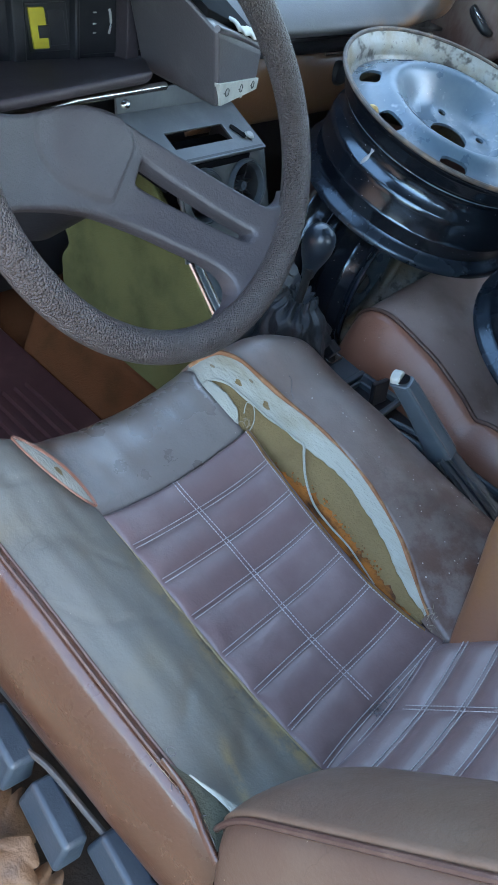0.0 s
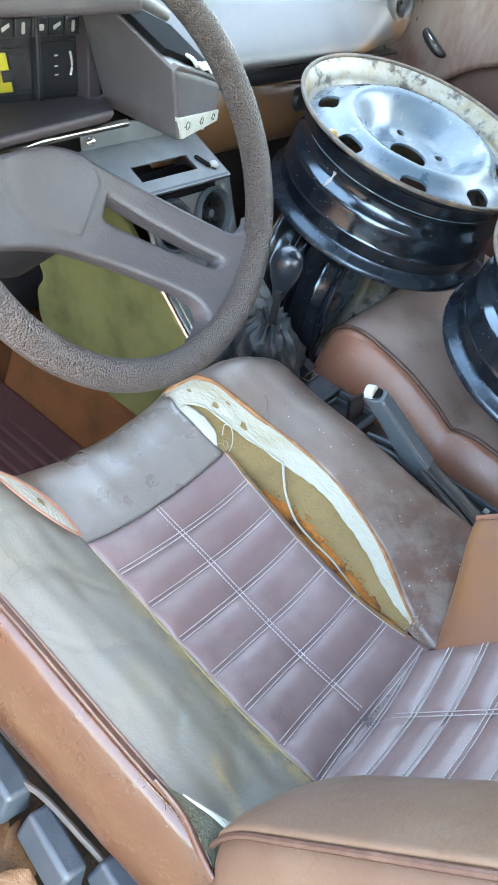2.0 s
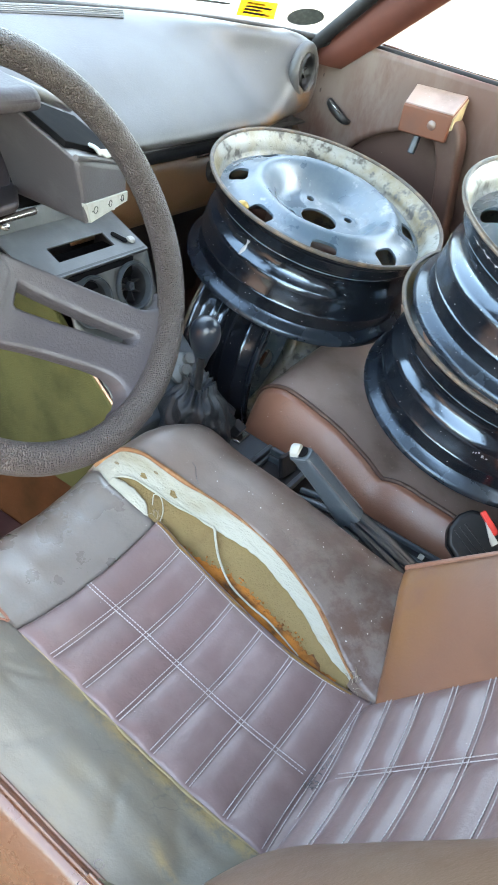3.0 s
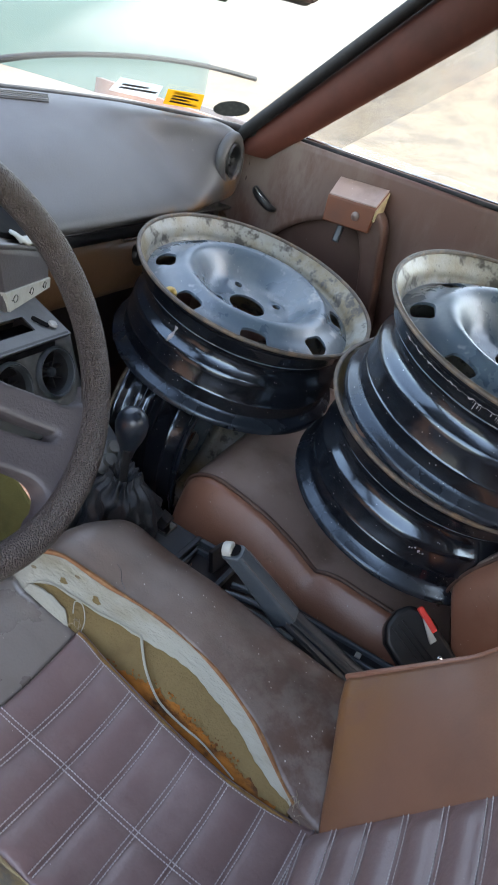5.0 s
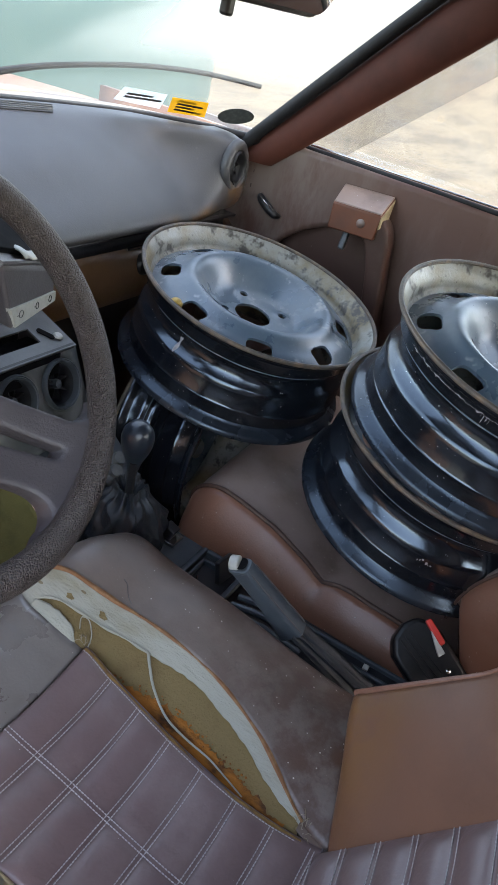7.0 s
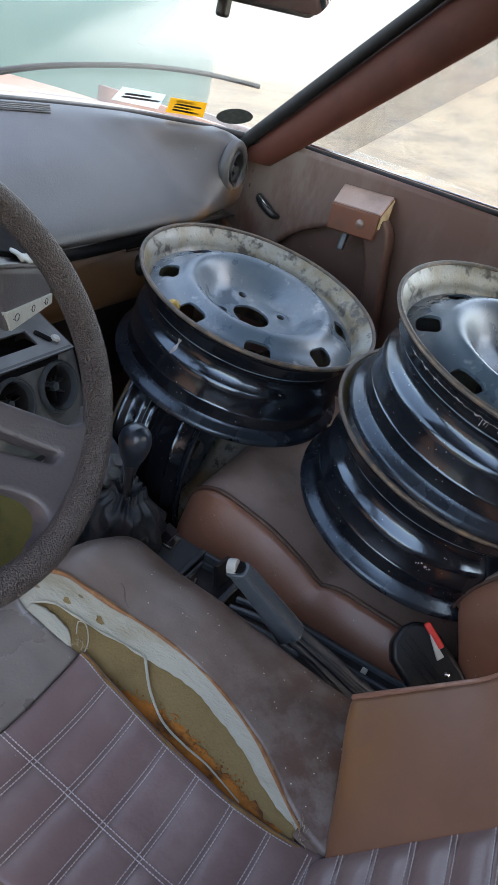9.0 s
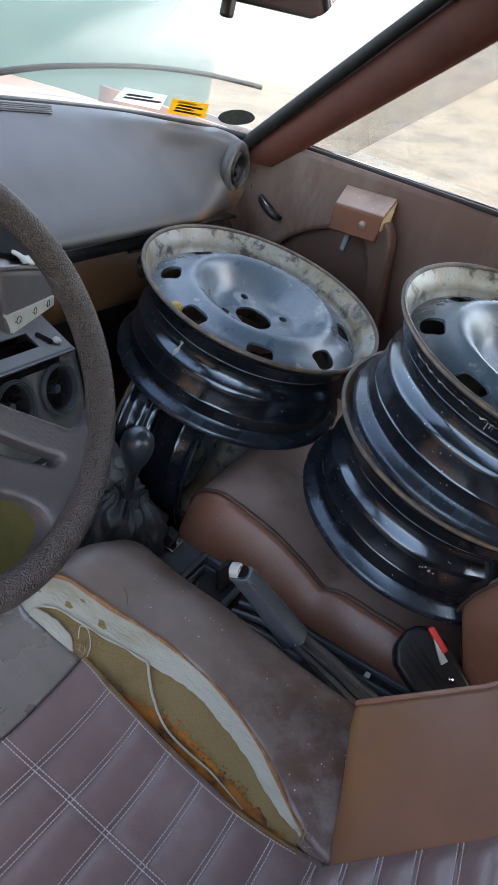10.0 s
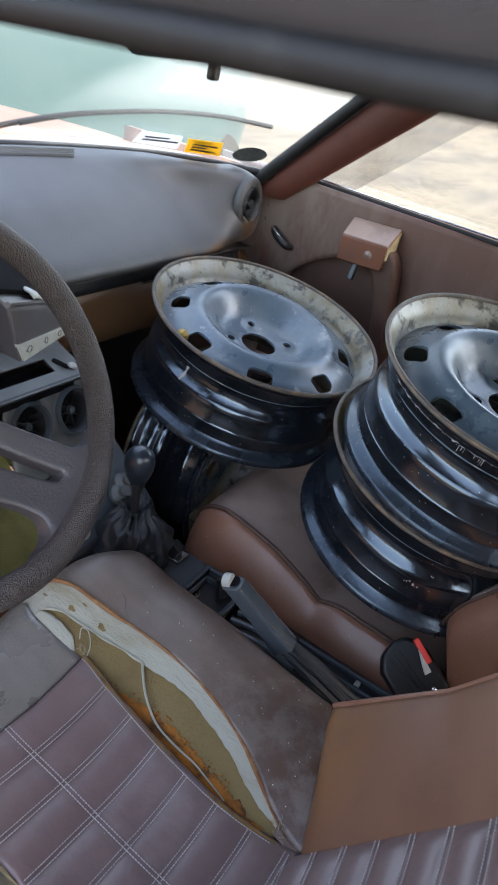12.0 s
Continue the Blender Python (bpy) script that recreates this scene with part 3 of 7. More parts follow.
def cut_sheet(outline, holes, spacing, height, depth=0.0, insets=()):
    """A surface z = height(x, y, way to the edge) inside an outline and outside some holes, with walls of a depth along every edge."""
    def fine(loop):
        out = []
        for p, q in zip(loop, loop[1:] + loop[:1]):
            n = max(1, int((Vector(q) - Vector(p)).length / spacing + 0.5))
            out += [(p[0] + (q[0] - p[0]) * i / n, p[1] + (q[1] - p[1]) * i / n) for i in range(n)]
        return out

    loops = [fine([tuple(p[:2]) for p in loop]) for loop in [outline] + holes]
    verts, edges = [], []
    for loop in loops:
        k = len(verts)
        verts += loop
        edges += [(k + i, k + (i + 1) % len(loop)) for i in range(len(loop))]
    rim = np.array(verts)
    ring = np.concatenate([np.array(lp) * (1 - f) + np.roll(np.array(lp), -1, axis=0) * f for lp in loops for f in (0.0, 0.125, 0.25, 0.375, 0.5, 0.625, 0.75, 0.875)])

    def within(pts):
        odd = np.zeros(len(pts), bool)
        for loop in loops:
            p = np.array(loop)
            q = np.roll(p, -1, axis=0)
            for (ax, ay), (bx_, by) in zip(p, q):
                if ay != by:
                    cross = ((ay > pts[:, 1]) != (by > pts[:, 1])) & (pts[:, 0] < ax + (bx_ - ax) * (pts[:, 1] - ay) / (by - ay))
                    odd ^= cross
        return odd

    def to_edge(pts):
        return np.array([np.hypot(ring[:, 0] - x, ring[:, 1] - y).min() for x, y in pts])

    x0, y0 = rim.min(axis=0)
    x1, y1 = rim.max(axis=0)
    grid = np.array([(x0 + (i + 0.5 * (j % 2)) * spacing, y0 + j * spacing) for i in range(int((x1 - x0) / spacing) + 1) for j in range(int((y1 - y0) / spacing) + 1)])
    grid = grid[within(grid)]
    grid = grid[to_edge(grid) > 0.6 * spacing + max(insets, default=0.0)]
    # rows of points beside every edge, so that a rounded edge stays even
    for way in insets:
        for loop in loops:
            p = np.array(loop)
            d = np.roll(p, -1, axis=0) - np.roll(p, 1, axis=0)
            nrm = np.stack((-d[:, 1], d[:, 0]), axis=1) / np.maximum(1e-9, np.hypot(d[:, 0], d[:, 1]))[:, None]
            for sign in (1, -1):
                q = p + sign * way * nrm
                q = q[within(q)]
                if len(q):
                    grid = np.concatenate((grid, q[to_edge(q) > 0.9 * way]))
    pts, _, faces, _, _, _ = geometry.delaunay_2d_cdt([Vector(p) for p in verts] + [Vector(p) for p in grid.tolist()], edges, [], 0, 1e-7)
    flat_pts = np.array([tuple(p) for p in pts])
    keep = within(np.array([flat_pts[list(f)].mean(axis=0) for f in faces]))
    far = to_edge(flat_pts)
    bm = bmesh.new()
    vs = [bm.verts.new((x, y, height(x, y, e))) for (x, y), e in zip(flat_pts.tolist(), far.tolist())]
    for f, k in zip(faces, keep):
        if k:
            bm.faces.new([vs[i] for i in f])
    bmesh.ops.delete(bm, geom=[v for v in bm.verts if not v.link_faces], context="VERTS")
    if depth:
        low = {}
        for e in [e for e in bm.edges if len(e.link_faces) == 1]:
            for v in e.verts:
                if v not in low:
                    low[v] = bm.verts.new((v.co.x, v.co.y, v.co.z - depth))
            bm.faces.new((e.verts[0], e.verts[1], low[e.verts[1]], low[e.verts[0]]))
    return bm


def ring_points(cx, cy, r, n=40):
    return [(cx + r * math.cos(2 * math.pi * i / n), cy + r * math.sin(2 * math.pi * i / n)) for i in range(n)]


def dashes(path, pitch=0.0036, fill=0.82, radius=0.00070):
    """A row of stitches along a path."""
    pts = [Vector(p) for p in path]
    cum = [0.0]
    for a, b in zip(pts, pts[1:]):
        cum.append(cum[-1] + (b - a).length)

    def at(s):
        i = min(max(int(np.searchsorted(cum, s)) - 1, 0), len(pts) - 2)
        return pts[i].lerp(pts[i + 1], (s - cum[i]) / max(1e-9, cum[i + 1] - cum[i]))

    out, s = [], 0.0
    while s + pitch * fill < cum[-1]:
        out.append(tube([at(s), at(s + pitch * fill * 0.5), at(s + pitch * fill)], lambda k: radius * (0.55 + 0.9 * k * (1 - k) * 2), 5))
        s += pitch
    return out


# ---- ground and surroundings ----
def ground_height(x, y):
    far = math.hypot(x, y)
    lift = max(0.0, far - 14.0)
    return 0.03 * math.sin(x * 0.7) * math.cos(y * 0.9) + 0.11 * lift * min(1.0, lift / 12) if far > 4 else 0.0


def polar(u, v):
    r = 0.05 + 900 * v ** 4
    a = 2 * math.pi * u
    x, y = r * math.cos(a), r * math.sin(a)
    return Vector((x, y, min(ground_height(x, y), 14.0)))


tagged(part("ground", sheet(polar, 72, 60, wrap_u=True), SAND), "sunlit pale sandy gravel ground round the car", "ground", kind="structure")


# ---- car body ----
floor = tagged(part("floor", sheet(lambda u, v: Vector((-0.66 + 1.34 * u, -1.2 + 2.15 * v, 0.215 + 0.3 * max(0, v - 0.93))), 8, 20), CARPET, solid=0.01), "worn brown carpet on the car floor", "floor", kind="structure")


def windscreen_y(x, z):
    return 0.80 - 0.31 * x * x - 0.10 * (abs(x) / 0.63) ** 8 - (z - 0.95) * (1.2 - 0.25 * (x / 0.63) ** 2)


def windscreen_edge(z):
    return 0.632 - 0.02 * (z - 0.95)


def screen(u, v):
    z = 0.935 + 0.36 * v
    x = (2 * u - 1) * windscreen_edge(z)
    return Vector((x, windscreen_y(x, z), z))


win1 = tagged(part("window_1", sheet(screen, 60, 16), SCREEN_GLASS, smooth=60), "dusty curved windscreen glass", "windscreen", kind="structure")
win1.visible_shadow = False


def pillar(side):
    def glass_line(k):
        z = 0.90 + 0.42 * k
        x = windscreen_edge(z)
        return Vector((side * x, windscreen_y(x, z), z))

    def door_line(k):
        z = 0.90 + 0.42 * k
        return Vector((side * (0.640 - 0.08 * (z - 0.95)), 0.488 - 1.12 * (z - 0.95), z))

    def fn(u, v):
        g, d = glass_line(v), door_line(v)
        a = 2 * math.pi * u
        return g.lerp(d, 0.5 - 0.5 * math.cos(a)) + Vector((side * (0.012 + 0.024 * math.sin(a)), 0, 0))
    return sheet(fn, 36, 24, wrap_u=True), [glass_line(k / 24) + Vector((-side * 0.010, 0.003, 0.003)) for k in range(25)]


for side, nm in ((1, "pillar_right"), (-1, "pillar_left")):
    bm, line = pillar(side)
    p = tagged(part(nm, bm, PILLAR_BROWN, smooth=60), "red-brown vinyl trim on the windscreen pillar", "pillar", kind="structure")
    part("seal", tube(line, 0.0125, 12), RUBBER, p, "black rubber windscreen seal")

# roof with its side rails, and the closed rear
roof = tagged(part("ceiling", sheet(lambda u, v: Vector((-0.60 + 1.20 * u, -1.25 + 1.68 * v - 0.10 * (2 * u - 1) ** 2 * v, 1.25 + 0.06 * u + 0.05 * math.sin(math.pi * u))), 20, 20), HEADLINER, solid=0.03, offset=1.0), "grey-brown headliner under the roof", "ceiling", kind="structure")
tagged(part("wall_rear", sheet(lambda u, v: Vector((-0.66 + 1.32 * u, -1.22, 0.2 + 0.73 * v)), 4, 4), DOOR_BROWN, solid=0.03), "brown trim closing the rear of the cabin", "wall", kind="structure")


def rail(side):
    def fn(u, v):
        y = -1.25 + 1.55 * v
        a = 2 * math.pi * u
        drop = 0.6 * max(0, y - 0.05) ** 2
        return Vector((side * ((0.595 + 0.028 * math.cos(a)) if side < 0 else (0.648 + 0.050 * math.cos(a))), y, (1.2213 - 0.066 * y if side < 0 else 1.315) - drop * (1 if side < 0 else 0.2) + 0.034 * math.sin(a)))
    return sheet(fn, 24, 30, wrap_u=True)


for side, nm in ((-1, "roof_rail_left"), (1, "roof_rail_right")):
    r = tagged(part(nm, rail(side), HEADLINER, smooth=60), "dark grey padded rail along the roof edge", "roof rail", kind="structure")
    ys = [-1.25 + 1.5 * k / 30 for k in range(31)]
    if side < 0:
        part("seal", tube([Vector((-0.609, y, 1.1886 - 0.066 * y - 0.6 * max(0, y - 0.05) ** 2 + 0.0006 * noise.noise(Vector((y * 25, 2, 0))))) for y in ys], 0.0044, 10), RUBBER, r, "black rubber door seal")
    else:
        part("seal", tube([Vector((0.60, y, 1.283 - 0.12 * max(0, y - 0.05) ** 2)) for y in ys], 0.008, 8), RUBBER, r, "black rubber door seal")

tagged(part("sill_left", box(0.20, 1.6, 0.13, pose(-0.655, -0.25, 0.235)), SILL_DARK, bevel=0.012), "dark dirty door sill beside the driver seat", "door sill", kind="structure")
tagged(part("wall_bulkhead", sheet(lambda u, v: Vector((-0.66 + 1.32 * u, 0.93 - 0.05 * v, 0.2 + 0.72 * v)), 4, 4), DARK_STEEL, solid=0.02), "dark footwell bulkhead behind the dashboard", "bulkhead", kind="structure")

for side, nm, y0 in ((1, "wall_side_right", -0.80), (-1, "wall_side_left", -0.42)):
    tagged(part(nm, sheet(lambda u, v: Vector((side * (0.665 - 0.05 * max(0, v - 0.65) / 0.35), y0 - (1.25 + y0) * u, 0.2 + 0.73 * v)), 4, 8), DOOR_BROWN, solid=0.03, offset=-1.0 * side), "brown trim beside the rear bench", "side panel", kind="structure")
tagged(part("wall_toe", sheet(lambda u, v: Vector((-0.66 + 1.32 * u, 0.80 - 0.04 * v, 0.335 + 0.42 * v)), 4, 4), PLASTIC_BLACK, solid=0.01), "black toe board deep in the footwell", "toe board", kind="structure")
for nm, fn in (("window_2", lambda u, v: Vector((-0.60 + 1.20 * u, -1.23 + 0.06 * v, 0.93 + 0.33 * v))),
               ("window_3", lambda u, v: Vector((-0.66 + 0.045 * v, -0.50 - 0.72 * u, 0.93 + 0.28 * v))),
               ("window_4", lambda u, v: Vector((0.66 - 0.04 * v, -0.86 - 0.36 * u, 0.93 + 0.36 * v)))):
    w_ = tagged(part(nm, sheet(fn, 4, 4), GLASS, solid=0.004), "plain glass window at the rear of the cabin", "window", kind="structure")
    w_.visible_shadow = False
for side, nm, y in ((-1, "pillar_rear_left", -0.46), (1, "pillar_rear_right", -0.83)):
    tagged(part(nm, solid([Vector((side * (x0 + 0.0), y0, z0)) for z0, xa, xb in ((0.90, 0.645, 0.685), (1.24 if side < 0 else 1.32, 0.600, 0.640)) for x0, y0 in ((xa, y - 0.05), (xb, y - 0.05), (xb, y + 0.04), (xa, y + 0.04))]), DOOR_BROWN, bevel=0.008), "brown trimmed pillar behind the door", "pillar", kind="structure")
for side, nm in ((1, "wall_kick_right"), (-1, "wall_kick_left")):
    tagged(part(nm, sheet(lambda u, v: Vector((side * (0.668 - 0.02 * u), 0.64 + 0.32 * u, 0.2 + 0.74 * v)), 4, 4), DOOR_BROWN, solid=0.02, offset=-1.0 * side), "brown footwell side panel", "side panel", kind="structure")

# the car's own bonnet and scuttle outside the windscreen
bonnet = thing("bonnet", "faded salmon painted bonnet outside the windscreen", "bonnet", (0, 1.3, 0.85))
part("panel", sheet(lambda u, v: Vector(((2 * u - 1) * (0.68 - 0.05 * v), -0.36 + 1.24 * v - 0.12 * (2 * u - 1) ** 2, 0.084 - 0.13 * v * v - 0.028 * abs(2 * u - 1) ** 3)), 24, 24), SALMON_PAINT, bonnet, solid=0.01)
scuttle = tagged(part("scuttle", sheet(lambda u, v: Vector(((2 * u - 1) * 0.66, windscreen_y((2 * u - 1) * 0.625, 0.94) + 0.012 + 0.13 * v, 0.918 + 0.012 * v)), 24, 6), SCUTTLE_PAINT, solid=0.01), "faded pale scuttle panel below the windscreen", "scuttle", kind="structure")
base_seal = [Vector((-0.625 + 1.25 * k / 80, windscreen_y(-0.625 + 1.25 * k / 80, 0.938) - 0.004, 0.941)) for k in range(81)]
tagged(part("trim_screen", tube(base_seal, 0.0075, 10), RUBBER), "black rubber seal along the windscreen base", "seal", kind="structure")

# a made-up van, added only to fill the teal area beyond the windscreen
parked = thing("stand_in_van", "made-up teal van standing in for a teal area ahead", "van", (2.05, 3.15, 0.0))


def car_side(x):
    """Half width of the stand-in van along its length."""
    t = (x + 2.1) / 4.2
    return 0.82 * (1 - abs(2 * t - 1) ** 4 * 0.45)


def car_body(u, v):
    x = -2.1 + 4.2 * v
    t = v
    w = car_side(x)
    belt = 1.20 - 0.10 * max(0, abs(2 * t - 1) - 0.5)
    roof = 0.50 * max(0.0, min(1.0, (t - 0.12) / 0.16)) * max(0.0, min(1.0, (0.80 - t) / 0.18))
    sec = [(-w * 0.98, 0.24), (-w * 1.02, 0.60), (-w, 0.92), (-w * 0.97, belt), (-w * 0.80, belt + roof * 0.92), (-w * 0.5, belt + roof + 0.03), (w * 0.5, belt + roof + 0.03), (w * 0.80, belt + roof * 0.92), (w * 0.97, belt), (w, 0.92), (w * 1.02, 0.60), (w * 0.98, 0.24)]
    q = u * 11
    i = min(int(q), 10)
    a0, b0 = sec[i], sec[i + 1]
    k = q - i
    squash = 1 - 0.30 * abs(2 * t - 1) ** 8
    return Vector((x, (a0[0] + (b0[0] - a0[0]) * k) * squash, a0[1] + (b0[1] - a0[1]) * k))


part("body", sheet(car_body, 44, 60), TEAL_PAINT, parked, smooth=35, solid=0.01)
for x0, x1 in ((-1.10, -0.30), (-0.22, 0.62)):
    part("window", solid([Vector(p) for p in ((x0, -0.80, 1.24), (x1, -0.80, 1.24), (x1, -0.77, 1.24), (x0, -0.77, 1.24), (x0 + 0.12, -0.69, 1.59), (x1 - 0.10, -0.69, 1.59), (x1 - 0.10, -0.66, 1.59), (x0 + 0.12, -0.66, 1.59))]), PLASTIC_BLACK, parked, "dark side window", bevel=0.01)
for x in (-1.30, 1.25):
    for y in (-0.70, 0.70):
        w = part("wheel", lathe([(0.02, 0.08), (0.17, 0.07), (0.19, 0.09), (0.28, 0.08), (0.30, 0.04), (0.30, -0.06), (0.27, -0.09)], 32), RUBBER, parked, "black tyre on a steel wheel")
        w.matrix_basis = Matrix.Translation((x, y, 0.30)) @ pose(0, 0, 0, 90 if y < 0 else -90)

# wiper on the glass
wiper = thing("windscreen_wiper", "thin black wiper lying on the windscreen", "wiper", (0.3, 0.75, 0.98))
wpts = [(0.05, 0.950), (0.138, 0.983), (0.199, 1.002), (0.261, 1.014), (0.338, 1.025), (0.413, 1.032), (0.501, 1.036), (0.581, 1.035)]
wline = [Vector((x, windscreen_y(x, z) + 0.012, z)) - Vector((0.3, 0.75, 0.98)) for x, z in wpts]
part("blade", tube(smooth_path(wline[1:], 30), 0.0042, 8), RUBBER, wiper)
part("arm", tube(smooth_path([p + Vector((0, 0.010, -0.002)) for p in wline[:6]], 20), lambda k: 0.005 - 0.002 * k, 8), DARK_STEEL, wiper)


def on_screen(name, label, category, outline, mat, lift=-0.004):
    """A thin piece stuck to the inside of the windscreen; outline in x, z."""
    bm = bmesh.new()
    bm.faces.new([bm.verts.new((x, windscreen_y(x, z) + lift, z - 0.002)) for x, z in outline])
    ob = part(name, bm, mat, smooth=0, solid=0.0008)
    return tagged(ob, label, category)


clear_lab = on_screen("sticker", "pale translucent paper sticker on the windscreen", "sticker", [(0.374, 0.967), (0.474, 0.961), (0.456, 0.990), (0.364, 0.993)], CLEAR_LABEL)
amber_lab = on_screen("sticker", "amber paper sticker with black marks on the windscreen", "sticker", [(0.492, 0.958), (0.552, 0.961), (0.533, 0.989), (0.470, 0.987)], YELLOW_LABEL)
disc_lab = on_screen("disc_sticker", "dark round sticker on the windscreen corner", "sticker", [(0.584 + 0.021 * math.cos(a), 0.976 + 0.016 * math.sin(a)) for a in [2 * math.pi * i / 28 for i in range(28)]], DISC_GREY)


def bars_on(owner, x0, x1, z0, z1, rows, mat, slant):
    """Plain bars of print on a windscreen sticker."""
    for k in range(rows):
        z = z1 + (z0 - z1) * (k + 0.5) / rows
        h = 0.30 * abs(z1 - z0) / rows
        sx = slant * (z - z0)
        e = x0 + (x1 - x0) * (1.0 if k % 2 else 0.72)
        bm = bmesh.new()
        bm.faces.new([bm.verts.new((x + sx, windscreen_y(x + sx, zz) - 0.0062, zz - 0.002)) for x, zz in ((x0, z - h), (e, z - h), (e, z + h), (x0, z + h))])
        part("print", bm, mat, owner, "printed bar", smooth=0, solid=0.0004)


bars_on(clear_lab, 0.385, 0.460, 0.972, 0.984, 2, POD_GREY, -0.3)
bars_on(amber_lab, 0.497, 0.542, 0.962, 0.985, 4, PLASTIC_BLACK, -0.6)

# ---- interior mirror ----
mirror = thing("interior_mirror", "black interior mirror hanging from the roof", "mirror", (-0.012, 0.30, 1.181))
mf = pose(0, 0, 0, 112, -1.5, -3)
part("housing", prism(round_rect(0.325, 0.066, 0.020), 0.028, mf), PLASTIC_BLACK, mirror, bevel=0.004)
part("glass", prism(round_rect(0.300, 0.048, 0.012), 0.002, mf @ pose(0, 0, 0.0095, 7)), MIRROR, mirror, "mirror glass")
part("stalk", tube([(0.0, 0.03, 0.0), (0.0, 0.045, 0.06), (0, 0.04, 0.11)], 0.008, 10), PLASTIC_BLACK, mirror)
part("tab", box(0.013, 0.010, 0.020, pose(-0.037, 0.006, -0.034)), PLASTIC_BLACK, mirror, bevel=0.003)

# ---- passenger door ----
tagged(part("floor_step", box(0.50, 0.36, 0.060, pose(0.37, 0.47, 0.246)), CARPET, bevel=0.01), "brown carpeted step in the passenger footwell", "floor", kind="structure")
door = thing("door_1", "closed brown passenger door with a dusty vinyl card", "car door", (0.66, 0.2, 0.6), kind="structure")
DO = Vector((0.66, 0.2, 0.6))


def door_x(y, z):
    return 0.650 + 0.020 * math.sin(max(0, min(1, (0.62 - y) / 0.9)) * math.pi * 0.6) - 0.02 * max(0, (z - 0.88)) / 0.08 * 0.3


RECESS = [(0.535, 0.62), (0.528, 0.70), (0.508, 0.742), (0.485, 0.772), (0.455, 0.798), (0.416, 0.820), (0.370, 0.836), (0.318, 0.838), (0.286, 0.822), (0.266, 0.775), (0.250, 0.70), (0.240, 0.62)]
panel = cut_sheet([(0.66, 0.25), (0.66, 0.95), (-0.84, 0.95), (-0.84, 0.25)], [[(p.x, p.y) for p in smooth_path([(y, z, 0) for y, z in RECESS], 48)] + [(0.24, 0.56), (0.535, 0.56)]], 0.025,
                  lambda y, z, e: door_x(y, z) + 0.006 * max(0.0, 1 - e / 0.010) ** 2 + 0.0012 * noise.noise(Vector((y * 14, z * 14, 0))), -0.024, (0.003, 0.007, 0.011))
for v_ in panel.verts:
    v_.co = Vector((v_.co.z, v_.co.x, v_.co.y)) - DO
wear_of(part("card", panel, DOOR_BROWN, door, smooth=60), lambda x, y: 0.8 * max(0.0, min(1.0, (y - 0.36) / 0.10)))
# set back behind the card; part of its shade is in the colour
part("recess_panel", sheet(lambda u, v: Vector((0.674 + 0.010 * math.sin(math.pi * u), 0.58 - 0.40 * u, 0.52 + 0.35 * v)) - DO, 12, 8), DARKENED_BROWN, door, "arched recess in the card, darkened for shade", smooth=60, solid=0.004)
part("waist_rail", tube([Vector((0.672, 0.50 - 1.3 * k / 20, 0.950 + 0.004 * k / 20)) - DO for k in range(21)], 0.006, 10), RUBBER, door, "black rubber window seal")
part("outer_skin", sheet(lambda u, v: Vector((0.72 + 0.02 * math.sin(math.pi * v), 0.75 - 1.6 * u, 0.2 + 0.745 * v)) - DO, 8, 8), SALMON_PAINT, door, "faded salmon outer skin", solid=0.01)
pane = part("pane", sheet(lambda u, v: Vector((0.69 - 0.07 * v, 0.54 - 1.3 * u - 0.20 * v * (1 - u), 0.945 + 0.30 * v)) - DO, 12, 6), GLASS, door, "clear side window glass", solid=0.004)
pane.visible_shadow = False


def reflection_fn(u, v):
    # between a slanting lower line and the window's front edge
    z = 0.952 + 0.30 * v
    low, front = 0.420 - 1.17 * (z - 0.952), 0.497 - 1.10 * (z - 0.952)
    return Vector((0.6855 - 0.233 * (z - 0.945), low + (front - low) * u, z)) - DO


# separate sheet whose pale colour stands in for a reflection in the pane
film = part("painted_reflection", sheet(reflection_fn, 6, 12), REFLECTION_GLASS, door, "pale band painting a reflection on the side glass")
film.visible_shadow = False
part("glass_run", tube([Vector((0.678, 0.485 - 1.2 * k / 20, 0.9575 + 0.004 * k / 20)) - DO for k in range(21)], 0.0022, 8), CHROME, door, "thin bright strip along the window edge")
part("corner_seal", tube([Vector((0.632, 0.592, 0.935)) - DO, Vector((0.638, 0.56, 0.940)) - DO, Vector((0.645, 0.53, 0.945)) - DO], 0.009, 10), RUBBER, door, "black rubber corner seal")

# ---- open driver's door ----
door2 = thing("door_2", "faded salmon driver door standing wide open", "car door", (-0.70, 0.66, 0.0), kind="structure")
door2.matrix_basis = pose(-0.70, 0.66, 0, 0, 0, -68)
part("card", sheet(lambda u, v: Vector((-0.035 + 0.01 * math.sin(math.pi * v), -0.02 - 0.95 * u, 0.26 + 0.68 * v)), 12, 10), DOOR_BROWN, door2, "brown vinyl door card", solid=0.02)
part("outer_skin", sheet(lambda u, v: Vector((-0.09 - 0.025 * math.sin(math.pi * v), -0.0 - 0.98 * u, 0.24 + 0.71 * v)), 12, 10), SALMON_PAINT, door2, "faded salmon outer skin", solid=0.01)
part("edge", box(0.06, 0.012, 0.70, pose(-0.06, -0.965, 0.595)), SALMON_PAINT, door2, "painted closing edge", bevel=0.004)

# ---- driver seat ----
seat = thing("driver_seat", "worn brown leather driver seat with torn seams and quilted centre", "car seat", (-0.34, 0.1, 0.36))
SO = Vector((-0.34, 0.1, 0.36))
X_LEFT, X_SEAM, X_RIGHT = -0.460, -0.588, -0.092
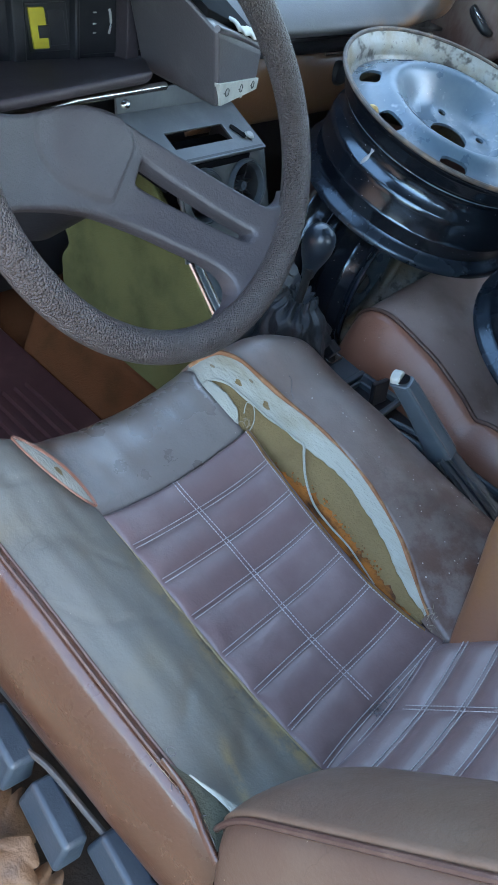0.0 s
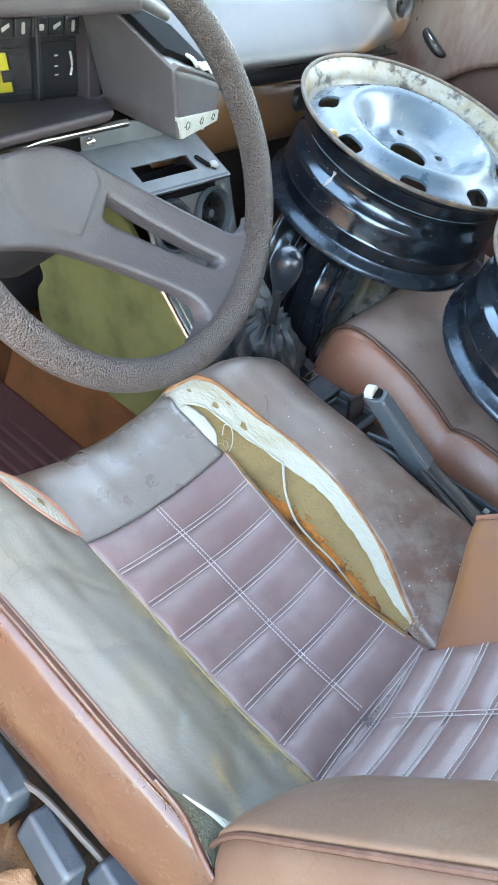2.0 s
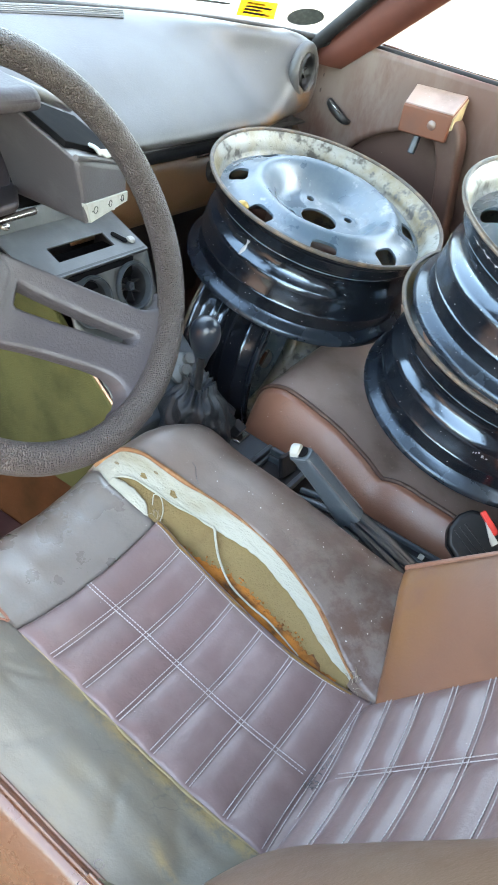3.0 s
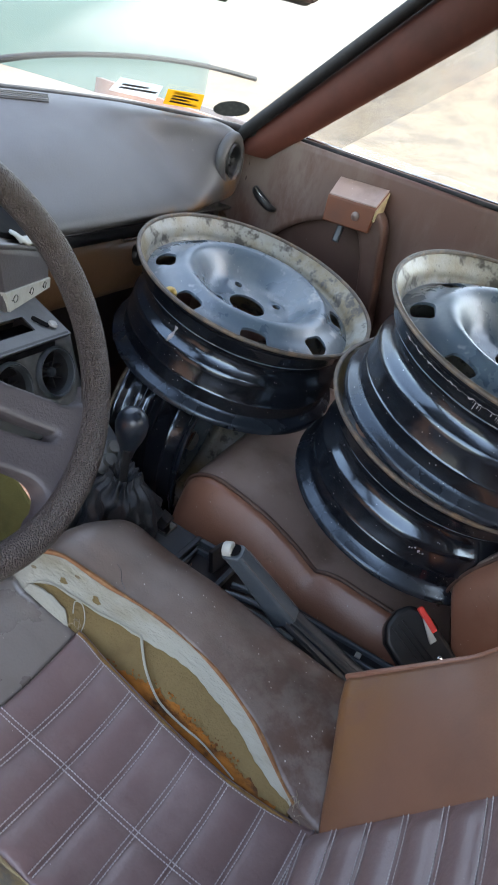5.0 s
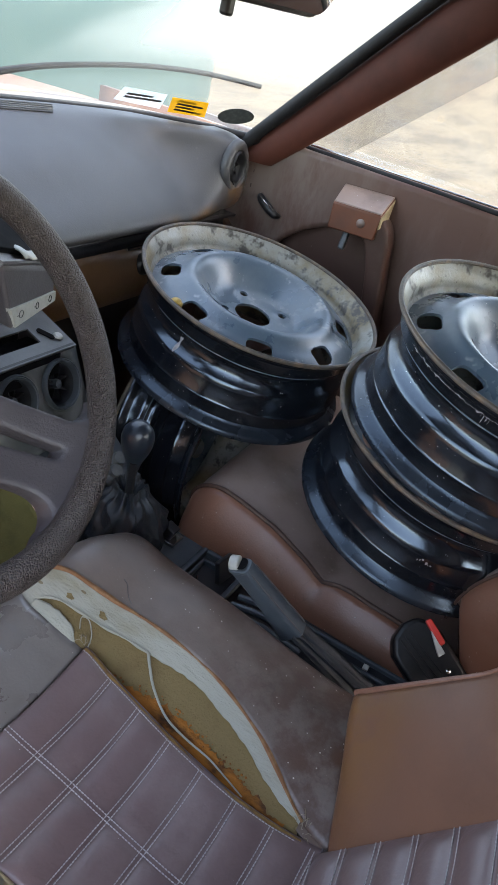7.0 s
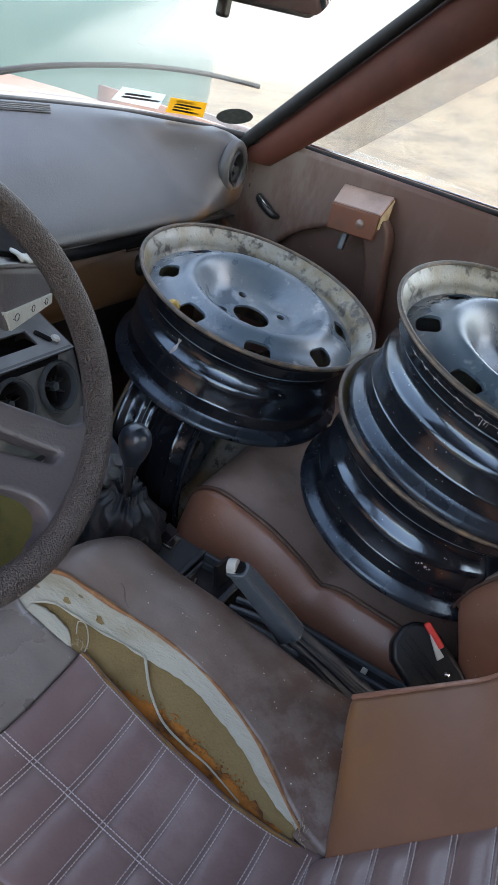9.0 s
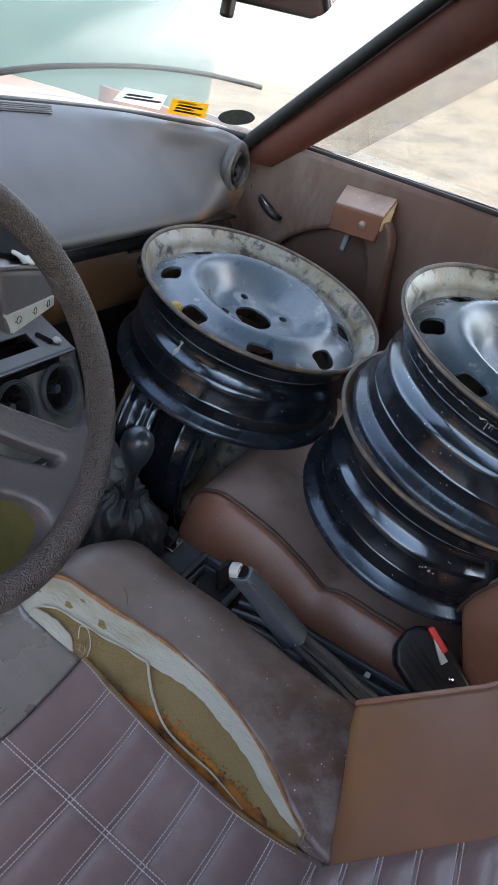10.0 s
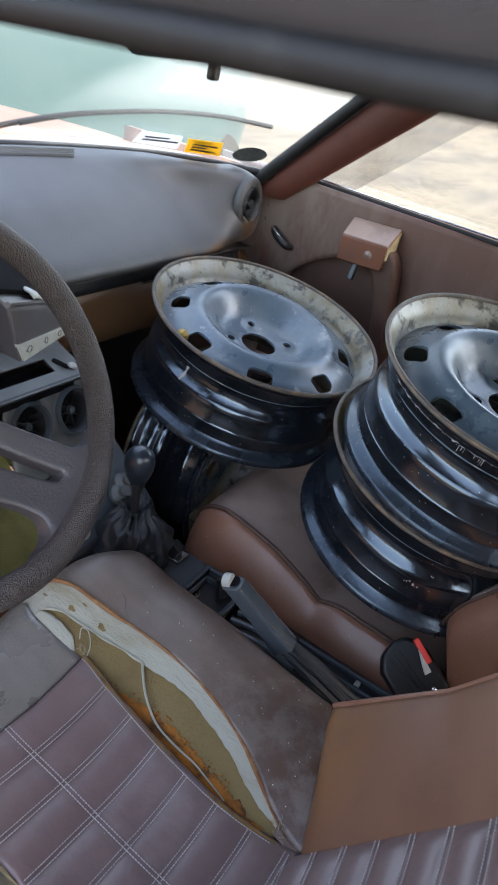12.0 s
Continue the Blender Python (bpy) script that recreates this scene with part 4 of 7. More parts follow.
z_centre = curve_of([(-0.16, 0.468), (-0.09, 0.474), (0, 0.481), (0.07, 0.494), (0.126, 0.506), (0.204, 0.520), (0.26, 0.536), (0.30, 0.540)])
x_insert = curve_of([(-0.16, -0.258), (-0.11, -0.258), (-0.091, -0.261), (-0.054, -0.266), (-0.01, -0.268), (0.033, -0.267), (0.074, -0.265), (0.118, -0.261), (0.164, -0.255), (0.206, -0.249), (0.225, -0.254), (0.26, -0.257), (0.285, -0.254), (0.30, -0.248), (0.34, -0.242)])
x_tear = curve_of([(-0.16, -0.258), (-0.11, -0.258), (-0.080, -0.253), (-0.055, -0.242), (-0.029, -0.227), (0.0, -0.212), (0.017, -0.206), (0.068, -0.193), (0.107, -0.190), (0.149, -0.190), (0.19, -0.193), (0.241, -0.203), (0.282, -0.210), (0.306, -0.222), (0.319, -0.241)])
# the edge of the white lining in the tear, and of the second scrap of it beside the front panel
x_lining = curve_of([(-0.080, -0.254), (-0.069, -0.252), (-0.045, -0.246), (-0.016, -0.234), (0.004, -0.225), (0.053, -0.213), (0.094, -0.207), (0.122, -0.209), (0.147, -0.212), (0.184, -0.216), (0.21, -0.223), (0.238, -0.231), (0.258, -0.235), (0.272, -0.241), (0.279, -0.247)])
x_scrap = curve_of([(0.214, -0.2535), (0.221, -0.2490), (0.228, -0.2440), (0.240, -0.2425), (0.260, -0.2430), (0.272, -0.2445), (0.279, -0.2465)])
x_rust = curve_of([(-0.060, -0.260), (-0.015, -0.249), (0.015, -0.244), (0.066, -0.239), (0.103, -0.237), (0.134, -0.242), (0.178, -0.249), (0.205, -0.251)])
ROWS_Y = [0.206 - 0.0425 * k for k in range(8)]


def roll(s, y0=0.285, r=0.04):
    """Over the rounded front edge: y and the drop for a way s along the cushion."""
    if s < y0:
        return s, 0.0
    a = (s - y0) / r
    if a < math.pi / 2:
        return y0 + r * math.sin(a), r * (1 - math.cos(a))
    return y0 + r, r + (s - y0 - r * math.pi / 2)


def seat_z(x, y):
    yy = min(y, 0.30)
    zc, xr = z_centre(yy), x_insert(yy)
    edge = zc + 0.016
    if x < X_LEFT:
        w = (X_LEFT - x) / (X_LEFT - X_SEAM)
        return edge + 0.024 * math.sin(math.pi * 0.60 * min(w, 1.15)) + 0.0455 * min(w, 1.15) ** 0.95
    if x > xr:
        w = (x - xr) / (X_RIGHT - xr)
        return edge + 0.036 * math.sin(math.pi * 0.72 * min(w, 1.1))
    t = (2 * x - X_LEFT - xr) / (xr - X_LEFT)
    return zc + 0.016 * t * t


def seat_at(x, s, lift=0.0):
    y, d = roll(s)
    return Vector((x, y, seat_z(x, y) - d + lift)) - SO


def wrinkle(x, y, amp=0.0016):
    p = Vector((x * 22, y * 9, 0.3))
    return amp * (noise.noise(p) + 0.6 * noise.noise(p * 2.7))


def insert_fn(u, v):
    y = 0.206 - 0.316 * v
    xr = x_insert(y) + 0.002
    x = X_LEFT + (xr - X_LEFT) * u
    k = (0.206 - y) / 0.0425
    puff = 0.0056 * abs(math.sin(math.pi * k)) ** 0.6
    mid = min(1.0, abs(x + 0.364) / 0.010)
    side = max(0.0, min(1.0, (xr - x) / 0.020)) * max(0.0, min(1.0, (x - X_LEFT) / 0.012))
    return seat_at(x, y, puff * (0.5 + 0.5 * mid) * side + wrinkle(x, y, 0.0012))


part("seat_insert", sheet(insert_fn, 36, 105), LEATHER_PLUM, seat, "plum leather insert quilted in rows with pale stitching", smooth=70, solid=0.006)


def front_fn(u, v):
    s = 0.2075 + 0.21 * v
    y, _ = roll(s)
    xl, xr = X_LEFT - 0.02 * min(1, v * 3), x_insert(min(y, 0.30))
    x = xl + (xr - xl) * u
    dip = -0.004 * math.exp(-((s - 0.2075) / 0.008) ** 2)
    return seat_at(x, s, dip + wrinkle(x, s, 0.0022))


wear_of(part("front_panel", sheet(front_fn, 30, 50), LEATHER_FRONT, seat, "grey-brown creased leather front panel", smooth=70, solid=0.004), lambda x, y: 0.9 * (y - 0.268) / 0.05 + 0.5 * (-0.43 - x) / 0.05)


def left_fn(u, v):
    s = -0.115 + 0.54 * v
    y, _ = roll(s)
    x0 = X_LEFT - 0.0005 - 0.02 * max(0, min(1, (y - 0.2075) * 14))
    x = x0 + (X_SEAM - x0) * u
    sag = -0.012 * math.exp(-((y + 0.06) / 0.05) ** 2) * math.sin(math.pi * u)
    crease = -0.0022 * math.exp(-((noise.noise(Vector((x * 7, y * 16, 4.0)))) / 0.05) ** 2)
    return seat_at(x, s, sag + (crease + wrinkle(x, y, 0.0030)) * math.sin(math.pi * min(1, 0.05 + 0.95 * u)) + 0.001)


def bolster_wear(x, y):
    edge = (1 - (X_LEFT - x) / 0.024) * max(0.0, min(1.0, (0.19 - y) / 0.12))
    k = max(0.0, min(1.0, (-0.015 - y) / 0.063))
    fold = math.exp(-((x + 0.525 + 0.027 * k) / 0.005) ** 2) * math.sin(math.pi * k)
    return max(edge, 0.8 * fold, 0.6 * (1 - (x - X_SEAM) / 0.012) * (1 if y < 0.06 else 0))


wear_of(part("left_bolster", sheet(left_fn, 48, 110), LEATHER_BOLSTER, seat, "rubbed olive-grey leather bolster", smooth=70, solid=0.004), bolster_wear)


def left_side_fn(u, v):
    s = -0.12 + 0.50 * v
    y, d = roll(s)
    top = seat_at(X_SEAM, s) + SO
    bulge = 0.026 * math.sin(math.pi * min(1, u * 1.12)) ** 0.8
    taper = 1 - 0.5 * max(0, (y - 0.22)) / 0.1
    z = top.z - (top.z - 0.395) * u if d < 0.05 else top.z - 0.06 * u
    return Vector((X_SEAM - bulge * taper + 0.0022 * noise.noise(Vector((y * 16, z * 9, 3))) + 0.0008 * wrinkle(y, z, 1.0), y, z)) - SO


# the darker leather carries shade that nothing here casts on this side
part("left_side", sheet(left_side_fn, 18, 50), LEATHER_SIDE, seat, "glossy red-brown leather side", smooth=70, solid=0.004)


def right_fn(u, v):
    s = -0.115 + 0.54 * v
    y, _ = roll(s)
    x0 = x_tear(min(s, 0.325)) if s < 0.325 else -0.243

    def rounded(x):
        # the front edge runs back and falls away towards the tunnel
        w = max(0.0, min(1.0, (x + 0.235) / 0.145))
        yy, d = roll(s, 0.285 - 0.045 * w, 0.040 + 0.020 * w)
        return Vector((x, yy, seat_z(x, yy) - d - 0.010 * w * max(0.0, min(1.0, (yy - 0.10) / 0.15)) + wrinkle(x, yy, 0.0022) + 0.0015)) - SO

    if u < 0.6:
        return rounded(x0 + (X_RIGHT - x0) * (u / 0.6))
    top = rounded(X_RIGHT)
    a = (u - 0.6) / 0.4
    ang = min(1, a * 2) * math.pi / 2
    r = 0.028
    return top + Vector((r * math.sin(ang) * 0.8, 0, -r * (1 - math.cos(ang)) - 0.10 * max(0, a - 0.5) * 2 - 0.012 * math.sin(ang)))


wear_of(part("right_bolster", sheet(right_fn, 36, 80), LEATHER_GREY, seat, "dusty grey-brown leather bolster with a split seam", smooth=70, solid=0.004), lambda x, y: max(0.85 * (0.16 - y) / 0.20, 0.9 * (x + 0.125) / 0.04))


# the split seam: crumbled foam deep inside, ochre foam, white lining and curled leather edges
def tear_depth(y):
    return 0.003 + 0.015 * max(0.0, min(1.0, (0.222 - y) / 0.06)) * max(0.0, min(1.0, (y + 0.080) / 0.07))


def tear_fn(u, y, lift=0.0):
    xi, xo = x_insert(y) - 0.004, x_tear(y)
    x = xi + (xo - xi) * u
    z = seat_z(xi, y) * (1 - u) + seat_z(xo, y) * u
    yy, d = roll(y)
    return Vector((x, yy, z - d - tear_depth(y) * (1 - u) ** 0.75 - 0.004 + lift)) - SO


def y_of(v):
    return 0.318 - 0.391 * v


part("foam", sheet(lambda u, v: tear_fn(u, y_of(v), 0.0018 * noise.noise(Vector((u * 3, y_of(v) * 60, 1)))), 20, 90), FOAM, seat, "aged ochre foam showing in the split", smooth=70, solid=0.012)


def tear_at(x, y, lift=0.0):
    """A place in the tear by its x and y."""
    xi, xo = x_insert(y) - 0.004, x_tear(y)
    return tear_fn(max(0.0, min(1.0, (x - xi) / max(1e-4, xo - xi))), y, lift)


def rust_fn(u, v):
    y = 0.203 - 0.262 * v
    xi = x_insert(y) - 0.004
    edge = x_rust(y) + 0.0035 * noise.noise(Vector((y * 60, 3, 0))) + 0.0030 * noise.noise(Vector((y * 190, 8, 0)))
    p = tear_at(xi + max(0.001, edge - xi) * u, y, 0.0022)
    return p + Vector((0, 0, 0.0016 * noise.noise(Vector((u * 5, y * 120, 5))) + 0.0012 * noise.noise(Vector((u * 14, y * 330, 5)))))


part("crumbled_foam", sheet(rust_fn, 14, 140), FOAM_RUST, seat, "rusty orange crumbled foam", smooth=50)
crumbs = []
for k in range(90):
    y = 0.185 - 0.20 * random.random()
    c = tear_at(x_rust(y) + random.uniform(-0.004, 0.005), y, 0.0032)
    r = random.uniform(0.0006, 0.0016)
    crumbs.append(box(r * 1.6, r * 1.6, r, Matrix.Translation(c) @ pose(0, 0, 0, random.uniform(-30, 30), random.uniform(-30, 30), random.uniform(0, 90)), (0.6, 0.6)))
tagged(part("foam_crumbs", join(*crumbs), FOAM_RUST, seat, "loose crumbs of rusty foam", smooth=0), kind="stuff")


def lining_fn(u, v):
    y = y_of(v)
    rough = 0.0022 * noise.noise(Vector((y * 34, 9, 0))) + 0.0012 * noise.noise(Vector((y * 120, 2, 0)))
    inner = x_insert(y) - 0.003 if y > 0.279 else x_lining(y) + rough * max(0.0, min(1.0, (0.15 - y) / 0.02))
    return tear_at(inner + (x_tear(y) - inner) * u, y, 0.004 + 0.0012 * noise.noise(Vector((u * 3, y * 90, 7))))


part("lining", sheet(lining_fn, 12, 160), LINING, seat, "frayed white woven lining", smooth=70, solid=0.0012)


def scrap_fn(u, v):
    y = 0.280 - 0.066 * v
    xi = x_insert(y) - 0.0035
    return tear_at(xi + (x_scrap(y) + 0.0008 * noise.noise(Vector((y * 150, 3, 0))) - xi) * u, y, 0.0042 + 0.0008 * math.sin(math.pi * u))


part("lining_scrap", sheet(scrap_fn, 8, 40), LINING, seat, "white lining scrap beside the front panel", smooth=70, solid=0.0012)
part("lining_hem", tube([tear_at(x_lining(y), y, 0.0052 + 0.0006 * noise.noise(Vector((y * 80, 1, 1)))) for y in [0.276 - 0.130 * k / 50 for k in range(51)]], lambda k: 0.0013 + 0.0005 * math.sin(23 * k), 6), LINING, seat, "rolled pale hem of the lining")
part("torn_edge", tube([tear_fn(1.0, y_of(k / 60), 0.0045) for k in range(61)], lambda k: 0.0026 - 0.0009 * k + 0.0006 * math.sin(9 * k) + 0.0006 * math.sin(31 * k), 6), TORN, seat, "curled rust-brown leather edge")
part("insert_edge", tube([seat_at(x_insert(y) - 0.0005, y, -0.0005) for y in [0.205 - 0.285 * k / 60 for k in range(61)]], lambda k: 0.0018 + 0.0005 * math.sin(17 * k), 6), FOAM_EDGE, seat, "frayed ochre edge of the insert")
for hx, hy, hr in ((-0.226, 0.250, 0.0048), (-0.2155, 0.211, 0.0052)):
    part("hole_in_lining", sheet(lambda u, v: tear_at(hx + hr * v * 0.55 * math.cos(2 * math.pi * u) * (1 + 0.25 * math.sin(3 * 2 * math.pi * u)), hy + hr * v * math.sin(2 * math.pi * u) * (1 + 0.2 * math.cos(10 * math.pi * u)), 0.0064), 20, 3, wrap_u=True), FOAM, seat, "small worn hole in the lining", smooth=60)
part("cord", tube(smooth_path([tear_at(-0.211, 0.152, 0.005), tear_at(-0.214, 0.147, 0.006), tear_at(-0.222, 0.139, 0.008), tear_at(-0.235, 0.122, 0.008), tear_at(-0.247, 0.096, 0.008), tear_at(-0.2505, 0.067, 0.008), tear_at(-0.2505, 0.039, 0.007), tear_at(-0.2520, 0.020, 0.005), tear_at(-0.2560, -0.010, 0.002)], 50), lambda k: 0.0019 * (1 - 0.55 * k), 6), LINING, seat, "loose pale cord")
part("thread_curl", tube(smooth_path([tear_at(-0.240, 0.222, 0.004), tear_at(-0.234, 0.226, 0.010), tear_at(-0.232, 0.217, 0.013), tear_at(-0.238, 0.207, 0.010), tear_at(-0.248, 0.204, 0.006)], 24), 0.0007, 5), LINING, seat, "curled loose thread")


def lens(p0, p1, width, mat, name, label, lift=0.002, n=24):
    """A slit in the leather between two places (x, s)."""
    def fn(u, v):
        x, s = p0[0] + (p1[0] - p0[0]) * v, p0[1] + (p1[1] - p0[1]) * v
        w = width * math.sin(math.pi * v) ** 0.7
        return seat_at(x + w * (u - 0.5), s + 0.3 * w * (u - 0.5), lift + 0.001 * math.sin(math.pi * u))
    part(name, sheet(fn, 6, n), mat, seat, label, smooth=70)
    for e in (0, 1):
        part("slit_lip", tube([fn(e, k / n) for k in range(n + 1)], 0.0024 if e else 0.0012, 6), LEATHER_BROWN if mat is LINING else PIPING, seat)


lens((-0.500, 0.296), (-0.466, 0.212), 0.024, LINING, "slit", "white lining showing in a small slit", 0.008)
part("slit_hole", sheet(lambda u, v: seat_at(-0.4815 + 0.0030 * v * math.cos(2 * math.pi * u), 0.250 + 0.0052 * v * math.sin(2 * math.pi * u) * (1 + 0.2 * math.sin(6 * math.pi * u)), 0.0102), 16, 3, wrap_u=True), FOAM, seat, "small hole in the lining", smooth=60)


def seam_strip(name, label, mat, left, right, lift, n=24, crown=0.0):
    """A narrow patch between two lines on the seat, given in x, y."""
    p, q = smooth_path([(x, y, 0) for x, y in left], n), smooth_path([(x, y, 0) for x, y in right], n)

    def fn(u, v):
        k = p[round(v * n)].lerp(q[round(v * n)], u)
        return seat_at(k.x, k.y, lift + crown * math.sin(math.pi * u))
    part(name, sheet(fn, 6, n), mat, seat, label, smooth=70)


# laid on the leather, not cut in: its dark colour gives the opening's shade
seam_strip("opening", "strip painted dark for the shade where the seam has come apart", FOAM_DARK, [(-0.585, -0.012), (-0.586, -0.036), (-0.592, -0.058), (-0.600, -0.078)], [(-0.583, -0.013), (-0.577, -0.029), (-0.571, -0.045), (-0.562, -0.078)], 0.0045)
seam_strip("lining_strip", "pale lining strip in the opening", LINING, [(-0.5785, -0.027), (-0.5760, -0.040), (-0.5735, -0.052), (-0.572, -0.072)], [(-0.577, -0.028), (-0.571, -0.044), (-0.5675, -0.056), (-0.562, -0.072)], 0.0060, crown=0.0015)
seam_strip("torn_corner", "frayed brown leather at the end of the split", LEATHER_BACKSIDE, [(-0.258, -0.071), (-0.260, -0.084), (-0.262, -0.100)], [(-0.240, -0.071), (-0.236, -0.084), (-0.234, -0.100)], -0.0020, crown=0.002)
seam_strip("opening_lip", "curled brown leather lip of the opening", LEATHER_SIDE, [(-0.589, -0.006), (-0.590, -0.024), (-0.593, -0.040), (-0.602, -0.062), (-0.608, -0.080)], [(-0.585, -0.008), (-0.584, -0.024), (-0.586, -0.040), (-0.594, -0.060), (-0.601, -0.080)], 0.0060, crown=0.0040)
loops = []
for cx, cy, r in ((-0.576, -0.006, 0.0036),):
    loops.append(tube([seat_at(cx + r * math.cos(t), cy + r * math.sin(t), 0.004) for t in [0.5 * k for k in range(12)]], 0.0003, 4))
for k in range(12):
    x, y = -0.592 + random.uniform(-0.003, 0.004), 0.0 - 0.055 * random.random()
    loops.append(tube([seat_at(x, y, 0.005), seat_at(x + random.uniform(-0.004, 0.004), y + random.uniform(-0.005, 0.005), 0.0075)], 0.0004, 4))
loops.append(tube(smooth_path([seat_at(-0.174, 0.218, 0.004), seat_at(-0.178, 0.210, 0.007), seat_at(-0.186, 0.202, 0.006), seat_at(-0.189, 0.194, 0.004)], 10), 0.0005, 4))
tagged(part("loose_threads", join(*loops), POD_GREY, seat, "loose thread ends along the seams"), kind="stuff")

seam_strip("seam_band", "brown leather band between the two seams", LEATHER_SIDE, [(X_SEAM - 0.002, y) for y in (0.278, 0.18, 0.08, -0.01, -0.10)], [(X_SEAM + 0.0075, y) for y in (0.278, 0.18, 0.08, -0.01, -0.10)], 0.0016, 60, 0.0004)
for dx in (0.0, 0.0055):
    part("piping", tube([seat_at(X_SEAM + 0.001 + dx, -0.11 + 0.50 * k / 60, 0.0022) for k in range(61)], 0.0014, 8), PIPING, seat)


def rubbed_fn(u, v):
    y = 0.196 - 0.30 * v
    w = 0.005 * (1 + 0.9 * noise.noise(Vector((y * 45, 1, 2)))) * math.sin(math.pi * min(1, 0.05 + v)) ** 0.5 * (0.4 + 0.9 * v)
    x = X_LEFT - 0.003 + w * (u - 0.8)
    return seat_at(x, y, 0.0046 + 0.0008 * math.sin(math.pi * u))


part("rubbed_edge", sheet(rubbed_fn, 5, 70), LEATHER_WORN, seat, "edge of the bolster rubbed through to tan", smooth=70)

stitches = []
for y in ROWS_Y[1:]:
    for off in (-0.0022, 0.0022):
        stitches += dashes([seat_at(X_LEFT + 0.004 + (x_insert(y) - X_LEFT - 0.008) * i / 24, y + off + 0.0015 * math.sin(5 * i / 24), 0.0037) for i in range(25)])
for off in (-0.0024, 0.0024):
    stitches += dashes([seat_at(-0.364 + off, 0.204 - 0.29 * i / 80, 0.0050) for i in range(81)])
stitches += dashes([seat_at(x_insert(y) - 0.006, y, 0.005) for y in [0.204 - 0.28 * k / 40 for k in range(41)]])
end_threads = []
for k in range(80):
    x = -0.375 + 0.118 * random.random()
    q = Vector((x, -0.094 - 0.012 * (x + 0.375) / 0.118 + random.uniform(-0.005, 0.005), seat_z(x, -0.1) + 0.0035)) - SO
    d = Vector((random.uniform(-0.6, 0.6), random.uniform(-1, 0.6), random.uniform(0.0, 0.5))) * 0.007
    end_threads.append(tube([q, q + d * 0.5 + Vector((0, 0, 0.002)), q + d], 0.0005, 4))
tagged(part("frayed_end", join(*end_threads), POD_GREY, seat, "frayed pale end of the insert"), kind="stuff")
part("stitching", join(*stitches), THREAD, seat, "pale double stitching")
fray = []
for k in range(9):
    c = seat_at(-0.256 + random.uniform(-0.005, 0.008), -0.076 + random.uniform(-0.008, 0.012), 0.003)
    d = Vector((random.uniform(-1, 1), random.uniform(-1, 1), random.uniform(0, 0.8))) * 0.008
    fray.append(tube(smooth_path([c, c + d * 0.5 + Vector((0, 0, 0.003)), c + d], 6), 0.0004, 4))
for k in range(6):
    c = seat_at(-0.250 + random.uniform(-0.004, 0.006), 0.205 + random.uniform(-0.006, 0.008), 0.003)
    d = Vector((random.uniform(-1, 1), random.uniform(-1, 1), random.uniform(0, 0.8))) * 0.010
    fray.append(tube(smooth_path([c, c + d * 0.5 + Vector((0, 0, 0.004)), c + d], 6), 0.0004, 4))
tagged(part("frayed_threads", join(*fray), FRAY, seat, "frayed thread ends"), kind="stuff")
part("seat_base", box(0.44, 0.40, 0.13, Matrix.Translation(Vector((-0.345, 0.09, 0.325)) - SO)), DARK_STEEL, seat, "dark steel seat frame", bevel=0.01)


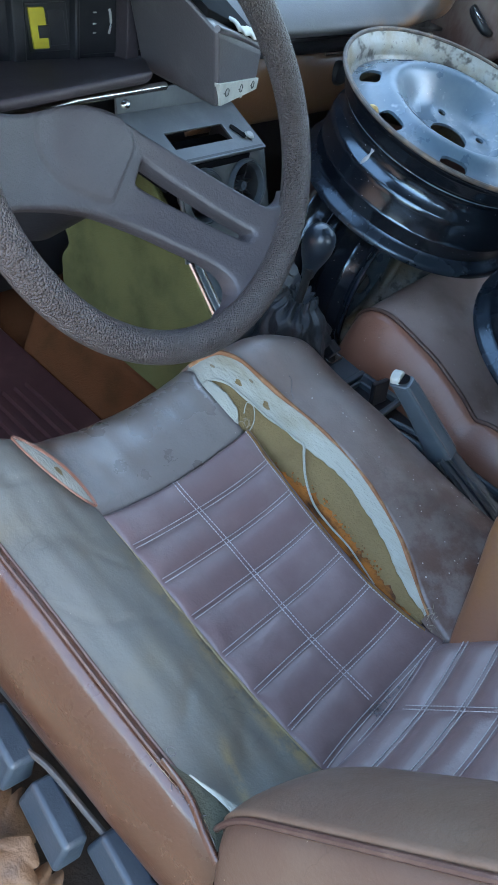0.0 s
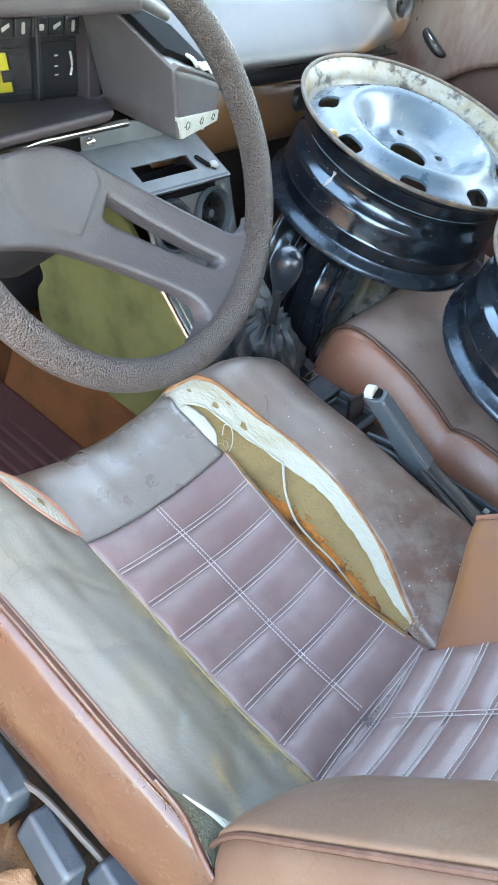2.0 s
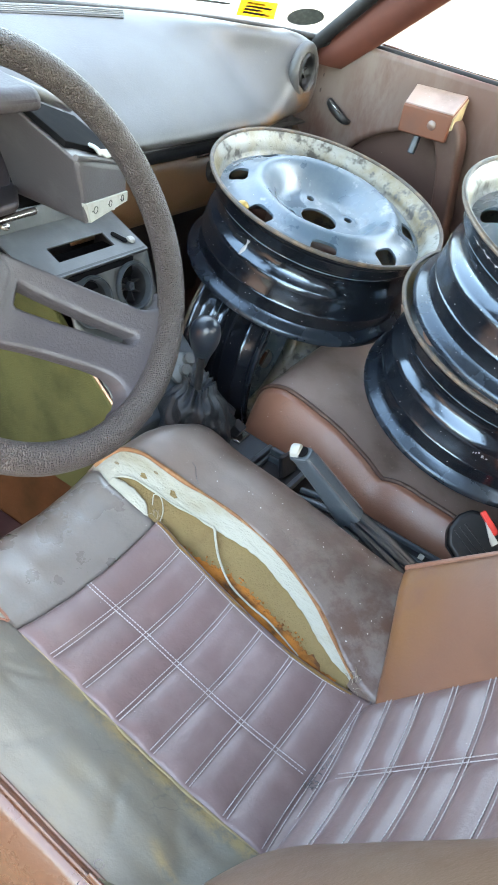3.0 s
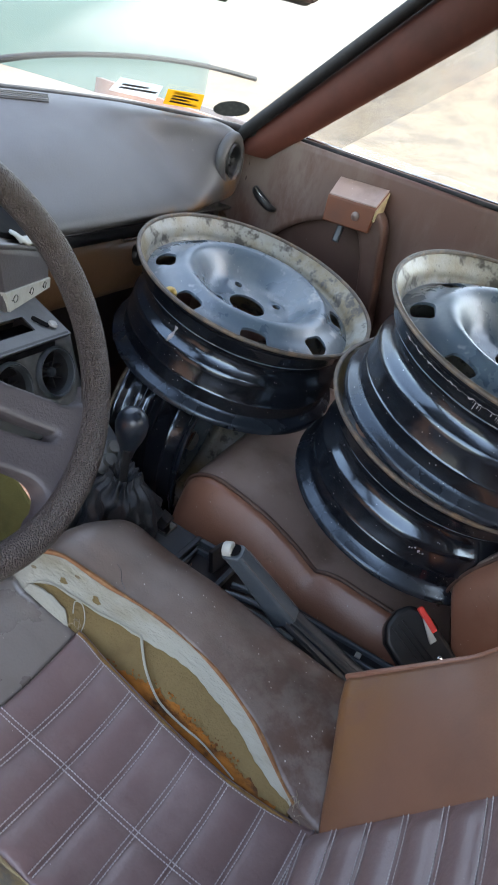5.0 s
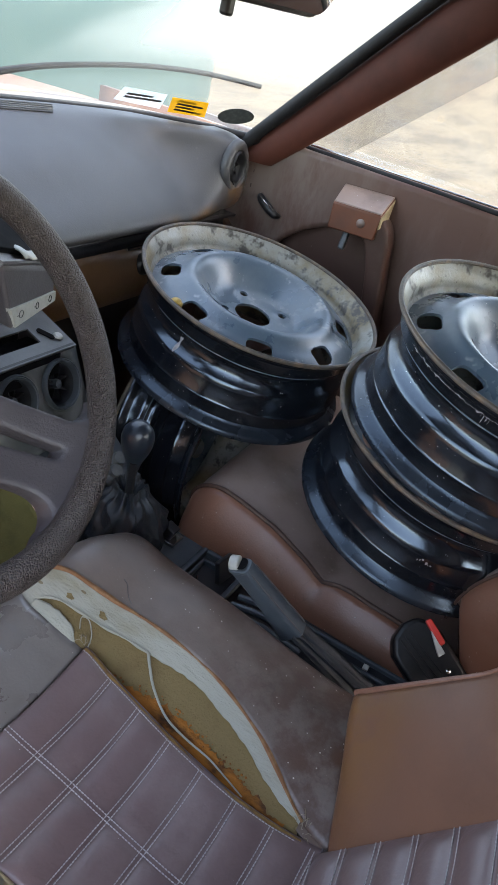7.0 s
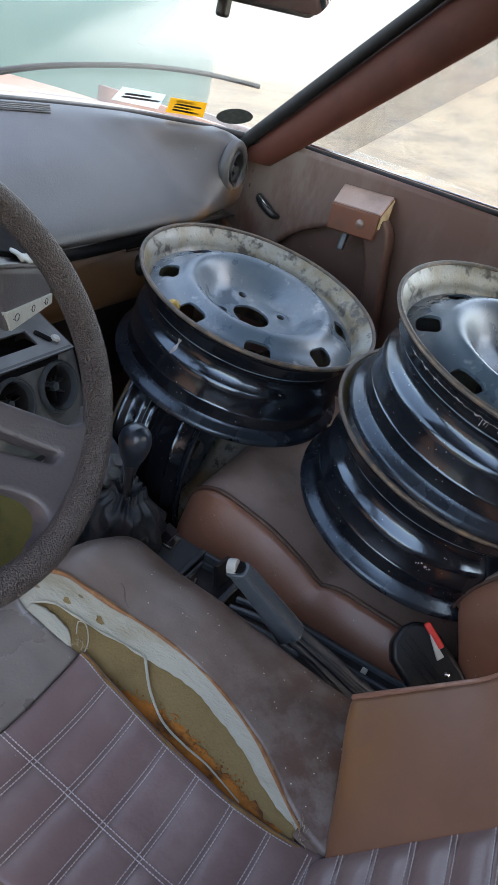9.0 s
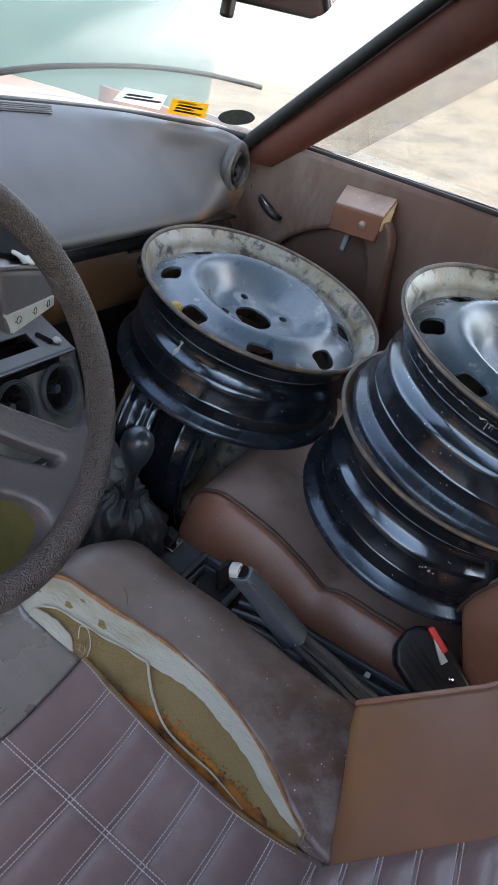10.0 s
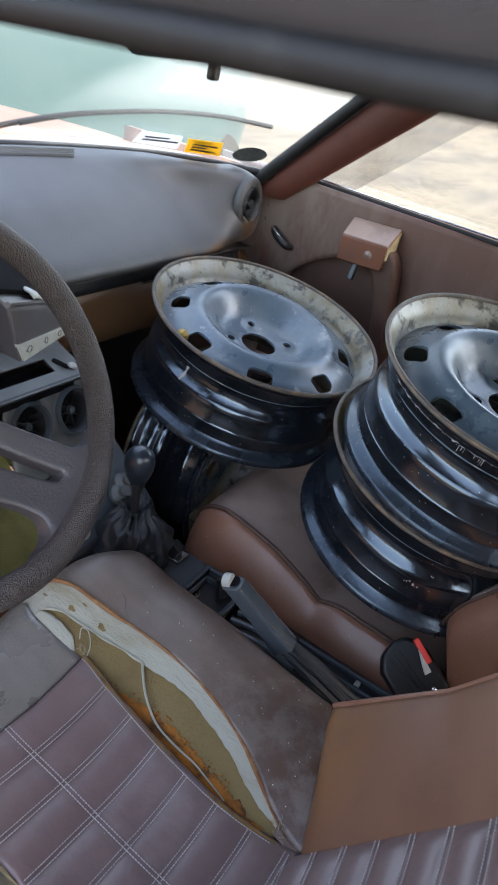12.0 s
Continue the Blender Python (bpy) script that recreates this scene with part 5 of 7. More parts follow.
def backrest(owner, origin, own_origin, tan_face, plum, left_face, left_side):
    """A reclined backrest: quilted centre, two padded bolsters with piping."""
    a, b = Vector((0, -0.545, 0.839)), Vector((0, 0.839, 0.545))
    o = Vector(origin)

    def at(x, s, d):
        return o + a * s + b * d + Vector((x, 0, 0)) - own_origin

    xl, xr = -0.125, 0.096

    def ins(u, v):
        s = -0.03 + 0.62 * v
        x = xl + (xr - xl) * u
        t = 2 * u - 1
        puff = 0.0100 * abs(math.sin(math.pi * s / 0.042)) ** 0.6 * (0.45 + 0.55 * min(1, abs(x) / 0.012)) * max(0.05, min(1.0, (xr - x) / 0.018))
        return at(x, s, 0.010 * t * t + puff)

    part("back_insert", sheet(ins, 30, 130), plum, owner, "quilted leather backrest insert", smooth=70)
    st = []
    for k in range(14):
        for off in (-0.0028, 0.0028):
            st += dashes([at(xl + (xr - xl) * i / 20, 0.042 * k + off, 0.010 * (2 * i / 20 - 1) ** 2 + 0.0042) for i in range(21)])
    for off in (-0.0028, 0.0028):
        st += dashes([at(off, 0.02 + 0.5 * i / 60, 0.0062) for i in range(61)])
    part("stitching", join(*st), THREAD, owner, "pale double stitching")

    def bolster(side, face_mat, side_mat, nm):
        # cross-section (x, d), from the insert over the crest to the outer side
        crest = 0.235 if side < 0 else 0.223
        inner = 0.103 if side < 0 else 0.094
        prof = [(inner, -0.01), (inner + 0.012, 0.012), (inner + 0.05, 0.050), (crest - 0.035, 0.082), (crest - 0.008, 0.093)]
        if side < 0:
            prof = [(inner - 0.012, -0.006), (inner - 0.004, 0.016), (inner + 0.034, 0.054), (crest - 0.040, 0.085), (crest - 0.008, 0.094)]
        outer = [(crest + 0.002, 0.090), (crest + 0.014, 0.070), (crest + 0.020, 0.03), (crest + 0.018, -0.03), (crest - 0.01, -0.09)]

        def low_end(s):
            # the rounded lower end of the bolster
            return 1 - (0.42 * max(0, 1 - (s - 0.012) / 0.10) ** 2 if side < 0 else 0.35 * max(0, 1 - (s - 0.012) / 0.05) ** 2)

        def sink(s):
            return 1 - (0.36 * min(1, max(0, s - 0.01) / 0.19) if side > 0 and owner is seat else 0)

        def loft(sec, n=60):
            sec = smooth_path([Vector((x, d, 0)) for x, d in sec], 14)

            def fn(u, v):
                p = sec[round(u * 14)]
                s = 0.012 + 0.60 * v ** 1.3
                k = low_end(s)
                return at(side * p.x, s - 0.0 + 0.035 * max(0, p.y) / 0.09 * max(0, 1 - v * 6), p.y * k * sink(s) if p.y > 0 else p.y)
            return sheet(fn, 14, n)
        face = part(nm, loft(prof), face_mat, owner, smooth=70, solid=0.005)
        if face_mat is LEATHER_TAN:
            wear_of(face, lambda x, y: 0.8 * (y + 0.14) / 0.08)
        part(nm + "_side", loft([prof[-1]] + outer), side_mat, owner, smooth=70, solid=0.005)
        part("piping", tube([at(side * (crest - 0.006), s, (0.0950 + (0.0035 if side > 0 else 0)) * sink(s) * low_end(s) - (0.008 if s < 0.05 and side > 0 else 0)) for s in [(0.058 if side > 0 else 0.03) + 0.54 * (k / 50) ** 1.2 for k in range(51)]], 0.0036 if side > 0 else 0.0024, 8), LEATHER_BROWN if side > 0 else PIPING, owner)
        # rounded lower end
        sec = [Vector((x, d, 0)) for x, d in prof + outer]

        def cap(u, v):
            path = smooth_path(sec, 28)
            p = path[round(u * 28)]
            c = Vector(((inner + crest) / 2, -0.02, 0))
            q = p.lerp(c, v)
            k = 0.65
            return at(side * q.x, 0.012 + 0.035 * max(0, q.y) / 0.09 - 0.02 * math.sin(math.pi * v / 2), q.y * (k if q.y > 0 else 1))
        part(nm + "_end", sheet(cap, 28, 6), side_mat, owner, smooth=70)

    bolster(1, tan_face, LEATHER_BROWN, "right_back_bolster")
    bolster(-1, left_face, left_side, "left_back_bolster")
    part("back_shell", sheet(lambda u, v: at(-0.25 + 0.5 * u, -0.02 + 0.62 * v, -0.10), 4, 6), LEATHER_BROWN, owner, "brown rear cover", solid=0.01)


backrest(seat, (-0.360, -0.105, 0.480), SO, LEATHER_TAN, LEATHER_PLUM, LEATHER_BACK, LEATHER_BACKSIDE)

# ---- passenger seat ----
pseat = thing("passenger_seat", "dusty brown leather passenger seat under the stacked wheels", "car seat", (0.345, 0.1, 0.36))
PO = Vector((0.345, 0.1, 0.36))


pipe_z = curve_of([(-0.20, 0.480), (-0.08, 0.482), (-0.025, 0.487), (0.022, 0.491), (0.045, 0.486), (0.056, 0.482), (0.068, 0.488), (0.085, 0.498), (0.133, 0.520), (0.186, 0.536), (0.243, 0.546), (0.26, 0.546)])


def pass_top(u, v):
    s = -0.20 + 0.62 * v
    y, d = roll(s, 0.238, 0.060)
    x = 0.110 + 0.463 * u
    t = 2 * u - 1
    z = pipe_z(y) + 0.010 * (1 - t * t) - 0.012 * math.sin(math.pi * min(1, u * 1.6)) * math.exp(-((y + 0.02) / 0.12) ** 2)
    return Vector((x + 0.02 * (1 - u) * min(1, d / 0.06), y, z - d + wrinkle(x, y, 0.002))) - PO


part("seat_top", sheet(pass_top, 36, 60), LEATHER_DUSTY, pseat, "dusty grey-brown leather seat top", smooth=70, solid=0.005)


def pass_side(side):
    def fn(u, v):
        top = pass_top(0 if side < 0 else 1, v)
        s = -0.20 + 0.62 * v
        _, d = roll(s, 0.238, 0.060)
        b = 0.058 * math.sin(math.pi * min(1, 0.12 + u * 0.80)) ** 0.8 - 0.058 * math.sin(math.pi * 0.12) ** 0.8
        fade = 1 - min(1, d / 0.14) * 0.7
        low = min(0.0, 0.355 - PO.z - top.z)
        return top + Vector((side * b * fade, 0.0, low * u + 0.0015 * noise.noise(Vector((v * 30, u * 4, 2)))))
    return sheet(fn, 16, 60)


part("left_side", pass_side(-1), LEATHER_BROWN, pseat, "glossy red-brown leather side", smooth=70, solid=0.005)
part("right_side", pass_side(1), LEATHER_BROWN, pseat, smooth=70, solid=0.005)
part("piping", tube([pass_top(0.0, k / 80) + Vector((0.0005, 0, 0.001)) for k in range(78)], 0.0034, 8), PIPING, pseat)
part("seat_base", box(0.42, 0.40, 0.16, Matrix.Translation(Vector((0.345, 0.06, 0.30)) - PO)), DARK_STEEL, pseat, "dark steel seat frame", bevel=0.01)
backrest(pseat, (0.325, -0.155, 0.480), PO, LEATHER_BROWN, LEATHER_PLUM, LEATHER_GREY, LEATHER_BROWN)


# ---- steel wheels ----
WHEEL_R = 0.193
# outside of the rim: outer flange, bead seat, drop centre near the outer side, long inner bead seat with a hump, inner flange
BARREL = [(0.1905, 0.0), (0.1915, -0.004), (0.1885, -0.009), (0.1815, -0.013), (0.1785, -0.018), (0.1775, -0.030), (0.1760, -0.034), (0.1670, -0.041), (0.1635, -0.046), (0.1625, -0.052), (0.1633, -0.059),
          (0.1660, -0.065), (0.1725, -0.072), (0.1755, -0.076), (0.1765, -0.082), (0.1765, -0.106), (0.1785, -0.109), (0.1772, -0.113), (0.1772, -0.131), (0.1800, -0.136), (0.1885, -0.141), (0.1925, -0.146), (0.1920, -0.150), (0.186, -0.150)]
barrel_r = curve_of([(-z, r) for r, z in BARREL[:-1]])


def wheel_shape(owner):
    """A bare steel wheel about its outer flange plane, local z outwards."""
    part("barrel", lathe(BARREL[:19], 120), PAINT_BLACK, owner, "dusty black painted barrel", smooth=50)
    part("inner_bead", lathe(BARREL[18:], 120), PAINT_DUSTY, owner, "dust-filmed bead seat and inner flange", smooth=50)
    inner = [(0.1905, 0.0), (0.187, -0.002), (0.182, -0.009), (0.1755, -0.015), (0.1735, -0.026), (0.172, -0.032), (0.162, -0.040), (0.1565, -0.047), (0.1560, -0.054), (0.1600, -0.064), (0.1715, -0.076), (0.1725, -0.106), (0.1735, -0.134), (0.186, -0.150)]
    part("rim_well", lathe(inner, 120), RIM_LIP, owner, "dirty pale inner rim", smooth=50)
    part("flange", tube([(WHEEL_R * math.cos(t) - 0.002 * math.cos(t), (WHEEL_R - 0.002) * math.sin(t), 0.0) for t in [2 * math.pi * k / 120 for k in range(120)]], 0.0034, 8, closed=True), RIM_EDGE, owner, "rusty flange edge")

    # disc height by radius: a flat edge with holes, a raised ring, a bowl down to the hub
    height = curve_of([(0.028, -0.047), (0.044, -0.046), (0.056, -0.045), (0.072, -0.039), (0.088, -0.022), (0.100, -0.009), (0.110, -0.004), (0.118, -0.005), (0.127, -0.012), (0.134, -0.016), (0.148, -0.021), (0.160, -0.030), (0.1705, -0.036)])
    holes = [ring_points(0, 0, 0.030, 30)]
    for k in range(8):
        t0 = 2 * math.pi * k / 8
        loop = []
        for i in range(22):
            f = 2 * math.pi * (i + 0.5) / 22
            ca, sa = math.cos(f), math.sin(f)
            e = (abs(ca) ** 3.4 + abs(sa) ** 3.4) ** (-1 / 3.4)
            r, t = 0.1432 + 0.0138 * sa * e, t0 + 0.142 * ca * e * (1 - 0.14 * sa)
            loop.append((r * math.cos(t), r * math.sin(t)))
        holes.append(loop)
    holes += [ring_points(0.0515 * math.cos(t), 0.0515 * math.sin(t), 0.0068, 12) for t in [2 * math.pi * k / 4 + 0.35 for k in range(4)]]

    def disc_z(x, y, edge):
        r = math.hypot(x, y)
        stud = 0.0035 * sum(math.exp(-((math.hypot(x - 0.0515 * math.cos(t), y - 0.0515 * math.sin(t)) - 0.0068) / 0.006) ** 2) for t in [2 * math.pi * k / 4 + 0.35 for k in range(4)]) if r < 0.075 else 0.0
        return height(r) + stud + 0.0006 * noise.noise(Vector((x * 30, y * 30, 1)))

    whole = cut_sheet(ring_points(0, 0, 0.1705, 144), holes, 0.0046, disc_z, 0.004)
    part("disc", whole, PAINT_DISC, owner, "faded blue-grey wheel disc with slots", smooth=50)


def wheel_pose(top, normal, turn):
    return frame_of(top, normal) @ pose(0, 0, 0, 0, 0, turn)


wheel_1 = thing("steel_wheel", "bare black steel wheel with a faded disc lying over another wheel", "wheel", group="loose steel wheels")
wheel_shape(wheel_1)
wheel_1.matrix_basis = wheel_pose((0.286, 0.338, 0.791), (-0.063, -0.179, 0.982), 31)
w2 = copy_thing(wheel_1, wheel_pose((0.206, -0.076, 0.889), (-0.135, -0.154, 0.979), 22))
tagged(w2, "bare black steel wheel on top of a stack of two")
w3 = copy_thing(wheel_1, wheel_pose((0.225, -0.041, 0.7385), (-0.135, -0.154, 0.979), 0))
tagged(w3, "bare black steel wheel lying on the passenger seat below another")
w4 = copy_thing(wheel_1, wheel_pose((0.331, 0.474, 0.473), (0.0, 1.0, -0.04), 0))
tagged(w4, "bare black steel wheel standing upright in the passenger footwell")


def scuff(owner, deg, width, z0, z1):
    """A pale scraped mark on the outside of a barrel."""
    def fn(u, v):
        t = radians(deg + width * (u - 0.5) * (1 + 0.5 * math.sin(9 * v + deg)))
        z = z0 + (z1 - z0) * v
        rr = barrel_r(-z) + 0.0006
        return Vector((rr * math.cos(t), rr * math.sin(t), z))
    part("scuff", sheet(fn, 3, 10), THREAD, owner, "pale scraped mark", smooth=60, solid=0.0004)


scuff(wheel_1, 171.0 - 31, 1.5, -0.053, -0.074)
cap_at = wheel_1.matrix_basis.inverted() @ Vector((0.133, 0.397, 0.781))
part("valve_cap", lathe([(0.0004, 0.006), (0.006, 0.005), (0.0095, 0.001), (0.010, -0.008)], 20), BRASS, wheel_1, "dull yellow cap seen in a slot").matrix_basis = Matrix.Translation(cap_at + Vector((0.006, 0.0, -0.007)))


def chipped(owner, d0, d1, z0, r):
    """A ragged line of chipped paint round the barrel."""
    def fn(u, v):
        d = d0 + (d1 - d0) * v
        q = noise.noise(Vector((d * 0.35, 2, 0))) + 0.7 * noise.noise(Vector((d * 1.9, 5, 0)))
        w = 0.0028 * max(0.0, q + 0.12)
        z = z0 + 0.0022 * noise.noise(Vector((d * 0.5, 9, 0))) - w * u
        return Vector((r * math.cos(radians(d)), r * math.sin(radians(d)), z))
    part("chipped_line", sheet(fn, 2, 220), THREAD, owner, "ragged line of chipped paint", smooth=60, solid=0.0003)


chipped(w2, 112, 168, -0.0205, 0.1788)
for k in range(9):
    d = 150 + 14 * random.random()
    scuff(w2, d, random.uniform(0.08, 0.25), -0.022, -0.024 - 0.008 * random.random())
for k in range(7):
    z = -0.082 - 0.010 * random.random()
    scuff(w3, 189 + 1.0 * k, random.uniform(0.3, 0.9), z, z - random.uniform(0.002, 0.006))

# ---- steering wheel ----
sw = thing("steering_wheel", "grained taupe plastic steering wheel turned so its spokes point sideways", "steering wheel")
SWM = frame_of((-0.335, 0.331, 0.841), (0.016, -0.829, 0.560))
sw.matrix_basis = SWM


def rim_fn(u, v):
    a, b = 2 * math.pi * u, 2 * math.pi * v
    base = Vector((math.cos(a), math.sin(a), 0))
    return base * 0.1835 + (base * math.cos(b) + Vector((0, 0, 1)) * math.sin(b) * 0.95) * 0.0155


part("rim", sheet(rim_fn, 240, 28, wrap_u=True, wrap_v=True), RIM_GRAIN, sw, "thick taupe rim with a coarse leather grain", smooth=80)


def flat(points, n):
    return [(p.x, p.y) for p in smooth_path([(x, y, 0) for x, y in points], n)]


UPPER = [(-0.023, 0.033), (0.0042, 0.0238), (0.0306, 0.006), (0.0641, -0.0223), (0.0983, -0.0556), (0.1178, -0.0755), (0.1270, -0.0855), (0.1400, -0.0895), (0.1530, -0.0850), (0.1600, -0.0760)]
SLOT = [(0.0270, -0.0200), (0.0318, -0.0240), (0.1060, -0.1062), (0.1075, -0.1095), (0.1040, -0.1120), (0.0985, -0.1145), (0.0940, -0.1125), (0.0140, -0.0412), (0.0128, -0.0378)]
LOWER = [(0.0326, -0.1765), (0.0502, -0.1683), (0.0621, -0.1554), (0.0627, -0.1406), (0.0525, -0.1248), (0.0321, -0.1065), (0.0043, -0.0836), (-0.0318, -0.0611), (-0.0615, -0.0499), (-0.100, -0.0420), (-0.140, -0.0370), (-0.172, -0.0360)]
TOP_LEFT = [(-0.170, 0.045), (-0.130, 0.034), (-0.093, 0.0313), (-0.047, 0.0345)]
PAD = flat([(-0.079, 0.030), (-0.0850, 0.018), (-0.0865, 0.004), (-0.0794, -0.0156), (-0.0563, -0.0352), (-0.0236, -0.0505), (-0.0111, -0.0407), (0.0050, -0.0245), (0.0216, -0.0080), (0.0200, 0.0080)], 48) + [(0.012, 0.045), (-0.070, 0.050)]
HUB = Vector((-0.020, -0.007))


def hub_edge(deg):
    a, t = radians(deg), radians(-24)
    e = (abs(math.cos(a)) ** 2.4 + abs(math.sin(a)) ** 2.4) ** (-1 / 2.4)
    x, y = 0.057 * e * math.cos(a), 0.045 * e * math.sin(a)
    return (HUB.x + x * math.cos(t) - y * math.sin(t), HUB.y + x * math.sin(t) + y * math.cos(t))


spoke_z = curve_of([(0.0, -0.0595), (0.03, -0.0600), (0.05, -0.0615), (0.072, -0.0555), (0.105, -0.042), (0.143, -0.0245), (0.167, -0.0105), (0.192, 0.003)])
outline = flat(UPPER, 44) + [(0.176 * math.cos(radians(d)), 0.176 * math.sin(radians(d))) for d in range(-28, -79, -3)] + flat(LOWER, 48) + flat(TOP_LEFT, 16)


def pad_way(x, y):
    """Signed way to the edge of the hub pad, positive inside."""
    p, best, inside = Vector((x, y)), 1.0, False
    for a, b in zip(PAD, PAD[1:] + PAD[:1]):
        va, vb = Vector(a), Vector(b)
        t = max(0.0, min(1.0, (p - va).dot(vb - va) / max(1e-12, (vb - va).length_squared)))
        best = min(best, (p - va.lerp(vb, t)).length)
        if (a[1] > y) != (b[1] > y) and x < (b[0] - a[0]) * (y - a[1]) / (b[1] - a[1]) + a[0]:
            inside = not inside
    return best if inside else -best


def spider_z(x, y, edge):
    r = (Vector((x, y)) - HUB).length
    w = pad_way(x, y) if r < 0.12 else -1.0
    raised = 0.0016 * max(0.0, min(1.0, w / 0.004)) - 0.0012 * math.exp(-(w / 0.0016) ** 2)
    return spoke_z(r) - 0.0030 * max(0.0, 1 - edge / 0.0050) ** 2 + raised


part("spokes", cut_sheet(outline, [SLOT], 0.0030, spider_z, 0.020, (0.0007, 0.0017, 0.0030, 0.0046)), WHEEL_GRAIN, sw, "smooth taupe hub with a slotted double spoke", smooth=70)

# ---- dashboard ----
dash = thing("dashboard", "soft grey vinyl dashboard with a brown lower roll", "dashboard", (0.2, 0.6, 0.85))
DH = Vector((0.2, 0.6, 0.85))


def pad(u, v):
    x = -0.165 + 0.783 * u
    back = windscreen_y(min(x, 0.60), 0.945) - 0.012
    sec = [(0.612, 0.805), (0.568, 0.805), (0.552, 0.811), (0.549, 0.822), (0.562, 0.838), (0.600, 0.866), (0.655, 0.905), (back - 0.045, 0.939), (back, 0.945)]
    end = [(0.640, 0.812), (0.590, 0.810), (0.567, 0.820), (0.559, 0.842), (0.558, 0.872), (0.561, 0.905), (0.573, 0.932), (0.602, 0.946), (0.640, 0.948)]
    m = max(0.0, min(1.0, (x - 0.41) / 0.15))
    m = m * m * (3 - 2 * m)
    path = PADS.setdefault(round(x, 4), smooth_path([Vector((0, p[0] + (q[0] - p[0]) * m, p[1] + (q[1] - p[1]) * m)) for p, q in zip(sec, end)], 40))
    p = path[round(v * 40)]
    e = max(0.0, (x - 0.555) / 0.063)
    k = math.sqrt(max(0.0, 1 - e * e))
    q = Vector((0, 0.615, 0.882)).lerp(p, 0.55 + 0.45 * k)
    if v > 0.2 and math.hypot(x - 0.551, q.z - 0.893) < 0.030:
        q.y += 0.03
    return Vector((x, q.y, q.z)) - DH


PADS = {}
dash_pad = part("pad", sheet(pad, 110, 40), DASH_GREY, dash, "soft dash pad faded grey, a brown reflection painted along its lower edge", smooth=70, solid=0.01)
# mask of the brown reflection painted along the lower edge, stronger to the right
faded = dash_pad.data.attributes.new("wear", "FLOAT", "POINT")
for vert, val in zip(dash_pad.data.vertices, faded.data):
    w = vert.co + DH
    line = 0.826 + 0.040 * max(0.0, min(1.0, (w.x - 0.40) / 0.12)) ** 2
    val.value = max(0.0, min(1.0, (line + 0.006 - w.z) / 0.012)) * max(0.0, min(1.0, (w.x - 0.24) / 0.14)) * 1.4


def lower(u, v):
    x = 0.0 + 0.63 * u
    a = -1.1 + 2.6 * v
    return Vector((x, 0.625 - 0.055 * math.cos(a), 0.722 + 0.064 * math.sin(a))) - DH


part("lower_roll", sheet(lower, 30, 24), DASH_BROWN, dash, "brown vinyl lower roll", smooth=70, solid=0.006)
# black sheet and band put the shade of the gap below the pad into colour
part("under_pad_shade", sheet(lambda u, v: Vector((-0.05 + 0.66 * u, 0.575 + 0.25 * v, 0.794)) - DH, 8, 3), PLASTIC_BLACK, dash, "black sheet for the shade under the pad", solid=0.004)
part("gap_shade_band", sheet(lambda u, v: Vector((-0.10 + 0.68 * u, 0.582 + 0.006 * v, 0.772 + 0.036 * v)) - DH, 30, 3), PLASTIC_BLACK, dash, "black band for the shaded gap under the pad", solid=0.004)
part("chrome_strip", tube([Vector((0.255 + 0.09 * k / 10, 0.576, 0.773)) - DH for k in range(11)], 0.0028, 8), CHROME, dash, "thin chrome strip")
part("lower_knob", lathe([(0.0004, 0.010), (0.014, 0.009), (0.018, 0.004), (0.019, -0.004)], 24), PLASTIC_BLACK, dash, "black round knob on the lower roll").matrix_basis = Matrix.Translation(Vector((0.305, 0.572, 0.742)) - DH) @ frame_of((0, 0, 0), (-0.2, -1, 0.1))


def vent(name, label, owner, own, at, normal, r, mat, depth=0.03, cat=None):
    """A round fresh-air outlet: ring, dark bowl and a hub with vanes."""
    m = Matrix.Translation(Vector(at) - own) @ frame_of((0, 0, 0), normal)
    base = part(name, lathe([(r * 0.80, -0.008), (r * 0.84, 0.001), (r * 0.86, 0.004), (r * 0.90, 0.005), (r * 0.93, 0.002), (r * 0.96, 0.004), (r, 0.002), (r * 1.02, -0.006)], 40), mat, owner, label)
    base.matrix_basis = m
    bowl = part("bowl", lathe([(0.0005, -depth), (r * 0.6, -depth * 0.9), (r * 0.78, -0.004)], 32), PLASTIC_BLACK, base, "dark bowl")
    hub = part("vane_hub", lathe([(0.0005, 0.0), (r * 0.16, -0.001), (r * 0.20, -0.006), (r * 0.20, -depth * 0.8)], 20), PLASTIC_GREY if mat is PLASTIC_GREY else PLASTIC_BLUE, base, "small turning hub")
    hub.location = (0, 0, -0.004)
    for k in range(4):
        vn = part("vane", box(r * 1.35, 0.0015, depth * 0.5, pose(0, 0, -depth * 0.55, 0, 0, 45 * k + 10)), PLASTIC_BLACK, base)
    return base


vent("end_vent", "black round air vent in the dash end", dash, DH, (0.551, 0.5660, 0.893), (0.10, -0.99, 0.05), 0.032, PLASTIC_BLACK, 0.022)
ring_m = frame_of(Vector((0.5495, 0.5710, 0.894)) - DH, (0.10, -0.99, 0.05))
part("vent_surround", tube([ring_m @ Vector((0.0400 * math.cos(t), 0.0400 * math.sin(t), 0.0)) for t in [2 * math.pi * k / 72 for k in range(72)]], 0.0100, 16, closed=True), DASH_GREY, dash, "rounded lip of the pad round the end vent", smooth=80)

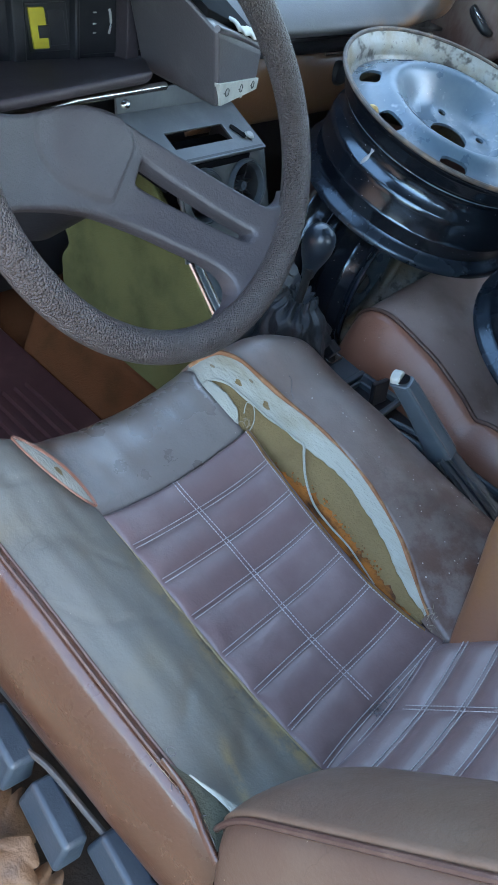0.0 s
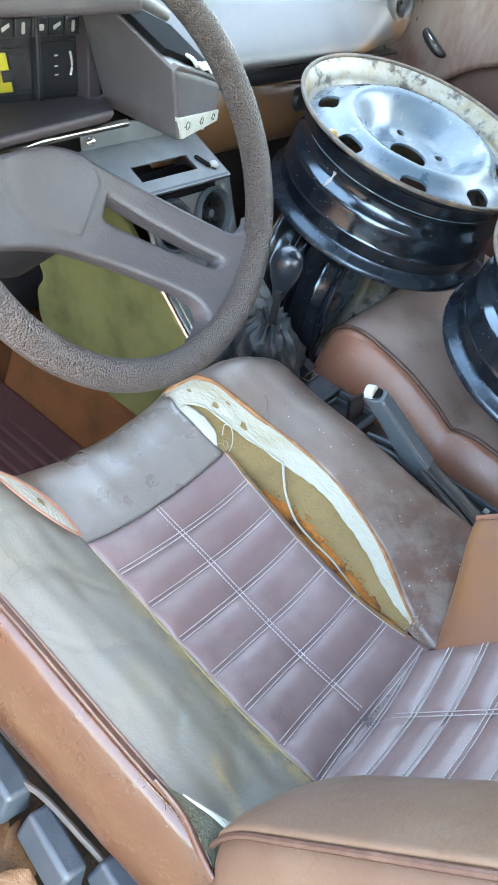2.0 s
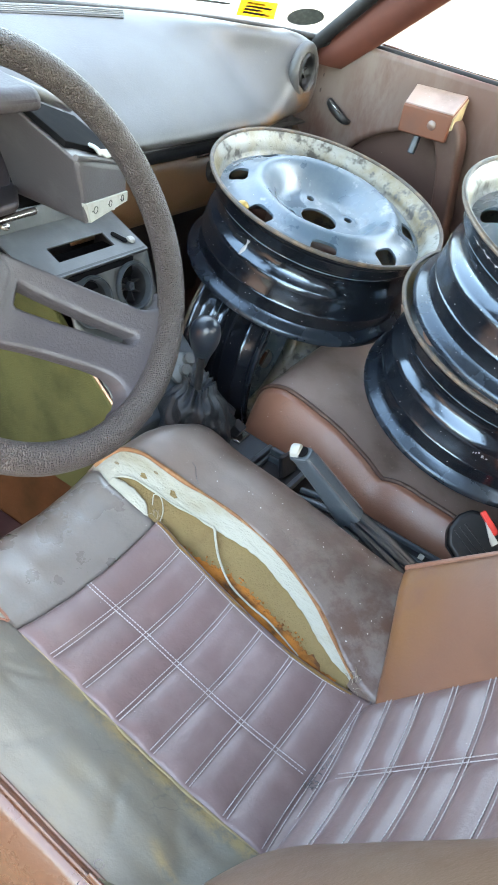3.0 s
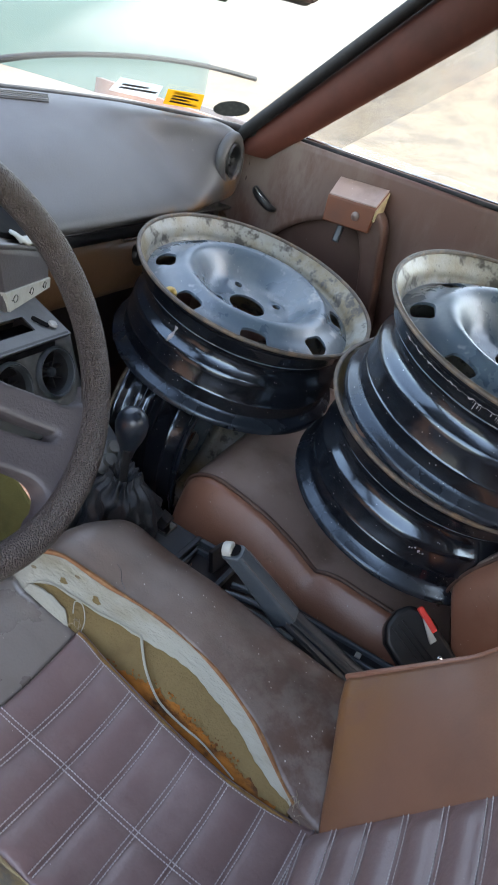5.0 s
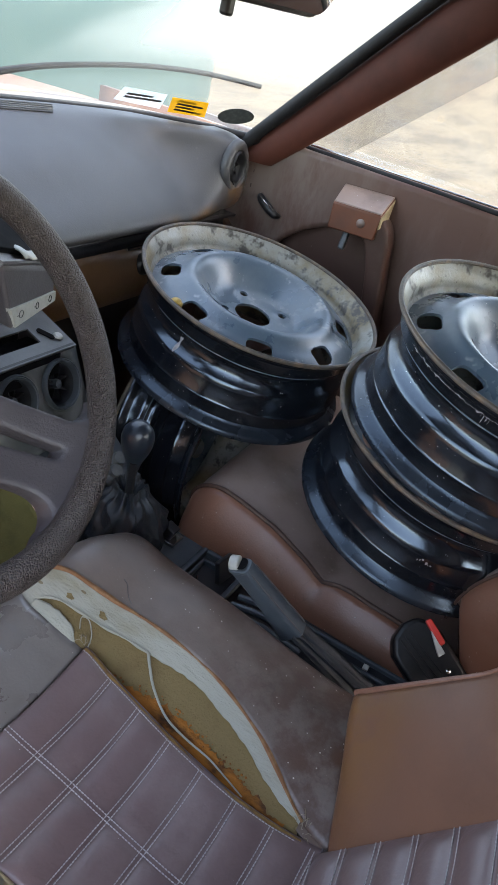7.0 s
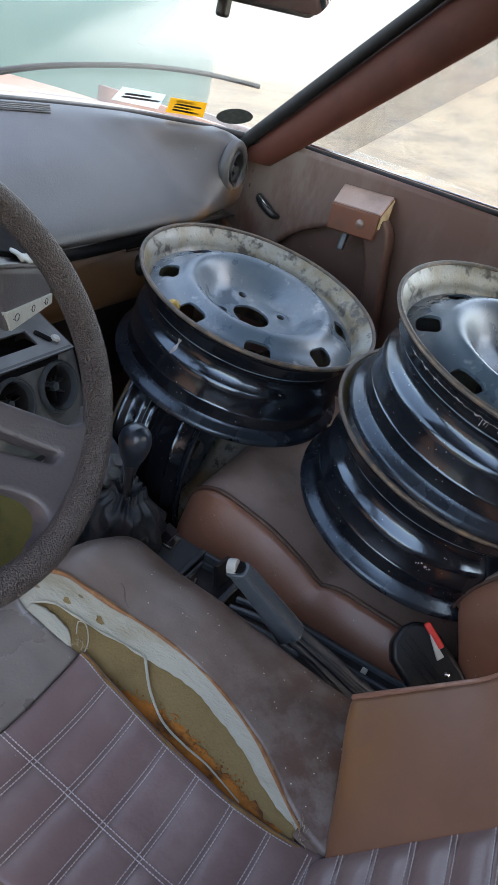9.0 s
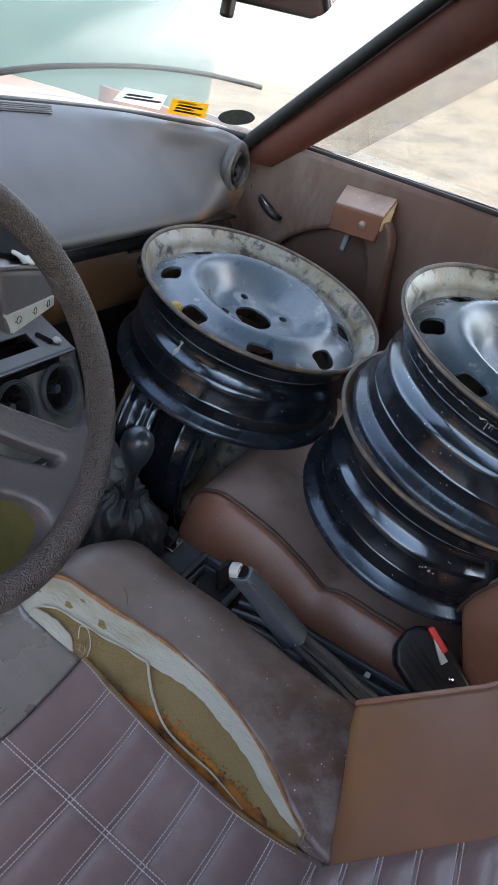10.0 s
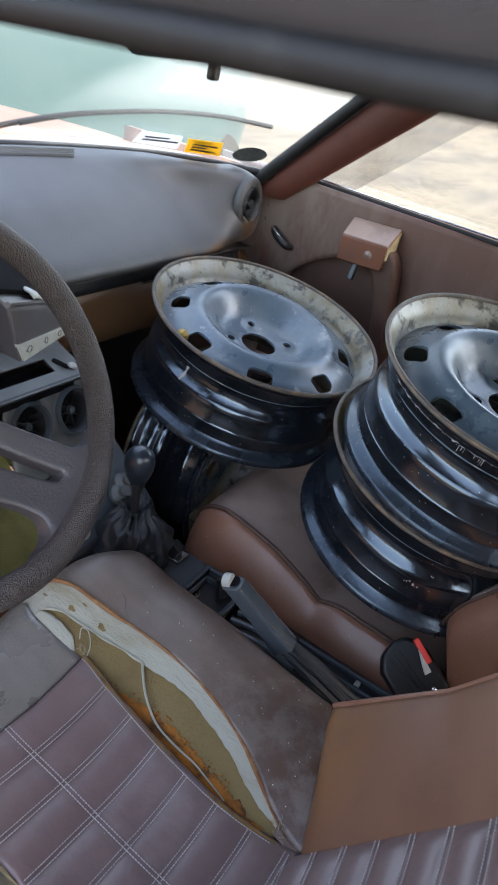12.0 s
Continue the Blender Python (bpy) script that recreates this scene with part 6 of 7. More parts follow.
for x0, x1 in ((-0.12, -0.02), (0.03, 0.26)):
    def grille_fn(u, v):
        x = x0 + (x1 - x0) * u
        y = windscreen_y(x, 0.945) - 0.012 - 0.040 + 0.030 * v
        return Vector((x - 0.03 * (1 - v), y, 0.9415 + 0.003 * v)) - DH
    part("speaker_grille", sheet(grille_fn, 12, 3), PLASTIC_BLACK, dash, "dark slotted grille on top of the pad", solid=0.002)
    for k in range(4):
        part("grille_slat", tube([grille_fn(i / 6, (k + 0.5) / 4) + Vector((0, 0, 0.0012)) for i in range(7)], 0.0009, 5), PLASTIC_GREY, dash, "thin slat")

# ---- instrument binnacle ----
binn = thing("instrument_binnacle", "taupe plastic instrument binnacle with a control pod beside it", "instrument binnacle", (-0.35, 0.5, 0.84))
BO = Vector((-0.35, 0.5, 0.84))


def bx(*corners):
    return solid([Vector(c) - BO for c in corners])


# shelf in front of the dials
part("shelf", bx((-0.62, 0.402, 0.822), (-0.285, 0.402, 0.845), (-0.14, 0.562, 0.788), (-0.62, 0.562, 0.803), (-0.62, 0.398, 0.833), (-0.283, 0.399, 0.857), (-0.14, 0.560, 0.800), (-0.62, 0.560, 0.815)), PLASTIC_TAUPE, binn, bevel=0.006)
part("dial_panel", bx((-0.62, 0.560, 0.785), (-0.175, 0.560, 0.785), (-0.175, 0.60, 0.785), (-0.62, 0.60, 0.785), (-0.62, 0.560, 0.93), (-0.20, 0.560, 0.93), (-0.20, 0.60, 0.93), (-0.62, 0.60, 0.93)), PLASTIC_BLACK, binn, "dark instrument panel", bevel=0.003)
part("hood", bx((-0.62, 0.42, 0.930), (-0.22, 0.43, 0.925), (-0.20, 0.66, 0.92), (-0.62, 0.66, 0.93), (-0.62, 0.43, 0.955), (-0.22, 0.44, 0.945), (-0.20, 0.66, 0.95), (-0.62, 0.66, 0.96)), PLASTIC_TAUPE, binn, "hood over the dials", bevel=0.01)
def panel_piece(x0, x1, z0, z1, lean, y0, y1):
    return bx((x0, y0, z0), (x1, y0, z0), (x1, y1, z0), (x0, y1, z0), (x0 - lean, y0, z1), (x1 - lean, y0, z1), (x1 - lean, y1, z1), (x0 - lean, y1, z1))


drum = part("drum_window", panel_piece(-0.300, -0.250, 0.812, 0.858, 0.010, 0.558, 0.564), PLASTIC_BLACK, binn, "dark drum dial", bevel=0.001)
part("yellow_band", panel_piece(-0.2965, -0.2775, 0.8155, 0.8545, 0.010, 0.5565, 0.560), YELLOW, drum, "yellow scale band", bevel=0.0006)
part("notch", panel_piece(-0.291, -0.278, 0.826, 0.838, 0.003, 0.5555, 0.558), PLASTIC_BLACK, drum, "dark notch in the band", bevel=0.0004)
part("drum_glass", panel_piece(-0.275, -0.255, 0.818, 0.852, 0.009, 0.5568, 0.560), PLASTIC_BLACK, drum, "grey drum window", bevel=0.0006)
part("dial_frame", panel_piece(-0.240, -0.186, 0.806, 0.862, 0.008, 0.558, 0.564), PLASTIC_BLACK, binn, "flat dial with white marks", bevel=0.001)
part("dial_mullion", panel_piece(-0.248, -0.242, 0.800, 0.90, 0.010, 0.550, 0.564), PLASTIC_BLACK, binn, "upright between the dials", bevel=0.002)
part("dial_mullion", panel_piece(-0.322, -0.308, 0.800, 0.90, 0.012, 0.550, 0.564), PLASTIC_BLACK, binn, "upright between the dials", bevel=0.002)
part("dial_mullion", panel_piece(-0.186, -0.168, 0.800, 0.90, 0.012, 0.540, 0.564), PLASTIC_TAUPE, binn, "upright beside the dials", bevel=0.002)
marks = []
for k, z in enumerate((0.848, 0.837, 0.828)):
    marks.append(box(0.004, 0.001, 0.0012, Matrix.Translation(Vector((-0.222 + 0.001 * k, 0.5575, z)) - BO)))
marks.append(tube([Vector((-0.203 + 0.004 * math.sin(k * 0.35), 0.5572, 0.851 - 0.0035 * k)) - BO for k in range(8)], 0.0013, 6))
part("dial_marks", join(*marks), WHITE_PLASTIC, binn, "white scale marks")
for k in range(7):
    x = -0.312 + 0.0215 * k
    key = part("warning_light", box(0.0195, 0.006, 0.018, Matrix.Translation(Vector((x, 0.556, 0.878)) - BO)), PLASTIC_BLACK, binn, "black warning light with a pale symbol", bevel=0.001)
    sym = [round_rect(0.009, 0.006, 0.002), [(-0.005, 0.001), (0.004, 0.005), (0.005, 0.002), (-0.004, -0.003)], round_rect(0.004, 0.011, 0.0015)][k % 3]
    part("symbol", prism(sym, 0.0008, Matrix.Translation(Vector((x, 0.5525, 0.878)) - BO) @ pose(0, 0, 0, 90)), WHITE_PLASTIC, key, "pale symbol")
# control pod
pod = part("control_pod", bx((-0.190, 0.396, 0.814), (-0.068, 0.447, 0.801), (-0.100, 0.53, 0.790), (-0.172, 0.530, 0.800), (-0.227, 0.383, 0.894), (-0.074, 0.445, 0.846), (-0.115, 0.53, 0.900), (-0.235, 0.530, 0.940)), POD_GREY, binn, "grey control pod", bevel=0.005)
PN = Vector((0.38, -0.92, 0.02)) * 0.004
plate_c = [Vector(p) for p in ((-0.187, 0.397, 0.8165), (-0.0705, 0.4455, 0.8035), (-0.0725, 0.4445, 0.8165), (-0.2015, 0.392, 0.842))]
part("symbol_plate", solid([p - PN - BO for p in plate_c] + [p + PN * 0.5 - BO for p in plate_c]), WHITE_PLASTIC, pod, "pale plate with grey symbols", bevel=0.0006)
for k, sx in ((0.16, 0.0060), (0.52, 0.0045), (0.84, 0.0045)):
    mid = plate_c[0].lerp(plate_c[1], k).lerp(plate_c[3].lerp(plate_c[2], k), 0.55) + PN * 0.6 - BO
    ex, ez = (plate_c[1] - plate_c[0]).normalized(), Vector((-0.12, -0.03, 0.98))
    part("symbol", tube([mid + ex * (sx * math.cos(t)) + ez * (0.0042 * math.sin(t)) for t in [2 * math.pi * i / 12 for i in range(12)]], 0.0005, 5, closed=True), PLASTIC_BLACK, pod, "small printed symbol")
    part("symbol", tube([mid - ex * sx * 1.7, mid - ex * sx * 1.1], 0.0005, 5), PLASTIC_BLACK, pod, "small printed symbol")
POD_TOP = [Vector(p) for p in ((-0.227, 0.383, 0.894), (-0.074, 0.445, 0.846), (-0.115, 0.53, 0.900), (-0.235, 0.53, 0.940))]


def pod_at(u, v, lift=0.0):
    return POD_TOP[0].lerp(POD_TOP[1], u).lerp(POD_TOP[3].lerp(POD_TOP[2], u), v) + Vector((-0.15, -0.35, 0.92)) * lift - BO


# no real recess: a black slab on the pod paints the hollow's shade
part("pod_hollow_shade", solid([pod_at(u, v, l_) for l_ in (-0.004, 0.0085) for u, v in ((0.05, 0.14), (0.95, 0.12), (0.90, 0.66), (0.06, 0.70))]), SHADE_BLACK, pod, "black slab for the shade of a hollow in the pod top", bevel=0.001)
part("pod_far_rim", tube(smooth_path([pod_at(u, 0.78 + 0.06 * math.sin(3 * u), 0.010) for u in (-0.05, 0.2, 0.5, 0.8, 0.98)], 24), lambda k: 0.009 - 0.003 * k, 10), POD_GREY, pod, "rounded far rim of the hollow", smooth=70)
part("torn_rim", sheet(lambda u, v: pod_at(0.42 + 0.54 * u, 0.02 + (0.13 + 0.03 * math.sin(11 * u)) * v, 0.0085 + 0.003 * math.sin(math.pi * v) + 0.0015 * math.sin(17 * u)), 24, 6), WHITE_PLASTIC, pod, "torn pale rim of the hollow", smooth=60, solid=0.002)
part("pod_lip", tube(smooth_path([Vector((-0.224, 0.387, 0.895)) - BO, Vector((-0.150, 0.418, 0.873)) - BO, Vector((-0.078, 0.447, 0.849)) - BO], 16), 0.0032, 8), POD_GREY, pod, "worn pale edge")
part("pod_lug", box(0.012, 0.012, 0.014, Matrix.Translation(Vector((-0.080, 0.462, 0.795)) - BO) @ pose(0, 0, 0, 0, 20, 30)), WHITE_PLASTIC, pod, "pale lug under the pod", bevel=0.002)


# ---- centre stack of bare steel ----
stack = thing("centre_stack", "bare grey steel centre stack with an empty radio slot", "console", (-0.08, 0.48, 0.68))
KO = Vector((-0.08, 0.48, 0.68))


def plate_with_hole(corner, ex, ey, w, h, hole, mat, name, owner, label, own):
    """A flat plate with a rectangular opening; hole is x0, y0, x1, y1 in the plate."""
    c, ex, ey = Vector(corner), Vector(ex).normalized(), Vector(ey).normalized()
    x0, y0, x1, y1 = hole
    bm = bmesh.new()
    xs, ys = [0, x0, x1, w], [0, y0, y1, h]
    g = [[bm.verts.new(c + ex * x + ey * y - own) for y in ys] for x in xs]
    for i in range(3):
        for j in range(3):
            if (i, j) != (1, 1):
                bm.faces.new((g[i][j], g[i + 1][j], g[i + 1][j + 1], g[i][j + 1]))
    return part(name, bm, mat, owner, label, smooth=0, solid=0.003)


plate_with_hole((-0.175, 0.4835, 0.7005), (1, 0, 0), (0, 0.937, 0.349), 0.210, 0.088, (0.055, 0.0224, 0.161, 0.049), PLASTIC_GREY, "top_plate", stack, "steel plate with the empty radio slot", KO)
# black box under the plate gives the radio slot its shade
part("slot_shade", box(0.15, 0.06, 0.03, Matrix.Translation(Vector((-0.067, 0.517, 0.678)) - KO)), SHADE_BLACK, stack, "black box for the shade behind the slot")
TOP_N = Vector((0, -0.349, 0.937))
# flat black slip paints the shade of a second slot
part("small_slot_shade", prism(round_rect(0.026, 0.009, 0.004), 0.001, Matrix.Translation(Vector((0.003, 0.512, 0.7135)) - KO) @ frame_of((0, 0, 0), TOP_N, (0.5, -0.8, -0.3))), SHADE_BLACK, stack, "black slip for the shade of a slot in the plate")
part("rivet", lathe([(0.0003, 0.003), (0.005, 0.0025), (0.007, 0.0)], 18), WHITE_PLASTIC, stack, "white rivet").matrix_basis = Matrix.Translation(Vector((0.017, 0.502, 0.7105)) - KO) @ frame_of((0, 0, 0), TOP_N)
FACE_N = Vector((0.0, -0.926, 0.377)).normalized()
face_m = Matrix.Translation(Vector((-0.042, 0.4745, 0.6535)) - KO) @ frame_of((0, 0, 0), FACE_N)
VENT_R = 0.036
face = part("face_plate", cut_sheet([(-0.083, -0.080), (0.093, -0.080), (0.084, 0.046), (-0.083, 0.046)], [ring_points(-0.042, 0.0, VENT_R * 0.96), ring_points(0.042, -0.001, VENT_R * 0.96)], 0.012, lambda x, y, e: 0.0), PLASTIC_GREY, stack, "grey steel front plate", smooth=30, solid=0.004)
face.matrix_basis = face_m
part("dark_groove", tube([Vector((-0.17 + 0.202 * k / 6, 0.4885, 0.6985)) - KO for k in range(7)], 0.0042, 8), PLASTIC_BLACK, stack, "dark groove")
for x in (0.000, -0.084):
    vent("round_vent", "round grey air vent", stack, KO, (x, 0.4725, 0.654), FACE_N, VENT_R, PLASTIC_BLUE, 0.034)
part("side_cheek", solid([Vector(q) - KO for q in ((0.030, 0.45, 0.57), (0.050, 0.45, 0.57), (0.050, 0.60, 0.57), (0.030, 0.60, 0.57), (0.030, 0.494, 0.699), (0.036, 0.494, 0.699), (0.036, 0.575, 0.728), (0.030, 0.575, 0.728))]), PLASTIC_BLACK, stack, "dark ragged side", bevel=0.002)
part("back_plate", solid([Vector(q) - KO for q in ((-0.165, 0.566, 0.724), (0.03, 0.566, 0.722), (0.03, 0.570, 0.722), (-0.165, 0.570, 0.724), (-0.168, 0.572, 0.757), (-0.03, 0.572, 0.753), (-0.03, 0.576, 0.753), (-0.168, 0.576, 0.757))]), PLASTIC_GREY, stack, "grey steel strip", bevel=0.001)
part("chrome_bar", tube([Vector((-0.43, 0.43, 0.8135)) - KO, Vector((-0.385, 0.43, 0.818)) - KO, Vector((-0.345, 0.43, 0.8235)) - KO, Vector((-0.235, 0.43, 0.827)) - KO], 0.004, 10), CHROME, stack, "bright metal bar")
for x, y, z in ((-0.385, 0.4245, 0.819), (-0.155, 0.5655, 0.742)):
    part("screw", lathe([(0.0003, 0.003), (0.004, 0.002), (0.006, 0.0)], 16), CHROME, stack).matrix_basis = Matrix.Translation(Vector((x, y, z)) - KO) @ frame_of((0, 0, 0), (-0.3, -0.7, 0.5))

# ---- console between the seats ----
con = thing("centre_console", "black plastic centre console with an olive felt side", "console", (0.0, 0.2, 0.35))
CO = Vector((0.0, 0.2, 0.35))


def cb(*corners):
    return solid([Vector(c) - CO for c in corners])


felt = [(0.372, 0.500), (0.420, 0.540), (0.473, 0.582), (0.56, 0.645), (0.68, 0.62), (0.722, 0.52), (0.706, 0.47), (0.712, 0.41), (0.700, 0.36), (0.706, 0.315), (0.624, 0.305), (0.499, 0.325), (0.40, 0.33), (0.362, 0.38)]
felt = [(y + 0.010 * noise.noise(Vector((y * 9, z * 34, 1))) * (1 if y > 0.66 else 0.1), z) for y, z in [tuple(p)[:2] for p in smooth_path([(a, b, 0) for a, b in felt + felt[:1]], 110)][:-1]]
part("felt_side", prism([(y, -z) for y, z in felt], 0.012, Matrix.Translation(-CO) @ frame_of((-0.110, 0, 0), (-1, 0, 0), (0, 1, 0))), FELT, con, "olive felt side panel", bevel=0.003)
part("carpet_side", cb((-0.150, 0.30, 0.215), (0.10, 0.30, 0.215), (0.10, 0.76, 0.215), (-0.150, 0.76, 0.215), (-0.118, 0.30, 0.335), (0.09, 0.30, 0.335), (0.09, 0.76, 0.335), (-0.118, 0.76, 0.335)), CARPET, con, "brown carpet on the tunnel side", bevel=0.012)
part("sloping_face", cb((-0.098, 0.36, 0.24), (0.095, 0.36, 0.24), (0.095, 0.52, 0.24), (-0.098, 0.52, 0.24), (-0.098, 0.365, 0.500), (0.095, 0.365, 0.500), (0.095, 0.500, 0.605), (-0.098, 0.500, 0.605)), PLASTIC_BLUE, con, "dark sloping switch face", bevel=0.004)
part("chrome_edge", tube([Vector((-0.104, 0.368 + 0.118 * k / 10, 0.502 + 0.090 * k / 10)) - CO for k in range(11)], 0.0042, 8), CHROME, con, "bright metal edge strip")
part("chrome_edge", tube([Vector((-0.090, 0.366 + 0.118 * k / 10, 0.503 + 0.090 * k / 10)) - CO for k in range(11)], 0.0022, 8), CHROME, con, "thin bright edge line")
part("tunnel", cb((-0.085, -0.30, 0.21), (0.09, -0.30, 0.21), (0.095, 0.40, 0.21), (-0.09, 0.40, 0.21), (-0.072, -0.30, 0.430), (0.070, -0.30, 0.430), (0.082, 0.385, 0.450), (-0.075, 0.385, 0.450)), PLASTIC_BLACK, con, "black tunnel cover", bevel=0.008)
part("tray", cb((-0.06, 0.235, 0.448), (0.078, 0.235, 0.448), (0.078, 0.300, 0.450), (-0.06, 0.300, 0.450), (-0.06, 0.235, 0.458), (0.078, 0.235, 0.458), (0.078, 0.300, 0.462), (-0.06, 0.300, 0.462)), PLASTIC_BLUE, con, "grey plate behind the gear lever", bevel=0.002)
sw1 = part("switch_frame", box(0.030, 0.036, 0.006, Matrix.Translation(Vector((0.052, 0.285, 0.464)) - CO)), CHROME, con, "bright switch frame", bevel=0.001)
part("rocker", box(0.018, 0.020, 0.024, Matrix.Translation(Vector((0.052, 0.285, 0.474)) - CO) @ pose(0, 0, 0, 20)), PLASTIC_BLACK, sw1, "black rocker switch", bevel=0.002)
well = part("ash_frame", join(*[box(sx, sy, 0.012, Matrix.Translation(Vector((x, y, 0.459)) - CO)) for x, y, sx, sy in ((0.014, 0.229, 0.118, 0.008), (0.014, 0.158, 0.118, 0.008), (-0.041, 0.1935, 0.008, 0.063), (0.069, 0.1935, 0.008, 0.063))]), PLASTIC_BLUE, con, "grey frame of the open ashtray", bevel=0.002)
part("ash_cup", box(0.100, 0.062, 0.006, Matrix.Translation(Vector((0.014, 0.1935, 0.4535)) - CO)), PLASTIC_BLACK, well, "dark ashtray cup", bevel=0.001)
part("inner_frame", join(*[box(sx, sy, 0.010, Matrix.Translation(Vector((x, y, 0.460)) - CO)) for x, y, sx, sy in ((0.010, 0.218, 0.075, 0.004), (-0.028, 0.200, 0.004, 0.034), (0.048, 0.200, 0.004, 0.034))]), PLASTIC_BLUE, well, "inner frame", bevel=0.001)
part("ash_lid", box(0.034, 0.008, 0.036, Matrix.Translation(Vector((0.040, 0.182, 0.474)) - CO) @ pose(0, 0, 0, -15, 0, -8)), PLASTIC_BLACK, well, "black ashtray flap", bevel=0.002)
part("ash_clip", box(0.016, 0.004, 0.022, Matrix.Translation(Vector((-0.006, 0.196, 0.466)) - CO) @ pose(0, 0, 0, -25, 10, 20)), CHROME, well, "small bent metal clip", bevel=0.001)
for k in range(4):
    part("rib", tube(smooth_path([Vector((-0.030 + 0.020 * k, 0.145, 0.452)) - CO, Vector((-0.030 + 0.020 * k, 0.09, 0.462)) - CO, Vector((-0.028 + 0.019 * k, 0.03, 0.455)) - CO], 14), 0.005, 8), PLASTIC_BLUE, con)
part("lighter", lathe([(0.0005, 0.020), (0.009, 0.019), (0.010, 0.012), (0.007, 0.006), (0.012, 0.003), (0.016, 0.0), (0.017, -0.006)], 24), PLASTIC_GREY, con, "pale round knob").matrix_basis = Matrix.Translation(Vector((0.030, 0.388, 0.534)) - CO) @ frame_of((0, 0, 0), (-0.2, -0.6, 0.75))
part("lighter", lathe([(0.0005, 0.020), (0.009, 0.019), (0.010, 0.012), (0.007, 0.006), (0.012, 0.003), (0.016, 0.0), (0.017, -0.006)], 24), PLASTIC_GREY, con, "pale round knob").matrix_basis = Matrix.Translation(Vector((0.046, 0.396, 0.545)) - CO) @ frame_of((0, 0, 0), (-0.2, -0.6, 0.75))
slide = part("switch_plate", solid([Vector(c) - CO for c in ((-0.075, 0.400, 0.530), (-0.045, 0.400, 0.530), (-0.045, 0.445, 0.566), (-0.075, 0.445, 0.566), (-0.075, 0.397, 0.536), (-0.045, 0.397, 0.536), (-0.045, 0.442, 0.571), (-0.075, 0.442, 0.571))]), WHITE_PLASTIC, con, "pale frame round a slide switch", bevel=0.001)
part("slider", box(0.018, 0.012, 0.014, Matrix.Translation(Vector((-0.060, 0.412, 0.552)) - CO) @ pose(0, 0, 0, 38)), PLASTIC_BLUE, slide, "grey slider", bevel=0.002)
part("gear_badge", lathe([(0.0005, 0.003), (0.014, 0.0028), (0.016, 0.0)], 28), WHITE_PLASTIC, con, "round pale badge").matrix_basis = Matrix.Translation(Vector((-0.062, 0.382, 0.515)) - CO) @ frame_of((0, 0, 0), (0, -0.6, 0.8))

# ---- gear lever ----
gear = thing("gear_lever", "gear lever with a dark pear-shaped knob and a crumpled black boot", "gear lever", (0.012, 0.325, 0.45))
GO = Vector((0.012, 0.325, 0.45))
g_top, g_bot = Vector((-0.064, 0.300, 0.645)) - GO, Vector((-0.012, 0.328, 0.552)) - GO
axis = (Vector((-0.064, 0.300, 0.680)) - Vector((-0.012, 0.328, 0.552))).normalized()
part("stick", tube([g_bot - axis * 0.06, g_top], 0.0055, 12), PLASTIC_BLACK, gear)
knob = part("knob", lathe([(0.0005, 0.038), (0.008, 0.0365), (0.0145, 0.032), (0.019, 0.023), (0.0203, 0.013), (0.0196, 0.002), (0.0170, -0.012), (0.0138, -0.024), (0.0112, -0.035), (0.0092, -0.046), (0.0080, -0.056), (0.0068, -0.060)], 40), KNOB_BLUE, gear, "dark blue-grey pear-shaped knob", smooth=60)
knob.matrix_basis = Matrix.Translation(Vector((-0.0655, 0.2995, 0.672)) - GO) @ frame_of((0, 0, 0), axis)


boot_r = curve_of([(0.0, 0.056), (0.30, 0.052), (0.52, 0.047), (0.66, 0.042), (0.76, 0.034), (0.84, 0.0215), (0.90, 0.0225), (0.94, 0.0210), (1.0, 0.0085)])


def boot(u, v):
    a = 2 * math.pi * u
    r = boot_r(v)
    soft = noise.noise(Vector((math.cos(a) * 1.6, math.sin(a) * 1.6, v * 3.2)))
    sharp = 1 - abs(noise.noise(Vector((math.cos(a) * 2.1, math.sin(a) * 2.1, v * 4.0 + 7)))) * 3
    body = math.sin(math.pi * min(1, v * 1.1)) ** 0.7 if v < 0.9 else 0.0
    gather = math.exp(-((v - 0.86) / 0.11) ** 2)
    r += (0.011 * soft + 0.007 * max(0.0, sharp)) * body + 0.0032 * math.sin(15 * a + 3 * soft) * gather
    # a stiff fold standing out on the passenger side
    turn = (a + 0.5 + math.pi) % (2 * math.pi) - math.pi
    r += 0.019 * max(0.0, 1 - abs(turn) / 0.40) * max(0.0, 1 - abs(v - 0.52) / 0.20)
    c = Vector((-0.016, 0.002, 0)).lerp(g_bot + Vector((0, 0, 0.014)), v ** 1.2)
    z = -0.02 + 0.141 * min(v, 0.93) / 0.93 - 0.25 * max(0, v - 0.93) + 0.003 * math.sin(15 * a) * gather
    return Vector((c.x + r * math.cos(a), c.y + r * math.sin(a), z + 0.004 * math.sin(3 * a) * v))


part("boot", sheet(boot, 150, 72, wrap_u=True), VINYL_BOOT, gear, "crumpled faded black boot", smooth=80, solid=0.002)
part("boot_seam", tube([boot(0.64, 0.12 + 0.66 * k / 30) for k in range(31)], 0.0016, 6), VINYL_BOOT, gear, "raised seam of the boot")

# ---- handbrake ----
brake = thing("handbrake", "blue-grey plastic handbrake lever pulled up between the seats", "handbrake", (-0.03, 0.02, 0.46))
RO = Vector((-0.03, 0.02, 0.46))
h0, h1 = Vector((-0.044, 0.037, 0.520)) - RO, Vector((-0.078, 0.122, 0.596)) - RO
hm = Matrix.Translation(h0.lerp(h1, 0.5)) @ frame_of((0, 0, 0), h1 - h0, (1, 0, 0))
L = (h1 - h0).length
